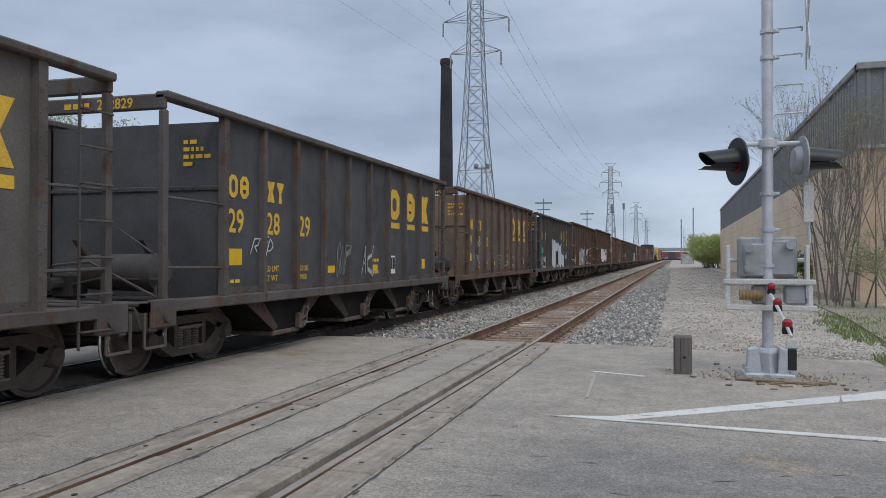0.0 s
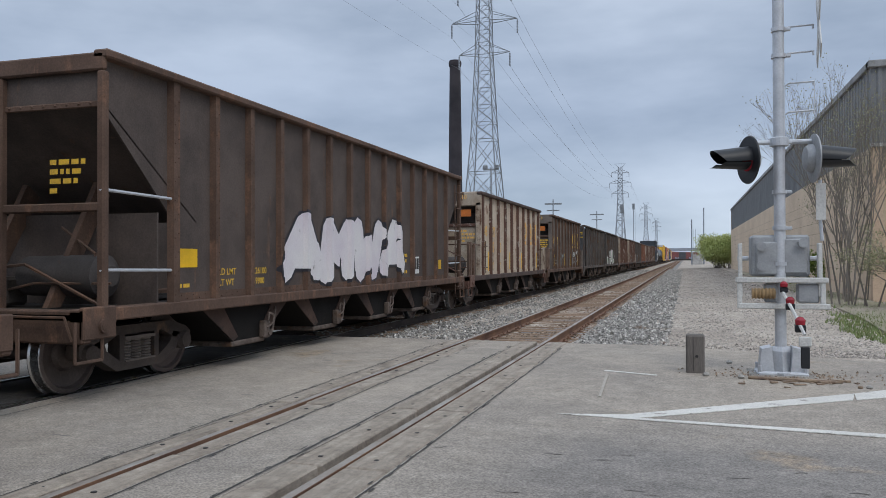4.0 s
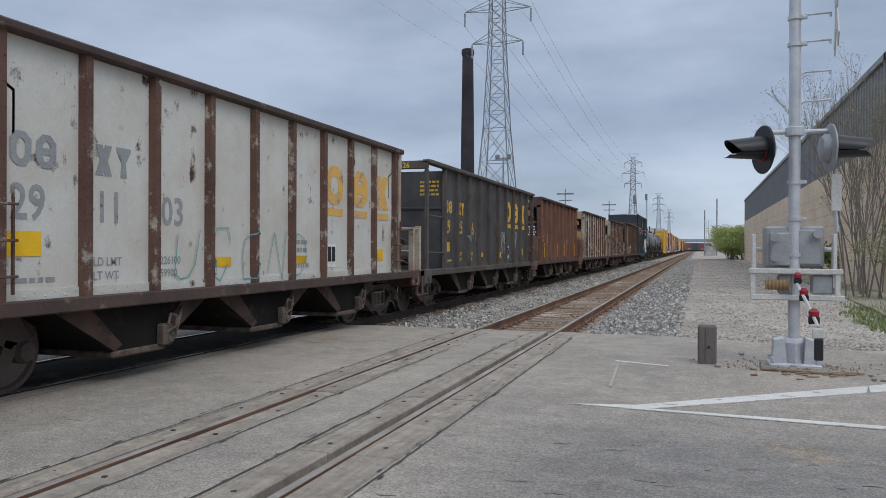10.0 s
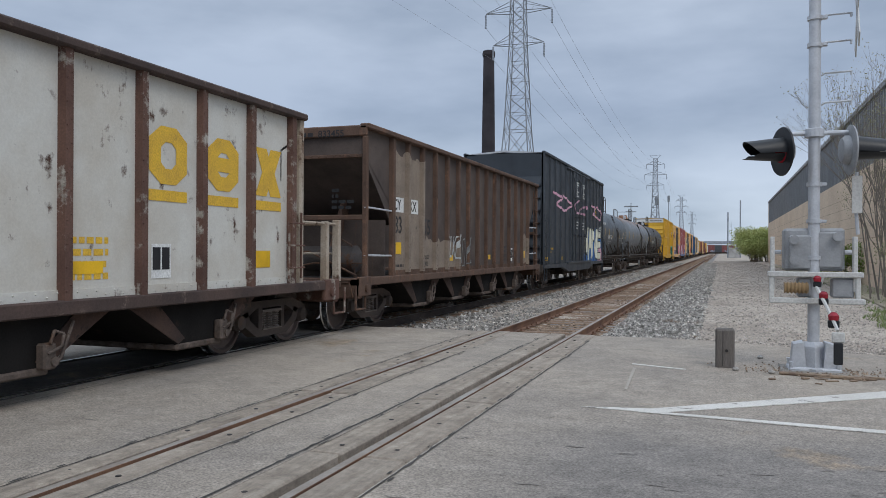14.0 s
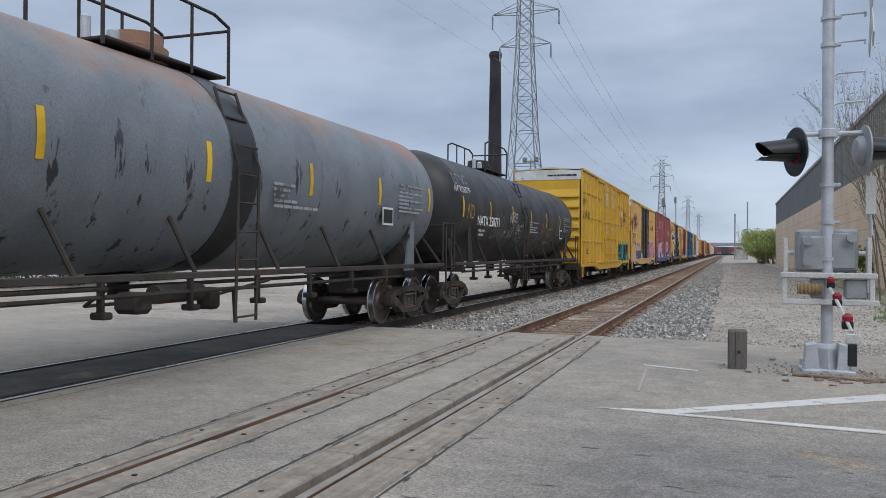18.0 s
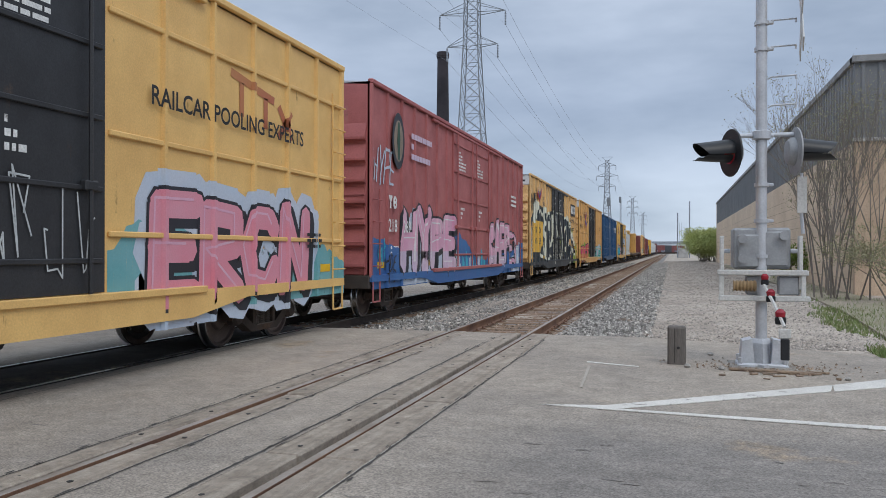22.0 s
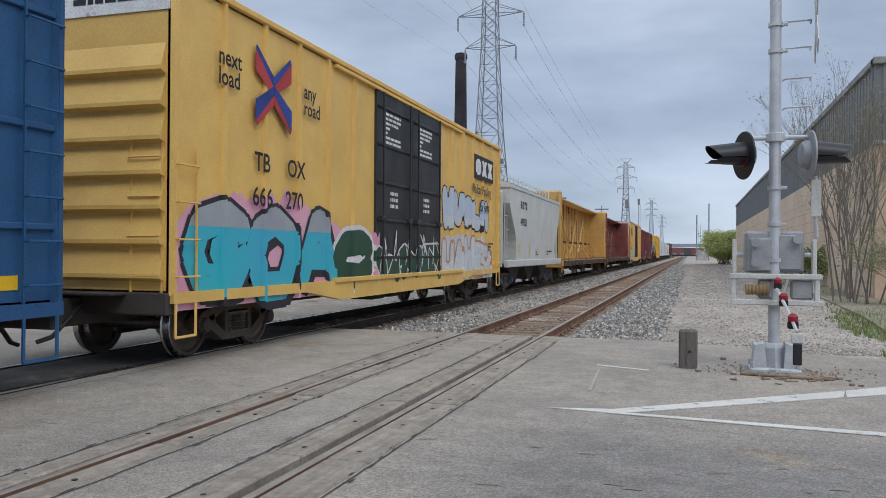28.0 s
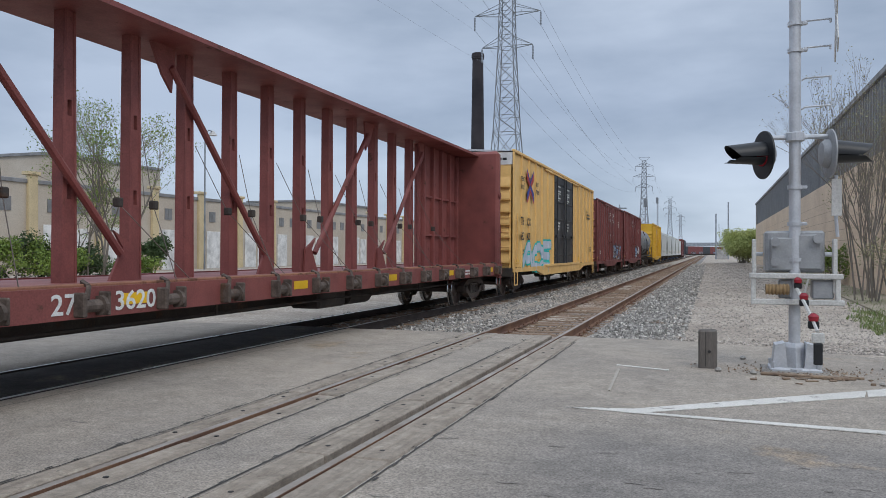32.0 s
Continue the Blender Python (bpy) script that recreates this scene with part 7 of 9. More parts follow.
# red car: pink block letters on blue
field(gr_pink, -8.8, 8.8, 0.68, (1.85, 1.7, 1.5, 1.3, 1.6, 1.9, 2.1, 1.7, 1.3, 1.2, 1.4, 1.9, 1.6, 1.5, 1.7, 1.9), sp_blue, 0, 10, label="blue sprayed ground", n=90)
field(gr_pink, -6.9, -1.6, 0.7, (2.0, 2.5, 2.2, 2.4, 1.9, 1.3), sp_sky, 0.5, 101, label="pale blue sprayed ground")
letters(gr_pink, "HYPE", -6.85, -2.1, 0.8, 2.72, sp_pink, sp_dark, None, 0.44, 11, 0.03, 0.06, 0.02, sp_white, (1.5, sp_lilac), 0.14)
letters(gr_pink, "CAEP", 2.5, 6.0, 0.78, 2.7, sp_pink, sp_dark, None, 0.40, 12, 0.03, 0.06, 0.03, sp_white, (1.35, sp_lilac), 0.1)
letters(gr_pink, "ES", 5.95, 7.5, 0.85, 2.3, sp_pink, sp_dark, None, 0.24, 121, 0.03, 0.06, 0.03, sp_white)
field(gr_pink, 6.6, 8.7, 0.7, (1.2, 1.5, 1.9, 1.7), sp_sky, 0.6, 102, label="pale blue sprayed patch", n=20)
tag_word(gr_pink, "HYPE", -8.75, -7.3, 3.0, 3.75, sp_sky, 0.06, 13)
tag_word(gr_pink, "KUDE", -7.95, -7.2, 1.05, 1.4, sp_dark, 0.035, 14)
tag_word(gr_pink, "NOTS", -7.9, -7.2, 0.8, 1.05, sp_dark, 0.03, 15)
scribble(gr_pink, -8.4, 1.2, 0.5, 0.6, 4, sp_cyan, 14, 0.03)
for k_ in range(9):
    field(gr_pink, -1.7 + 0.4 * k_, -1.45 + 0.4 * k_, 0.75 + 0.12 * (k_ % 3), (1.1 + 0.13 * (k_ * 7 % 5), 1.15 + 0.1 * (k_ % 4)), sp_cyan if k_ % 3 else sp_sky, 1, 200 + k_, n=6, label="blue drips over the door")
for ch in gr_pink.children:
    if ch.name.startswith("side_sill"):
        ch.material_slots[0].material = sp_blue
oval = part("oval_crest", M().lathe([(0, 0.0), (0.004, 0.44), (0.0, 0.45)], "x", 28), sp_dark, gr_pink, "dark oval painted crest", pose(HW + 0.002, -7.15, 4.05) @ Matrix.Diagonal((1, 0.95, 1.45, 1)))
part("crest_field", M().lathe([(0, 0.0), (0.004, 0.32), (0.0, 0.33)], "x", 28), dust_tan, oval, "faded tan field of the crest", pose(0.004, 0, 0))
part("crest_mark", M().prism([(-0.05, -0.3), (0.05, -0.3), (0.1, 0.05), (0.04, 0.3), (-0.06, 0.3), (-0.12, 0.0)], "x", 0.0, 0.003), sp_forest, oval, "", pose(0.009, 0, 0))
bars(gr_pink, -6.2, 3.7, 1.7, 0.75, 3, sp_lilac, HW + 0.003, 61, name="painted_lines")
# yellow car almost covered in slate black with cream strokes
field(gr_dark, 4.6, 8.05, 0.75, (3.35, 3.05, 3.1, 2.5, 2.4, 2.3, 2.15, 1.9), sp_slate, 1, 15, label="slate black sprayed ground", n=30)
field(gr_dark, -8.9, 4.7, 0.75, (2.9, 3.6, 3.75, 3.4, 3.55, 3.7, 3.5, 3.6, 3.4, 3.3), sp_slate, 1, 16, label="slate black sprayed ground")
for ya, yb, tp in ((-8.0, -6.6, (3.7, 4.0, 3.95, 3.7)), (-5.3, -3.9, (3.5, 3.75, 3.7)), (-1.9, 1.9, (3.75, 3.6, 3.75, 3.6)), (2.3, 5.0, (3.8, 3.55, 3.7, 3.5)), (4.9, 8.2, (3.55, 3.25, 3.3, 2.85, 2.6, 2.5, 2.3, 2.0))):
    field(gr_dark, ya, yb, 2.0, tp, sp_cream, 0, 66, label="cream sprayed fringe", n=24)
sprayed(gr_dark, [[(-8.1, 1.45), (-6.0, 1.45), (-5.3, 2.0), (-8.1, 2.0)], [(-8.1, 2.0), (-5.3, 2.0), (-5.3, 2.95), (-8.1, 2.95)]], PLATE_YELLOW, 2, "number_panel", "clean yellow panel left round the number")
for k, (pts, w) in enumerate((([(-7.9, 3.0), (-7.7, 3.5), (-6.9, 3.7), (-7.2, 3.2)], 0.3), ([(-6.9, 3.6), (-6.3, 3.4), (-5.9, 3.5), (-5.4, 3.1)], 0.12), ([(-5.0, 3.5), (-4.7, 2.9), (-5.1, 2.5), (-4.3, 2.2), (-4.6, 1.5), (-4.2, 1.0)], 0.34),
                              ([(-4.4, 3.6), (-4.0, 3.2), (-3.5, 3.5), (-2.8, 3.2)], 0.1), ([(-3.4, 2.9), (-3.1, 2.2), (-2.9, 1.8), (-2.4, 1.9), (-2.1, 2.5), (-2.2, 3.3)], 0.22), ([(-3.6, 0.9), (-3.2, 1.3), (-2.4, 1.2)], 0.1),
                              ([(-2.0, 3.4), (-1.7, 2.4), (-1.9, 1.4), (-1.2, 0.9)], 0.16), ([(-1.0, 3.3), (-0.6, 2.6), (0.2, 2.1), (0.1, 1.4), (1.0, 1.1)], 0.2), ([(0.6, 3.2), (1.3, 2.8), (1.8, 2.0), (1.4, 1.3)], 0.18),
                              ([(2.4, 3.3), (2.9, 2.7), (3.6, 3.0), (3.9, 2.2), (3.3, 1.6)], 0.22), ([(4.7, 1.3), (4.95, 1.05), (5.5, 0.83)], 0.14), ([(5.05, 1.92), (5.4, 2.1), (5.9, 2.2), (6.35, 1.8), (6.75, 1.5)], 0.2), ([(5.15, 3.5), (5.02, 3.1), (5.3, 2.95), (5.8, 3.1), (5.95, 2.6), (6.05, 2.3)], 0.09), ([(6.3, 2.45), (6.6, 2.25), (7.4, 2.15), (7.75, 1.9)], 0.1),
                              ([(-8.8, 2.9), (-8.5, 2.2), (-8.6, 1.2)], 0.12), ([(-6.0, 1.3), (-5.3, 1.2), (-4.9, 1.9)], 0.14))):
    sprayed(gr_dark, stroke(pts, w * 1.45, None, 0.4), sp_cream, 3, "graffiti_swash", "cream sprayed stroke")
scribble(gr_dark, -1.9, 0.9, 4.0, 1.6, 12, sp_cream, 17, 0.03)
scribble(gr_dark, 0.2, 1.5, 1.0, 0.8, 5, sp_green, 18, 0.06)
field(gr_dark, 7.6, 8.9, 0.75, (1.4, 2.1, 1.9), sp_green, 2, 19, label="bright green sprayed patch", n=14)
scribble(gr_dark, -8.7, 3.3, 1.0, 0.9, 6, sp_dark, 20, 0.05)
field(gr_dark, 5.0, 8.4, 2.0, (3.75, 3.4, 3.4, 3.05, 2.75, 2.7, 2.5, 2.15), sp_lime, -1, 67, label="thin lime haze round the paint", n=24)
tag_word(gr_dark, "RSE", 8.45, 8.95, 3.15, 3.6, sp_dark, 0.03, 21)
tag_word(gr_dark, "NOS", 8.45, 8.95, 2.72, 3.08, sp_dark, 0.03, 22)


def sprayed_box(y0, y1, z0, z1, mat, layer, name, label):
    sprayed(gr_dark, [[(y0, z0), (y1, z0), (y1, z1), (y0, z1)]], mat, layer, name, label)


# masked panels, plates and a cabinet round the tail end of that car
part("equipment_box", M().bbox(1.4, 1.6, 5.0, 5.87, 0.97, 1.8, 0.03), sp_slate, gr_dark, "dark box on the car side")
for y0, y1, z0, z1 in ((5.25, 5.62, 1.9, 2.25), (5.9, 6.5, 1.74, 1.97), (6.75, 7.37, 1.4, 2.0)):
    sprayed_box(y0, y1, z0, z1, yellow_black, 4, "stencil_panel", "clean tan panel left round the stencils")
    for k in range(int((z1 - z0) / 0.1)):
        for y in (y0 + 0.1, y1 - 0.22):
            sprayed_box(y, y + 0.12, z0 + 0.05 + 0.1 * k, z0 + 0.068 + 0.1 * k, chalk_dim, 5, "stencil_line", "")
sprayed_box(6.15, 6.24, 1.23, 1.68, reflector, 4, "reflector_strip", "amber reflective strip")
sprayed_box(7.35, 7.5, 0.98, 1.14, reflector, 4, "reflector_strip", "amber reflective strip")
sprayed_box(7.66, 8.1, 1.23, 1.62, white_mark, 4, "placard", "white placard with dark squares")
sprayed_box(7.7, 7.86, 1.38, 1.58, black_mark, 5, "placard_print", "")
sprayed_box(7.9, 8.06, 1.38, 1.58, black_mark, 5, "placard_print", "")
sprayed_box(7.76, 7.99, 1.65, 1.82, reflector, 4, "warning_label", "small yellow warning label")
for y0, y1, z0, z1, mat, nm in ((5.5, 5.72, 1.56, 1.7, sp_green, "green tag plate"), (5.2, 5.55, 1.33, 1.48, white_mark, "pale routing plate"), (5.15, 5.55, 1.12, 1.22, yellow_mark, "yellow code plate")):
    part("tag_plate", M().box(1.6, 1.606, y0, y1, z0, z1), mat, gr_dark, nm)
text(gr_dark, "TRG", 5.32, 1.36, 0.13, black_mark, 1.609, 1.0, "plate_code")
text(gr_dark, "XRH60", 5.18, 1.13, 0.09, black_mark, 1.609, 1.0, "plate_code")
tag_word(hop_red, "RECS", 1.5, 2.2, 1.72, 2.05, chalk_dim, 0.03, 23)
for ch in gr_dark.children:
    if ch.name.startswith(("side_sill", "door_track")):
        ch.material_slots[0].material = sp_slate
# pink letters with a green haze, turquoise letters behind the doors
field(gr_rose, -8.6, -2.2, 0.7, (1.3, 1.9, 2.05, 1.95, 2.15, 1.9, 2.0, 1.85, 1.2), sp_green, 0, 221, label="green sprayed haze")
letters(gr_rose, "NACE", -8.0, -2.55, 0.72, 2.12, sp_magenta, sp_dark, None, 0.44, 22, 0.05, 0.06, 0.05, None, (1.32, sp_orange), 0.14)
field(gr_rose, -8.2, -2.5, 0.7, (0.95, 1.1, 0.98, 1.05, 0.9), sp_orange, 0.5, 23, label="orange sprayed base of the letters")
field(gr_rose, 2.25, 8.4, 0.72, (1.7, 2.0, 1.9, 2.1, 1.8), sp_sky, 0, 251, label="pale sprayed ground")
letters(gr_rose, "NTUKE", 2.35, 8.3, 0.75, 2.1, sp_turq, sp_dark, None, 0.26, 25, 0.03, 0.03, 0.05, sp_white)
# cyan and silver letters, green ones over the doors, pale letters behind
field(gr_cyan, -8.8, -2.0, 0.75, (1.9, 2.35, 2.3, 2.4, 2.2, 2.0, 1.8, 1.95), sp_haze, 0, 26, label="pink sprayed haze")
letters(gr_cyan, "GOA", -8.6, -4.05, 0.68, 2.45, sp_grey, sp_dark, None, 0.46, 27, 0.03, 0.07, 0.03, None, (1.85, sp_cyan), 0.1)
letters(gr_cyan, "C", -4.15, -2.35, 0.72, 2.1, sp_forest, sp_white, None, 0.5, 29, 0.03, 0.09, 0.02)
letters(gr_cyan, "WNE", -2.2, 2.1, 0.75, 1.75, sp_forest, sp_white, None, 0.42, 291, 0.03, 0.045, 0.08)
scribble(gr_cyan, -2.1, 0.9, 4.2, 1.1, 8, sp_white, 30, 0.04)
letters(gr_cyan, "WUSLM", 2.45, 7.3, 2.1, 3.3, sp_sky, sp_dark, None, 0.46, 31, 0.03, 0.045, 0.03, None, (2.5, sp_ice))
field(gr_cyan, 2.4, 8.0, 0.72, (1.9, 1.95, 2.05, 1.95, 2.0, 1.4), sp_ice, 0, 32, label="pale blue sprayed ground")
letters(gr_cyan, "UAWEO", 2.5, 7.6, 0.75, 2.0, sp_ice, sp_orange, None, 0.36, 33, 0.03, 0.07, 0.05, sp_white)
letters(gr_far, "ACE", -8.0, -3.0, 0.75, 2.0, sp_sky, sp_turq, None, 0.3, 34)
# white letters on the deep blue car, drawn as plain shapes
for y_, sh_ in ((4.95, 0), (5.85, 3), (6.72, 3), (7.32, 2)):
    emblem(car_blue, y_, 3.52, 0.55, 0.55, sh_, white_mark, HW + 0.003)
# sprayed and chalked tags on the hoppers
field(hop_e, -1.3, 3.6, 1.0, (2.5, 2.45, 2.5, 2.35, 2.3, 2.25, 2.0, 1.6, 1.35), sp_ice, 0, 51, label="large pale sprayed area")
field(hop_e, 0.45, 1.0, 1.15, (1.85, 1.88, 1.85), sp_dark, 1, 52, n=8, label="black sprayed window shape")
field(hop_e, 2.95, 3.3, 1.3, (1.9, 2.2, 1.9), sp_grey, 1, 53, n=8)
tag_word(hop_e, "MAS", -4.5, -3.5, 1.05, 1.6, chalk, 0.06, 54)
field(hop_e, -4.45, -3.75, 1.75, (1.95, 1.95), sp_turq, 1, 55, n=4, label="turquoise sprayed patch")
tag_word(hop_e, "NYPE", 4.0, 4.75, 1.5, 1.85, chalk, 0.035, 56)
field(hop_f, -2.9, 0.3, 1.04, (1.75, 2.15, 2.2, 2.05, 2.2, 2.1, 2.15, 1.8), sp_silver, 0, 57, label="silver sprayed letters")
tag_word(hop_f, "UNUM", -3.0, 0.4, 1.05, 2.2, sp_ice, 0.05, 58)
tag_word(hop_f, "TDCE", 0.5, 4.0, 1.1, 2.15, chalk, 0.045, 59)
tag_word(hop_f, "NOMA", -5.85, -4.9, 1.25, 1.6, chalk, 0.05, 60)
letters(hop_g, "AMWA", -3.1, 2.6, 1.05, 2.45, sp_white, sp_dark, None, 0.5, 61, 0.03, 0.05, 0.05)
letters(hop_k, "OIR", -2.2, 1.75, 1.0, 2.35, sp_mint, sp_white, None, 0.42, 62, 0.02, 0.045, 0.015)
letters(hop_k, "AI", -4.45, -2.9, 1.05, 1.9, sp_mint, sp_white, None, 0.3, 63, 0.03, 0.04, 0.05)
tag_word(hop_k, "UPS", 1.9, 2.7, 1.4, 1.95, chalk, 0.05, 64)
for car_, y_, z_, w_, h_, n_, mt_, sd_ in ((hop_b, -4.2, 1.15, 0.9, 0.9, 6, chalk, 40), (hop_d, -4.2, 1.2, 0.8, 0.9, 9, chalk_dim, 41), (hop_d, -1.2, 1.2, 3.0, 0.5, 6, chalk_dim, 42),
                                          (hop_i, -4.2, 1.15, 0.8, 0.8, 6, chalk_dim, 43), (hop_i, -2.6, 1.15, 2.0, 0.7, 8, chalk_dim, 44), (hop_i, 2.0, 1.1, 2.4, 0.9, 9, chalk, 45), (hop_j, -1.1, 1.4, 0.6, 0.7, 5, chalk_dim, 46), (hop_n, -2.8, 1.6, 1.0, 0.4, 6, chalk_dim, 47)):
    scribble(car_, y_, z_, w_, h_, n_, mt_, sd_, 0.022)
tag_word(hop_c, "RTD", -4.0, -3.3, 1.6, 1.85, chalk, 0.025, 48)
tag_word(hop_c, "GOD", -0.9, -0.4, 1.2, 1.8, chalk_dim, 0.03, 49)
tag_word(hop_c, "AO", 0.4, 0.9, 1.2, 1.75, chalk, 0.025, 50)
tag_word(hop_n, "RN", 1.25, 1.75, 1.4, 2.0, chalk, 0.04, 66)
tag_word(hop_n, "SK", 3.2, 3.5, 1.5, 2.1, chalk, 0.03, 67)
for k_ in range(5):
    tag_word(hop_m, "UCOND"[k_], -2.4 + 0.75 * k_, -1.8 + 0.75 * k_, 1.1, 1.75, sp_teal, 0.018, 68 + k_)
# the brown car: tan faded panels and two chalk tags
field(hop_r, -5.75, -3.95, 1.06, (3.45, 3.5, 3.4, 3.5), dust_tan, 0, 75, label="tan faded end panels", n=20)
field(hop_r, -3.9, -1.3, 1.06, (1.75, 1.7, 1.78, 1.7), dust_tan, 0, 76, label="tan faded panel feet", n=20)
field(hop_r, 5.0, 5.75, 1.06, (2.0, 2.05, 1.95), dust_tan, 0, 78, label="tan faded panel feet", n=8)
tag_word(hop_r, "SLKE", -2.45, -1.55, 1.35, 1.85, chalk, 0.045, 79)
tag_word(hop_r, "DD", -1.3, -0.6, 1.15, 1.85, chalk_dim, 0.035, 80)
# dark slate car: cream letters with pink and blue patches
field(car_slate, 1.2, 7.3, 0.95, (1.3, 2.0, 2.6, 2.4, 2.7, 2.3, 2.0), sp_blue, 0, 81, label="deep blue sprayed ground")
letters(car_slate, "WANE", 1.4, 6.6, 0.95, 2.75, sp_cream, sp_dark, None, 0.3, 82, 0.04, 0.05, 0.08)
letters(car_slate, "cgc", -6.6, 7.2, 3.0, 3.9, sp_pink, sp_dark, None, 0.1, 83, 0.04, 0.02, 0.1)
field(car_slate, 5.9, 7.3, 0.95, (1.5, 1.75, 1.6), sp_pink, 1, 84, label="pink sprayed patch", n=14)
tag_word(car_slate, "MEGA", 6.1, 7.1, 2.4, 2.75, chalk, 0.05, 85)
# chalk tags on the black tank, wrapped round it
for k, (word, y0, w, a0, a1, mt) in enumerate((("OOO", -4.2, 0.9, -0.28, -0.05, chalk_dim), ("CAMP", -4.4, 1.2, -0.55, -0.35, chalk_dim), ("WORDS", -2.7, 0.9, -0.16, 0.04, chalk), ("IS", -2.45, 0.35, -0.34, -0.2, chalk), ("MINA", -3.1, 1.0, -0.52, -0.36, chalk),
                                              ("SHOT", -1.75, 0.8, -0.42, -0.2, chalk), ("NK", -1.2, 0.5, -0.52, -0.3, sp_ice), ("ALE", -1.5, 0.6, -0.72, -0.5, sp_teal), ("OI", 1.6, 0.7, -0.3, -0.1, sp_brick), ("KEN", 2.6, 1.0, -0.6, -0.2, yellow_mark),
                                              ("SOLI", 4.2, 1.2, -0.35, -0.15, chalk_dim), ("CO", 0.8, 0.6, -0.6, -0.4, chalk_dim), ("ACME", -7.6, 1.2, 0.3, 0.6, sp_grey), ("ND", -6.8, 0.6, -0.2, 0.05, yellow_mark))):
    m_ = M()
    r_ = random.Random(70 + k)
    n_ = len(word)
    for i_, ch_ in enumerate(word):
        for pts_ in SHAPES[ch_]:
            line_ = [(y0 + w / n_ * (i_ + 0.1 + 0.75 * p_) + r_.gauss(0, 0.015), a0 + (a1 - a0) * q_ + r_.gauss(0, 0.012)) for p_, q_ in pts_]
            for poly_ in stroke(line_, 0.022):
                m_.add([(1.42 * math.cos(z) + 0.01 + i_ * 0.0006, y, 2.62 + 1.42 * math.sin(z)) for y, z in poly_], [tuple(range(len(poly_)))])
    part("chalk_tag", m_, mt, tank_tagged, "thin scribbled tag")

# ---------------- crossing signal ----------------
PX, PY = 1.15, 11.3


def signal():
    sg = thing("crossing_signal", "silver railway crossing signal mast with flashing lights and gate mechanism", "crossing signal", pose(PX, PY, 0))
    part("base_casting", M().lathe([(0.0, 0.33), (0.04, 0.33), (0.05, 0.22), (0.3, 0.16), (0.36, 0.11)], "z", 4).bbox(-0.31, 0.31, -0.26, 0.26, -0.05, 0.05, 0.02), galv, sg, "cast silver base")
    for s in (-1, 1):
        part("base_foot", M().prism([(s * 0.1, 0.05), (s * 0.28, 0.05), (s * 0.25, 0.34), (s * 0.13, 0.37)], "y", -0.2, 0.12), galv, sg)
        for y in (-0.22, 0.18):
            part("anchor_bolt", M().cyl((s * 0.27, y, 0.02), (s * 0.28, y, 0.12), 0.03, 6), galv, sg)
    part("mast", M().cyl((0, 0, 0.3), (0, 0, 5.6), 0.072, 24), galv, sg, "tall round aluminium mast", smooth=True)
    for z in (2.4, 3.05, 4.2, 4.55, 1.92, 1.45):
        part("mast_clamp", M().lathe([(-0.025, 0.078), (-0.025, 0.092), (0.025, 0.092), (0.025, 0.078)], "z", 20, (0, 0, z)).bbox(0.07, 0.15, -0.03, 0.03, z - 0.02, z + 0.02, 0.008), galv, sg)
    # light arm
    part("light_arm", M().tube([(-0.38, -0.02, 3.06), (0.42, 0.02, 3.06)], 0.032, 10).lathe([(-0.06, 0.1), (-0.05, 0.12), (0.05, 0.12), (0.06, 0.1)], "z", 16, (0, 0, 3.06)), galv, sg, "horizontal pipe arm")
    for s, x, y in ((-1, -0.40, -0.08), (1, 0.43, 0.0)):
        turn = pose(x, y, 2.83, 0, 0, -68 if s < 0 else 98)
        bg = part("light_background", M().lathe([(0.0, 0.315), (0.02, 0.32), (0.03, 0.28), (0.035, 0.17)], "y", 32), black_metal if s < 0 else grey_box, sg, "round target disc of a flashing light", turn, True)
        part("light_housing", M().lathe([(0.02, 0.19), (0.07, 0.185), (0.12, 0.15), (0.14, 0.0)], "y", 20), grey_box, bg, "grey lamp housing", smooth=True)
        part("lens", M().lathe([(-0.035, 0.0), (-0.03, 0.09), (-0.01, 0.15), (0.0, 0.152)], "y", 24), red_lens, bg, "red round lens", smooth=True)
        hood = M()
        n = 14
        r0 = 0.175
        vs = []
        for k in range(n + 1):
            a = math.radians(-8 + 196 * k / n)
            ln_ = 0.5 - 0.16 * (abs(k / n - 0.5) * 2) ** 2
            for rr in (r0, r0 + 0.008):
                vs += [(rr * math.cos(a), 0.0, rr * math.sin(a)), (rr * 0.8 * math.cos(a), -ln_, rr * 0.75 * math.sin(a) - 0.02)]
        fs = []
        for k in range(n):
            b = 4 * k
            fs += [(b, b + 1, b + 5, b + 4), (b + 2, b + 6, b + 7, b + 3), (b + 1, b + 3, b + 7, b + 5)]
        hood.add(vs, fs)
        part("hood", hood, black_metal, bg, "long black visor", smooth=True)
        lower = M()
        vs = []
        for k in range(n + 1):
            ang = math.radians(190 + 160 * k / n)
            for rr in (0.15, 0.157):
                vs += [(rr * math.cos(ang), -0.02, rr * 0.7 * math.sin(ang) - 0.02), (rr * math.cos(ang), -0.52 + 0.3 * abs(k / n - 0.5), rr * 0.5 * math.sin(ang) - 0.035)]
        lower.add(vs, [q for k in range(n) for q in ((4 * k, 4 * k + 1, 4 * k + 5, 4 * k + 4), (4 * k + 2, 4 * k + 6, 4 * k + 7, 4 * k + 3), (4 * k + 1, 4 * k + 3, 4 * k + 7, 4 * k + 5))])
        part("lower_visor", lower, black_metal, bg, "lower half of the black visor", smooth=True)
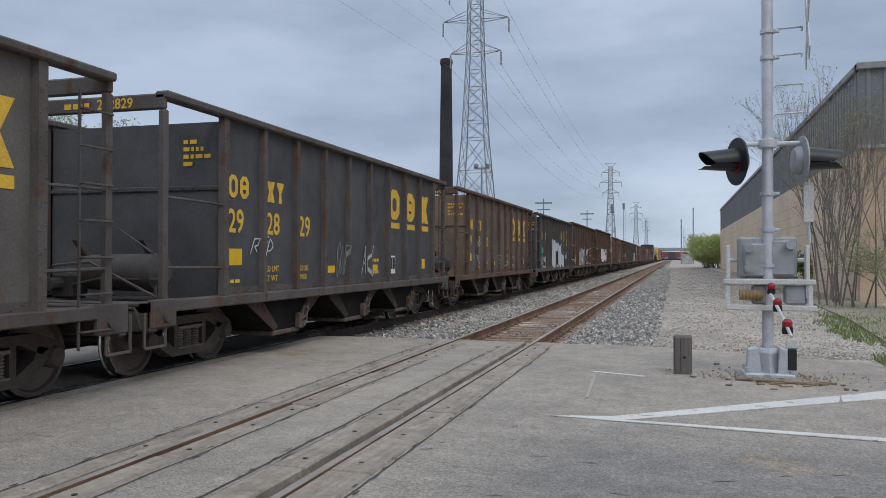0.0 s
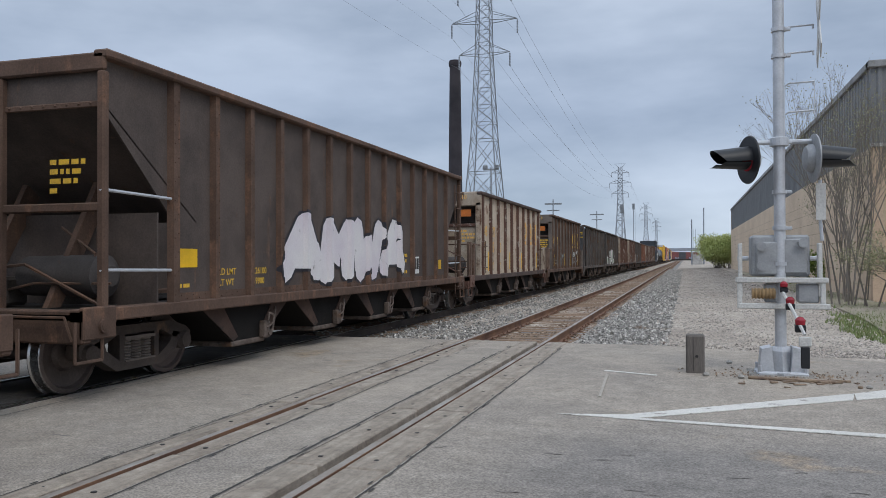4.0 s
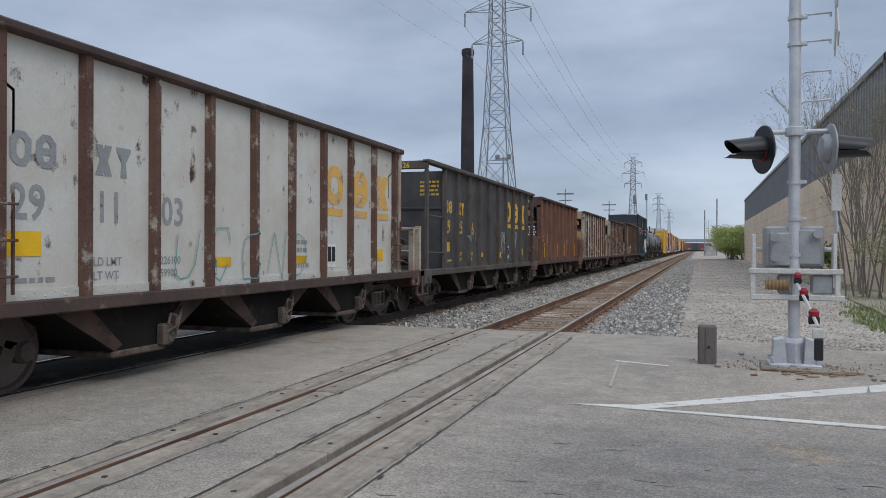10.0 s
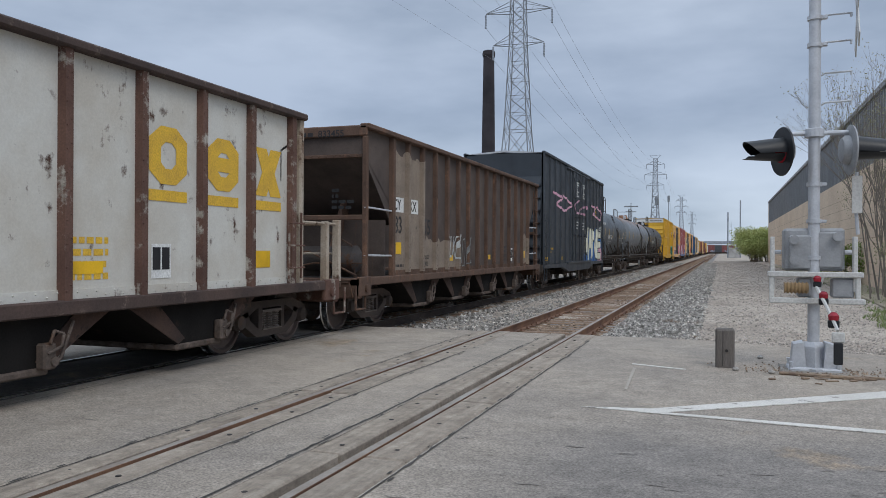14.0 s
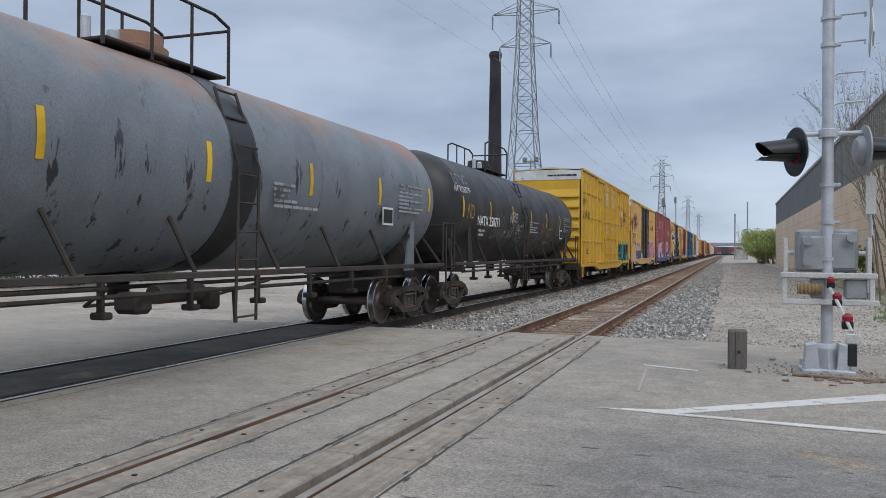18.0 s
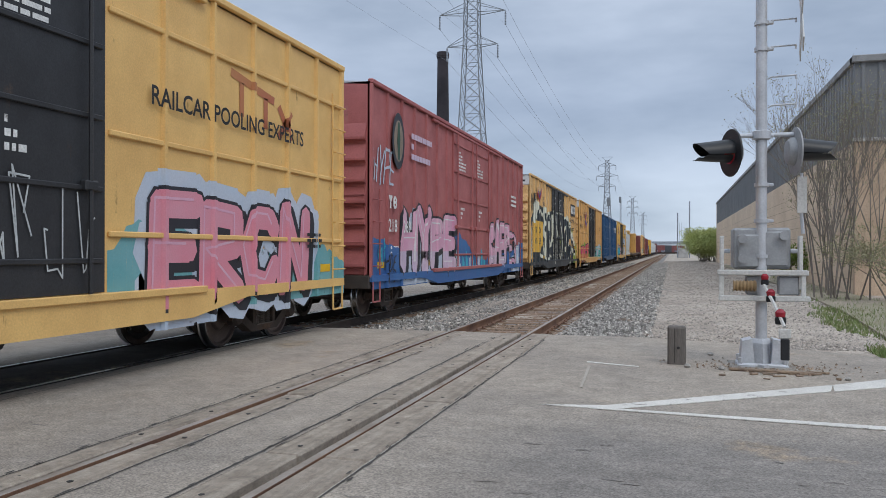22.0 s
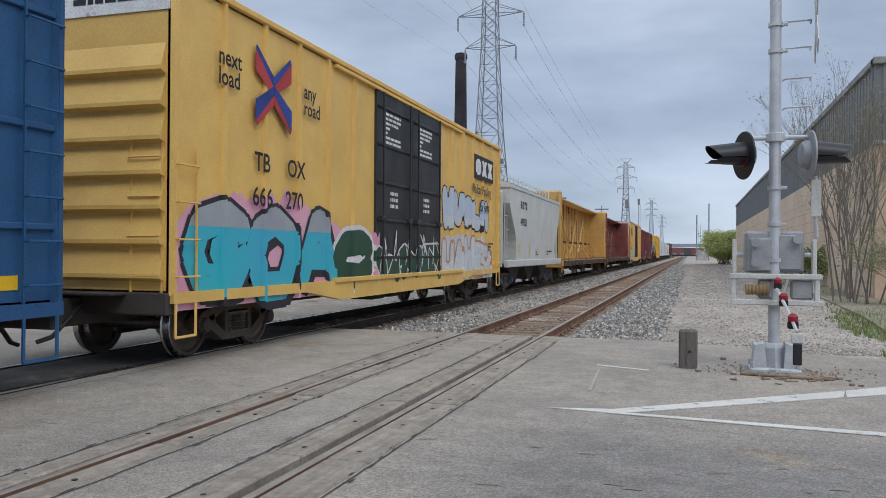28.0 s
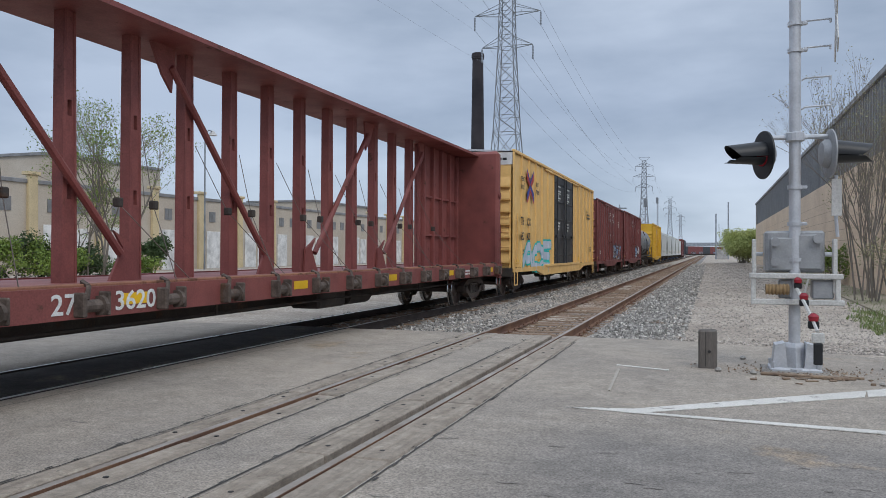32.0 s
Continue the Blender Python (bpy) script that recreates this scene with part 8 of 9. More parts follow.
    part("conduit", M().tube([(0.5, 0.06, 2.55), (0.5, 0.06, 2.0), (0.52, 0.06, 1.75)], 0.022), galv, sg)
    part("sign_plate", M().bbox(0.44, 0.56, 0.0, 0.015, 2.02, 2.5, 0.004), white_steel, sg, "narrow plate seen edge on")
    # crossbuck arms, seen nearly edge-on, on stand-off brackets
    for z in (3.42, 3.8, 4.2, 4.55):
        part("bracket", M().tube([(0.08, 0, z), (0.12, 0, z + 0.03), (0.44, 0.05, z + 0.05)], 0.012, 6).cyl((0.43, 0.05, z + 0.05), (0.43, 0.05, z + 0.0), 0.014, 6), galv, sg, "thin bent bracket")
    part("bracket", M().tube([(0.44, 0.05, 3.45), (0.44, 0.05, 3.86)], 0.006, 4), galv, sg)
    for a in (-50, 50):
        board = M().bbox(-0.008, 0.008, -0.6, 0.6, -0.11, 0.11, 0.003)
        part("crossbuck_board", board, white_steel, sg, "white crossbuck board", pose(0.5, 0.05, 4.62, a, 0, -5))
    # gate mechanism
    mech = part("gate_mechanism", M().bbox(-0.36, 0.36, -0.02, 0.38, 1.28, 1.83, 0.03).bbox(-0.30, -0.02, -0.06, 0.0, 1.30, 1.74, 0.02).bbox(0.04, 0.32, -0.05, 0.0, 1.32, 1.78, 0.02), grey_box, sg, "grey metal mechanism box")
    for x, z in ((-0.24, 1.68), (-0.24, 1.42), (0.27, 1.72)):
        part("cover_boss", M().cyl((x, -0.06, z), (x, -0.12, z), 0.06, 16), grey_box, mech, smooth=True)
    for x in (-0.38, 0.38):
        part("shaft", M().cyl((x - 0.14 * (x < 0), 0.15, 1.52), (x + 0.14 * (x > 0), 0.15, 1.52), 0.03, 10), galv, mech)
    for x, z0, z1 in ((-0.50, 1.02, 1.72), (0.47, 1.02, 1.72)):
        part("gate_arm_support", M().bbox(x - 0.025, x + 0.025, -0.12, 0.02, z0, z1, 0.008), white_steel, sg, "white upright gate bracket")
    part("frame_rail", M().bbox(-0.56, 0.56, -0.16, -0.06, 1.20, 1.27, 0.01), white_steel, sg, "white cross rail")
    part("frame_rail", M().bbox(-0.54, 0.58, -0.16, -0.06, 0.86, 0.93, 0.01), white_steel, sg, "white cross rail")
    for x in (-0.51, 0.50):
        part("frame_post", M().bbox(x - 0.03, x + 0.03, -0.14, -0.08, 0.92, 1.21, 0.008), white_steel, sg)
    for xa, xb in ((0.2, 0.46), (-0.2, -0.04)):
        part("counterweight", M().bbox(xa, xb, -0.1, 0.1, 0.94, 1.19, 0.02), grey_box, sg, "grey counterweight plate")
    part("coil_spring", M().lathe([(-0.36 + 0.022 * k, 0.06 if k % 2 else 0.078) for k in range(14)], "x", 14, (0, -0.12, 1.06)), surf("brass_spring", (0.35, 0.24, 0.12), (0.15, 0.09, 0.05), rough=0.6), sg, "rusty coil spring", smooth=True)
    arm = part("gate_arm", M().tube([(0.0, -0.2, 1.1), (0.09, -0.6, 0.85), (0.165, -0.96, 0.60)], 0.022), white_steel, sg, "short stub of the gate arm")
    for x, y, z, s in ((0.02, -0.22, 1.15, 0.048), (0.07, -0.42, 0.95, 0.055), (0.14, -0.78, 0.71, 0.062)):
        part("gate_lamp", M().lathe([(0, s * 0.9), (s * 0.9, s), (s * 1.5, s * 0.5), (s * 1.6, 0)], "z", 14, (x, y, z)), red_lens, sg, "small red gate lamp", smooth=True)
        part("lamp_base", M().bbox(x - s, x + s, y - s * 0.6, y + s * 0.6, z - s * 1.5, z, 0.01).cyl((x, y - s * 0.6, z - s * 0.8), (x, y - s * 0.7, z - s * 0.8), s * 0.5, 10), black_metal, sg)
    part("gate_tip", M().bbox(0.12, 0.22, -0.98, -0.94, 0.20, 0.46, 0.01), black_metal, sg, "black arm plate")
    part("gate_tip_white", M().bbox(0.10, 0.24, -0.97, -0.93, 0.46, 0.58, 0.01), white_steel, sg)


signal()

post = thing("timber_post", "short weathered square timber bollard", "bollard", pose(0.07, 11.2, 0))
part("post_body", M().bbox(-0.12, 0.12, -0.12, 0.12, -0.1, 0.50, 0.02), old_wood, post, "grey split timber")
part("post_bolt", M().cyl((0.02, -0.12, 0.22), (0.02, -0.135, 0.22), 0.02, 8), groove_mat, post)
part("post_split", M().box(-0.03, -0.022, -0.1215, -0.119, 0.02, 0.48), groove_mat, post)

# litter and rubble at the mast foot
lit = random.Random(9)
for k in range(18):
    x, y = PX + lit.gauss(0.25, 0.45), PY - 0.75 + lit.gauss(0, 0.18)
    ln2 = lit.uniform(0.02, 0.1)
    ob = obj("wood_scrap", M().bbox(-ln2, ln2, -0.015 - 0.015 * lit.random(), 0.015, 0, lit.uniform(0.01, 0.03), 0.004), litter_mat)
    ob.matrix_basis = pose(x, y, -0.004, 0, 0, lit.gauss(0, 22))
    tagged(ob, "broken dry piece of wood on the paving", "debris", "debris at the signal foot")
scrap = obj("timber_board", M().bbox(-0.5, 0.5, -0.04, 0.04, 0, 0.035, 0.01), litter_mat)
scrap.matrix_basis = pose(PX + 0.05, PY - 0.62, -0.004, 0, 0, -9)
tagged(scrap, "long broken board lying before the signal", "debris")
for x, y, s in ((0.2, 10.85, 0.05), (0.62, 10.75, 0.05), (2.0, 10.3, 0.04), (0.55, 12.2, 0.05)):
    ob = obj("rock", M().lathe([(0, s * 0.7), (s * 0.5, s), (s, s * 0.5), (s * 1.1, 0.01)], "z", 6), stone_mat)
    ob.matrix_basis = pose(x, y, -0.006, 0, 0, lit.uniform(0, 90))
    tagged(ob, "small dark stone lying on the paving", "stone")
mound = M()
mr = np.random.RandomState(4)
for k in range(420):
    x, y = PX + mr.normal(0.1, 0.5), PY + mr.normal(-0.15, 0.25)
    s = mr.uniform(0.006, 0.02)
    mound.add([(x + s, y, 0), (x, y + s, 0), (x - s, y, 0), (x, y - s, 0), (x, y, s * 1.1)], [(0, 1, 4), (1, 2, 4), (2, 3, 4), (3, 0, 4)])
tagged(obj("loose_rubble", mound, brown_stone), "loose rubble round the signal base", "rubble", kind="stuff")
foot = obj("concrete_footing", M().bbox(-0.42, 0.42, -0.36, 0.36, -0.2, 0.010, 0.03), surf("dirty_concrete", (0.30, 0.275, 0.24), (0.2, 0.18, 0.155), rough=0.95, scale=3.0, grain=40, gamount=0.3, bump=0.5))
foot.location = (PX, PY, 0)
tagged(foot, "concrete footing pad of the signal mast", "footing", kind="structure")

# ---------------- power line towers, chimney, poles ----------------


def lattice(m, x, y, z0, z1, w0, w1, n, t):
    """Four legs with cross bracing between two square levels."""
    for k in range(n):
        a, b = k / n, (k + 1) / n
        za, zb = z0 + (z1 - z0) * a, z0 + (z1 - z0) * b
        wa, wb = w0 + (w1 - w0) * a, w0 + (w1 - w0) * b
        ca = [(sx * wa, sy * wa, za) for sx, sy in ((-1, -1), (1, -1), (1, 1), (-1, 1))]
        cb = [(sx * wb, sy * wb, zb) for sx, sy in ((-1, -1), (1, -1), (1, 1), (-1, 1))]
        for i in range(4):
            j = (i + 1) % 4
            m.cyl(ca[i], cb[i], t, 4)
            m.cyl(ca[i], cb[j], t * 0.55, 3)
            m.cyl(ca[j], cb[i], t * 0.55, 3)
            m.cyl(cb[i], cb[j], t * 0.55, 3)


def tower(x, y, mat, thick=0.1):
    tw = thing("transmission_tower", "tall grey steel lattice power line tower", "power tower", pose(x, y, -0.3), group="power line towers")
    m = M()
    lattice(m, 0, 0, 0, 20, 3.3, 1.75, 4, thick)
    lattice(m, 0, 0, 20, 33, 1.75, 1.15, 5, thick * 0.85)
    part("lower_body", m, mat, tw)
    m = M()
    lattice(m, 0, 0, 33, 46, 1.15, 0.9, 7, thick * 0.75)
    part("upper_body", m, mat, tw)
    part("cap_frame", M().tube([(-0.9, 0, 46), (-2.6, 0, 47.6), (2.6, 0, 47.6), (0.9, 0, 46)], thick * 0.5, 4), mat, tw)
    for z, r in ((33.2, 4.0), (38.2, 5.2), (43.2, 4.2)):
        for s in (-1, 1):
            am = M()
            for q in (-0.9, 0.9):
                am.cyl((s * 1.0, q, z), (s * r, 0, z + 0.15), thick * 0.6, 4).cyl((s * 0.95, q, z + 1.5), (s * r, 0, z + 0.15), thick * 0.45, 4)
            am.cyl((s * 2.2, -0.5, z + 0.05), (s * 2.2, 0.5, z + 0.8), thick * 0.35, 3)
            part("cross_arm", am, mat, tw, "pointed cross arm")
            part("insulator", M().lathe([(-0.12 * k, 0.16 if k % 2 else 0.09) for k in range(18)], "z", 8, (s * r, 0, z)), wire_mat, tw, "hanging insulator string")
    return tw


TW = [(-29.4, 118.0), (-30.0, 393.0), (-31.0, 680.0), (-32.0, 960.0)]
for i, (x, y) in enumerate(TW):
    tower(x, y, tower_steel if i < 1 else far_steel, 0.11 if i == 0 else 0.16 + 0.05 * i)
wires = thing("power_lines", "sagging overhead power lines between the towers", "power lines")
for z, r in ((31.2, 4.0), (36.2, 5.2), (41.2, 4.2)):
    for s in (-1, 1):
        for (xa, ya), (xb, yb), sag in (((-29.0, -130.0), TW[0], 5.0), (TW[0], TW[1], 6.0), (TW[1], TW[2], 7.0)):
            pts = []
            for k in range(17):
                q = k / 16
                pts.append((xa + s * r + (xb - xa) * q, ya + (yb - ya) * q, z - 0.3 - sag * 4 * q * (1 - q)))
            part("wire", M().tube(pts, 0.010 if ya < 110 else 0.022, 4), wire_mat, wires)

chim = thing("chimney", "tall dark brick factory chimney", "chimney", pose(-36.4, 126.0, -0.3))
part("shaft", M().lathe([(0, 1.25), (20, 1.08), (33.6, 0.9), (33.7, 1.0), (34.6, 1.0), (34.7, 0.9), (34.7, 0.6)], "z", 24), brick_stack, chim, "dark tapering shaft", smooth=True)
part("rim_band", M().lathe([(0, 0.9), (0.05, 1.06), (0.5, 1.06), (0.55, 0.9)], "z", 24, (0, 0, 33.9)), brick_stack, chim)


def pole(x, y, h, label, head):
    p = thing("utility_pole", label, "pole", pose(x, y, -0.3), group="poles along the line")
    part("shaft", M().cyl((0, 0, 0), (0, 0, h), 0.16, 8, 0.1), tower_steel, p)
    part("head", head, tower_steel, p)


pole(-26, 108, 14.6, "steel yard light pole with a crossbar of floodlights", M().box(-1.1, 1.1, -0.1, 0.1, 14.2, 14.4).bbox(-1.1, -0.5, -0.3, 0.2, 14.4, 14.9, 0.05).bbox(0.5, 1.1, -0.3, 0.2, 14.4, 14.9, 0.05))
pole(-24, 150, 13, "distant wooden pole with cross arms", M().box(-1.6, 1.6, -0.1, 0.1, 12.0, 12.3).box(-1.2, 1.2, -0.1, 0.1, 10.8, 11.0))
pole(-20, 190, 13, "distant wooden pole with cross arms", M().box(-1.6, 1.6, -0.1, 0.1, 12.0, 12.3).box(-1.2, 1.2, -0.1, 0.1, 10.8, 11.0))
for x, y, h in ((-12.5, 168, 12.5), (-14.5, 240, 17.5)):
    ms = thing("railway_signal", "distant railway signal mast with dark heads", "railway signal", pose(x, y, -0.3))
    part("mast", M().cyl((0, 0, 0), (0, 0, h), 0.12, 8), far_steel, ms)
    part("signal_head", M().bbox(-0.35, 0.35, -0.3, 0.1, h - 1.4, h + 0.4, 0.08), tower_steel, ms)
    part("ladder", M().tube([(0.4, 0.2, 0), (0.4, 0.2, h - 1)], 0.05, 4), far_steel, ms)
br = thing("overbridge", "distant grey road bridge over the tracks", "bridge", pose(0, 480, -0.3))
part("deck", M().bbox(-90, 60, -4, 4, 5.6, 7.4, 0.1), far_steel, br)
for x in (-60, -34, -14, 9, 32):
    part("pier", M().bbox(x - 0.8, x + 0.8, -3, 3, 0, 5.6, 0.1), pale_concrete, br)

# Still stand-ins for the moving train's rear; they also close the bright horizon gap.
for k in range(6):
    fx = thing("box_car", "far-off dark red boxcar on the bend of the line", "freight car", pose(-13.5 + 3.4 * k, 400 + 9 * k, -0.2, 0, 0, -22), group="standing cars on the bend")
    part("body", M().bbox(-1.5, 1.5, -6, 6, 1.0, 4.6, 0.05), box_red2 if k % 3 else box_dark, fx, "dull red side")
    part("roof", M().prism([(-1.5, 4.6), (0, 4.8), (1.5, 4.6)], "y", -6, 6), trim_grey, fx)
    part("underframe", M().bbox(-1.2, 1.2, -5, 5, 0.3, 1.0, 0.05), steel_dark, fx)
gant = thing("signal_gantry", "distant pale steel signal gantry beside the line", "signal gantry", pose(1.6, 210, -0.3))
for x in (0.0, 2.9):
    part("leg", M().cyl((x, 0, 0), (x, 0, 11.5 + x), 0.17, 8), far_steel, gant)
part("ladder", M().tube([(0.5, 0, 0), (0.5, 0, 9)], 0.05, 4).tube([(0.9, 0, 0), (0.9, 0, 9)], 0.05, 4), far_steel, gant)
part("cabinet", M().bbox(0.2, 2.6, -0.3, 0.3, 0, 2.6, 0.05), pale_concrete, gant, "pale equipment cabinet")

# ---------------- buildings ----------------
WX, WY0, WY1, WH, WL = 6.9, 34.5, 132.0, 8.9, 5.8
wh = thing("warehouse", "long tan block warehouse with grey ribbed metal upper wall", "building", kind="")
part("lower_wall", M().box(WX, WX + 0.3, WY0, WY1, -0.3, WL), tan_block, wh, "tan painted block wall")
part("end_wall", M().box(WX, WX + 40, WY0 - 0.3, WY0, -0.3, WL), orange_brick, wh, "orange brick end wall")
part("upper_wall", M().box(WX + 0.05, WX + 0.3, WY0, WY1, WL, WH), grey_clad, wh, "grey cladding")
part("upper_end_wall", M().box(WX, WX + 40, WY0 - 0.25, WY0, WL + 0.15, WH), grey_clad, wh, "grey cladding")
part("ledge", M().bbox(WX - 0.06, WX + 40, WY0 - 0.42, WY0, WL, WL + 0.14, 0.02), pale_concrete, wh, "pale ledge")
ribm = shared(("clad_rib",), lambda: M().prism([(0.055, 0), (0.0, 0.06), (0.0, 0.16), (0.055, 0.22)], "z", WL, WH))
for k in range(160):
    part("cladding_rib", ribm, grey_clad, wh, "", pose(WX, WY0 + 0.3 + k * 0.6, 0))
ribe = shared(("clad_rib_end",), lambda: M().prism([(0, 0.055), (0.06, 0.0), (0.16, 0.0), (0.22, 0.055)], "z", WL + 0.15, WH))
for k in range(22):
    part("cladding_rib", ribe, grey_clad, wh, "", pose(WX + 0.2 + k * 0.6, WY0 - 0.3, 0))
part("parapet_trim", M().bbox(WX - 0.1, WX + 0.35, WY0 - 0.3, WY1, WH, WH + 0.28, 0.03), trim_grey, wh, "grey parapet trim")
part("parapet_trim", M().bbox(WX - 0.1, WX + 40, WY0 - 0.42, WY0 + 0.1, WH, WH + 0.28, 0.03), trim_grey, wh)
part("roof", M().box(WX + 0.3, WX + 40, WY0, WY1, WH - 0.3, WH - 0.1), trim_grey, wh)
part("far_wall", M().box(WX, WX + 40, WY1, WY1 + 0.3, -0.3, WH), tan_block, wh)
course = surf("mortar_line", (0.36, 0.28, 0.2), rough=0.95)
for k in range(1, 9):
    part("block_course", M().box(WX - 0.004, WX, WY0, WY1, k * 0.6 - 0.2, k * 0.6 - 0.18), course, wh)

fac = thing("factory", "long low buff brick factory with dock doors behind the tracks", "building", pose(-46, 0, 0))
part("wall", M().box(-0.4, 0, 20, 190, -0.3, 6.3), factory_wall, fac, "buff brick wall")
part("parapet", M().bbox(-0.5, 0.12, 20, 190, 6.3, 6.6, 0.03), trim_grey, fac)
part("roof", M().box(-40, -0.4, 20, 190, 6.0, 6.2), trim_grey, fac)
part("end_wall", M().box(-40, 0, 19.6, 20, -0.3, 6.3), factory_wall, fac)
for k in range(25):
    y = 24.0 + k * 6.6
    part("pilaster", M().bbox(0.0, 0.3, y, y + 0.8, -0.3, 6.9, 0.03).bbox(-0.3, 0.4, y - 0.15, y + 0.95, 6.9, 7.15, 0.03), factory_pale, fac, "yellowish brick pilaster with a cap")
    part("dock_door", M().bbox(0, 0.08, y + 1.5, y + 3.6, -0.2, 3.4, 0.02), factory_white, fac, "white dock door")
    if k % 2:
        part("dock_door", M().bbox(0, 0.08, y + 4.0, y + 5.9, -0.2, 3.2, 0.02), factory_white, fac, "white dock door")
    for q in (1.9, 4.3):
        win = part("window", M().box(0.0, 0.05, y + q, y + q + 1.0, 4.3, 5.3), glass_grey, fac, "small pale factory window")
        part("window_bar", M().box(0.05, 0.08, y + q + 0.46, y + q + 0.54, 4.3, 5.3), trim_grey, win)
lampp = thing("street_lamp", "tall grey street lamp before the factory", "street lamp", pose(-44, 62.0, -0.2))
part("pole", M().cyl((0, 0, 0), (0, 0, 12.4), 0.09, 8, 0.06).tube([(0, 0, 12.2), (0, 0.5, 12.9), (0, 1.1, 12.9)], 0.05), tower_steel, lampp)
part("shade", M().lathe([(0, 0.42), (0.2, 0.3), (0.45, 0.12), (0.5, 0.0)], "z", 12, (0, 1.2, 12.5)), white_steel, lampp, "pale bell-shaped shade", smooth=True)
for x, y0, h, w in ((-60, 60, 11, 16), (-58, 110, 9.5, 22)):
    b2 = thing("factory_block", "taller grey factory block behind", "building", pose(x, y0, -0.3))
    part("wall", M().box(-12, 0, 0, w, 0, h), factory_wall, b2)
    part("roof", M().bbox(-12.2, 0.2, -0.2, w + 0.2, h, h + 0.3, 0.02), trim_grey, b2)

# ---------------- trees, bushes, grass ----------------


def leaves(count, centres, size, seed):
    r = np.random.RandomState(seed)
    vs, fs = [], []
    c = np.array([p[:3] for p in centres])
    rad = np.array([p[3] for p in centres])
    for i in range(count):
        k = r.randint(len(c))
        d = r.normal(size=3)
        d /= np.linalg.norm(d)
        p = c[k] + d * rad[k] * r.rand() ** 0.45 * np.array([1, 1, 0.85])
        u = r.normal(size=3)
        u /= np.linalg.norm(u)
        w = np.cross(u, r.normal(size=3))
        w /= np.linalg.norm(w) + 1e-6
        s = size * r.uniform(0.6, 1.4)
        vs += [p - u * s, p + w * s * 0.5, p + u * s, p - w * s * 0.5]
        fs.append((4 * i, 4 * i + 1, 4 * i + 2, 4 * i + 3))
    me = bpy.data.meshes.new("leaves")
    me.from_pydata([tuple(v) for v in vs], [], fs)
    me.materials.append(None)
    return me


def branches(seed, height, spread, depth=4, trunks=1, r0=0.09, lean=0.1):
    """A branching skeleton: list of segments and the tips."""
    r = random.Random(seed)
    segs, tips = [], []

    def grow(p, d, ln, rad, k):
        q = p + d * ln
        segs.append((p, q, rad, rad * 0.68))
        if k == 0:
            tips.append(q)
            return
        for _ in range(r.choice((2, 2, 3))):
            nd = (d + Vector((r.gauss(0, spread), r.gauss(0, spread), r.gauss(0.05, spread * 0.5)))).normalized()
            grow(q, nd, ln * r.uniform(0.6, 0.85), rad * 0.62, k - 1)
        tips.append(q)

    for _ in range(trunks):
        d = Vector((r.gauss(0, lean), r.gauss(0, lean), 1)).normalized()
        grow(Vector((r.gauss(0, 0.25) * (trunks > 1), r.gauss(0, 0.25) * (trunks > 1), 0)), d, height * r.uniform(0.28, 0.36), r0 * r.uniform(0.7, 1.1), depth)
    return segs, tips


def tree(name, label, x, y, height, seed, leaf, count, lsize, spread=0.42, depth=4, trunks=1, r0=0.09, rad=0.4, z=-0.22, lean=0.1):
    t = thing(name, label, "tree" if name == "tree" else "shrub", pose(x, y, z))
    segs, tips = branches(seed, height, spread, depth, trunks, r0, lean)
    m = M()
    for p, q, ra, rb in segs:
        m.cyl(p, q, ra, 5, rb)
    part("trunk", m, bark, t, "brown branching stems")
    if count:
        part("crown", leaves(count, [(*p, rad) for p in tips], lsize, seed), leaf, t, "sparse young spring leaves")
    return t


SCRUB = "multi-stemmed bare scrub tree just coming into leaf"
for k, (x, y, h, n) in enumerate(((5.5, 31.0, 7.4, 5), (5.9, 33.2, 7.0, 5), (5.9, 34.5, 6.2, 4), (6.1, 30.0, 6.8, 4), (6.0, 36.0, 5.2, 3))):
    tree("tree", SCRUB, x, y, h, 20 + k, leaf_pale, 1300, 0.03, 0.22, 5, n, 0.036, 0.35, lean=0.12)
tree("bush", "dense brownish bush beside the wall", 7.1, 29.0, 2.9, 40, leaf_pale, 5000, 0.035, 0.6, 4, 7, 0.03, 0.3, lean=0.4)
tree("bush", "green bush by the warehouse foot", 6.2, 46, 2.2, 42, leaf_new, 3000, 0.06, 0.6, 4, 6, 0.03, 0.35, lean=0.4)
for k, (x, y, h) in enumerate(((4.9, 137, 4.6), (6.0, 139, 5.0), (7.0, 136, 4.6), (5.6, 143, 5.2), (5.2, 134, 3.4))):
    tree("tree", "rounded bright green spring tree beyond the warehouse", x, y, h, 50 + k, leaf_lime, 9000, 0.12, 0.5, 4, 9, 0.06, 0.85, lean=0.3)
for k, (x, y, h) in enumerate(((-28, 30.8, 8.2), (-28.6, 32.4, 7.4), (-34, 36.5, 5.5))):
    tree("tree", "slender young tree in light green leaf", x, y, h, 60 + k, leaf_new, 3600, 0.05, 0.34, 5, 3, 0.08, 0.42, lean=0.14)
for k, (x, y, h) in enumerate(((-28.5, 25.5, 2.4), (-29.5, 27, 2.6), (-28.4, 28.6, 2.2), (-30, 23.5, 2.4), (-29, 34.6, 1.5), (-28.4, 30.4, 2.0))):
    tree("bush", "dense green roadside bush", x, y, h, 70 + k, leaf_dark if k % 2 else leaf_new, 5200, 0.07, 0.6, 4, 6, 0.05, 0.4, lean=0.45)
tree("tree", "small dark evergreen by the factory", -34, 43.0, 2.6, 80, leaf_dark, 4000, 0.1, 0.45, 4, 2, 0.08, 0.5)


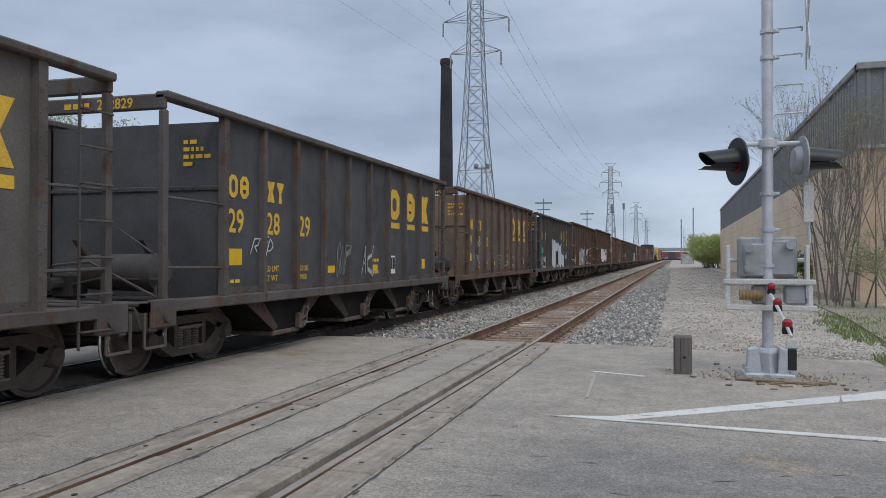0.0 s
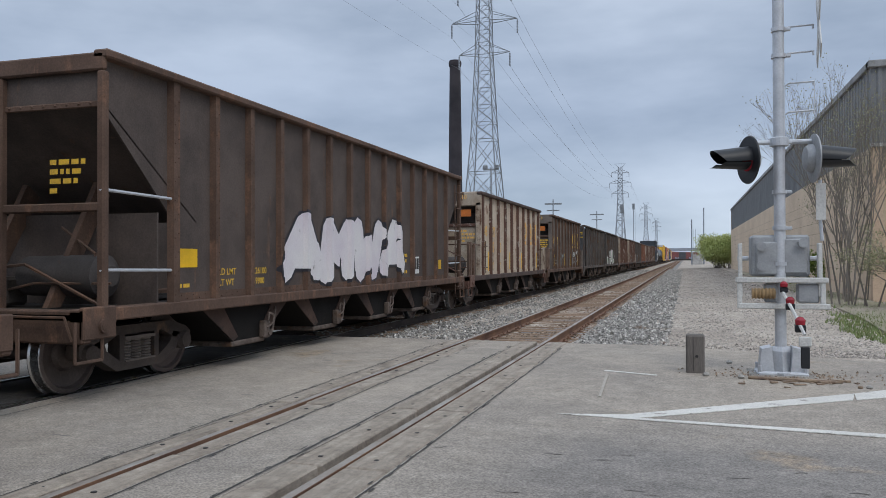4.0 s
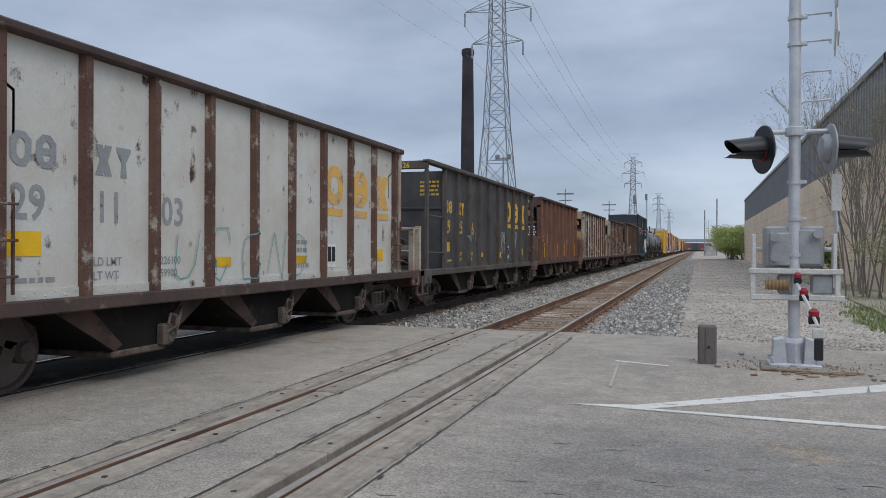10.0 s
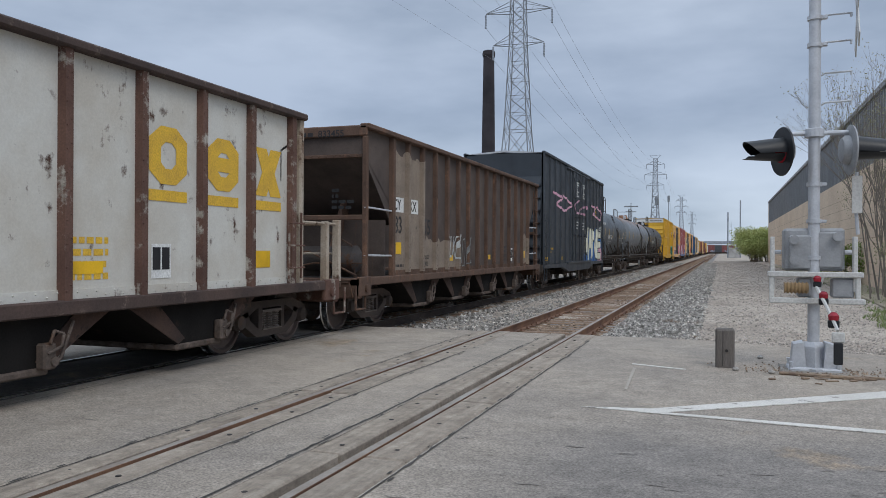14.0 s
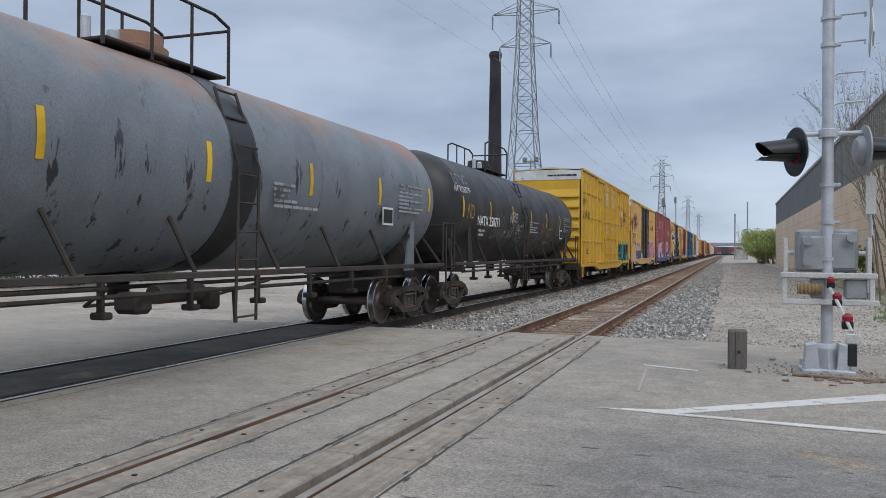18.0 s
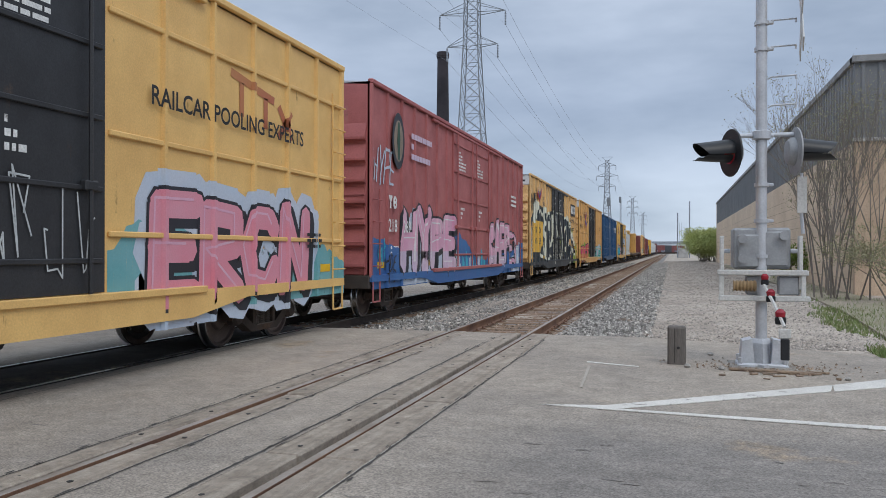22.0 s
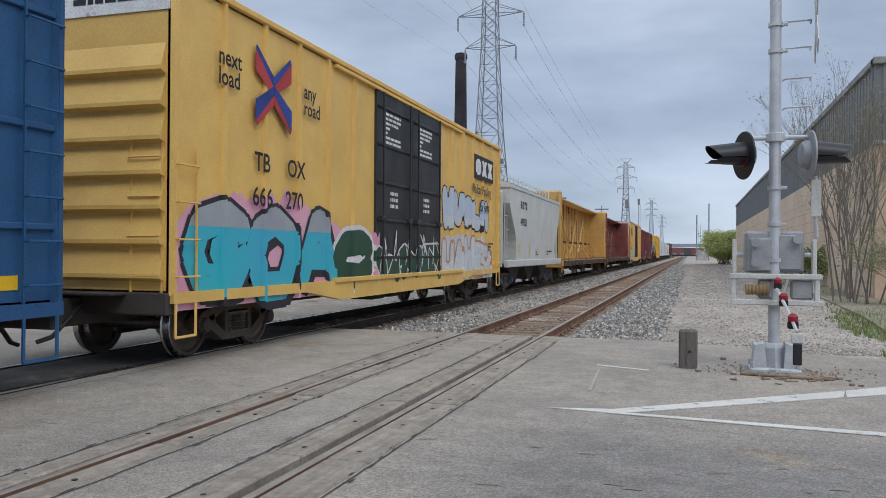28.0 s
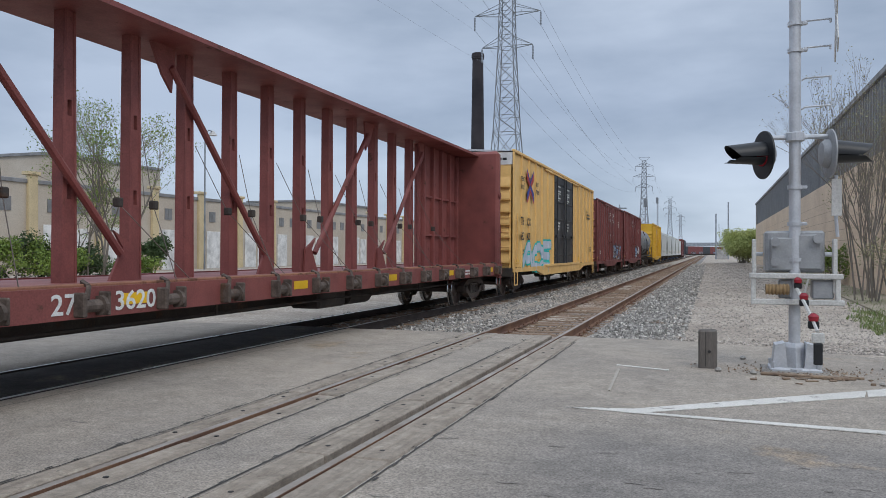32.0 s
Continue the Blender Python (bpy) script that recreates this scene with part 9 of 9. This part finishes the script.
def grass(name, count, place, h, seed):
    r = np.random.RandomState(seed)
    vs, fs = [], []
    for i in range(count):
        x, y, z = place(r)
        a = r.rand() * 6.28
        w = 0.012 + 0.012 * r.rand()
        hh = h * r.uniform(0.4, 1.2)
        dx, dy = math.cos(a) * w, math.sin(a) * w
        lx, ly = r.normal(0, 0.35, 2) * hh
        vs += [(x - dx, y - dy, z), (x + dx, y + dy, z), (x + lx, y + ly, z + hh)]
        fs.append((3 * i, 3 * i + 1, 3 * i + 2))
    me = bpy.data.meshes.new(name)
    me.from_pydata(vs, [], fs)
    me.materials.append(None)
    return tagged(obj(name, me, grass_mat), "tufts of fresh green grass at the gravel edge", "grass", kind="stuff")


def verge(r):
    while True:
        x, y = r.uniform(2.9, 7.0), r.uniform(11.0, 60)
        if r.rand() < 0.45:
            x, y = r.normal(4.3, 0.9), r.normal(13.2, 0.55)
            if x > 3.0 and y > 12.3:
                return x, y, ground_height(x, y) - 0.01
        elif r.rand() < 0.5:
            y = r.uniform(16, 26)
        lim = 3.1 + 0.09 * abs(y - 16) + 0.5 * noise.noise((y * 0.5, 0, 3)) if y < 30 else 5.0
        if x > lim and y > 21.8 - 3.1 * (x - 2.4) + 0.0:
            return x, y, ground_height(x, y) - 0.01


grass("grass", 15000, verge, 0.13, 1)
patch = M()
pts = [(3.6, 13.6), (5.5, 12.4), (9, 12), (12, 20), (6.8, 30), (6.6, 100), (5.6, 100), (5.2, 40), (4.6, 24), (4.0, 17)]
patch.prism(pts, "z", -0.4, -0.145)
tagged(obj("grass_ground", patch, surf("grassy_soil", (0.30, 0.255, 0.195), (0.21, 0.195, 0.115), rough=0.95, scale=0.6, grain=30, gamount=0.4, bump=0.8, bdist=0.03)), "grassy soil along the warehouse", "grass", kind="structure")
stake = obj("marker_stake", M().bbox(-0.04, 0.04, -0.02, 0.02, 0, 0.95, 0.01), white_steel)
stake.matrix_basis = pose(3.7, 35, -0.25, 0, 14, 0)
tagged(stake, "leaning white marker stake on the gravel", "stake")

woods = [(x, 900 + 60 * math.sin(x), 5.0, 9.0) for x in range(-420, 300, 9) if not -60 < x < 30] + [(-260 + 20 * math.sin(y), y, 5.0, 8.0) for y in range(60, 900, 10)] + [(150 + 20 * math.sin(y), y, 4.0, 8.0) for y in range(200, 900, 12)]
tagged(obj("distant_woods", leaves(16000, woods, 1.6, 90), surf("hazy_far_foliage", (0.15, 0.17, 0.13), (0.10, 0.12, 0.10), rough=0.9, scale=0.05)), "hazy line of distant trees", "woods", kind="stuff")

# ---------------- movement ----------------


def motions():
    for car, c in CARS:
        walk(car, [(t, pose(FAR_X, c - SPEED * t - g, 0)) for t, g in GAIN])
    for w, u, y0 in WHEELS:
        # turning while the wheels roll past the viewer
        ta, tb = max(0.0, (u - 29.0) / SPEED), min(32.0, (u - 3.0) / SPEED)
        if tb <= 0 or ta >= 32:
            continue
        fa, fb = math.floor(ta * FPS), math.ceil(tb * FPS)
        rows = [(0, pose(0, y0, 0.457))] if fa > 0 else []
        turn = 0.0
        for f in range(fa, fb + 1):
            turn = SPEED * (f - fa) / FPS / 0.457
            rows.append((f / FPS, pose(0, y0, 0.457, math.degrees(turn), 0, 0)))
        if rows[-1][0] < 32:
            rows.append((32, rows[-1][1]))
        walk(w, rows)


motions()
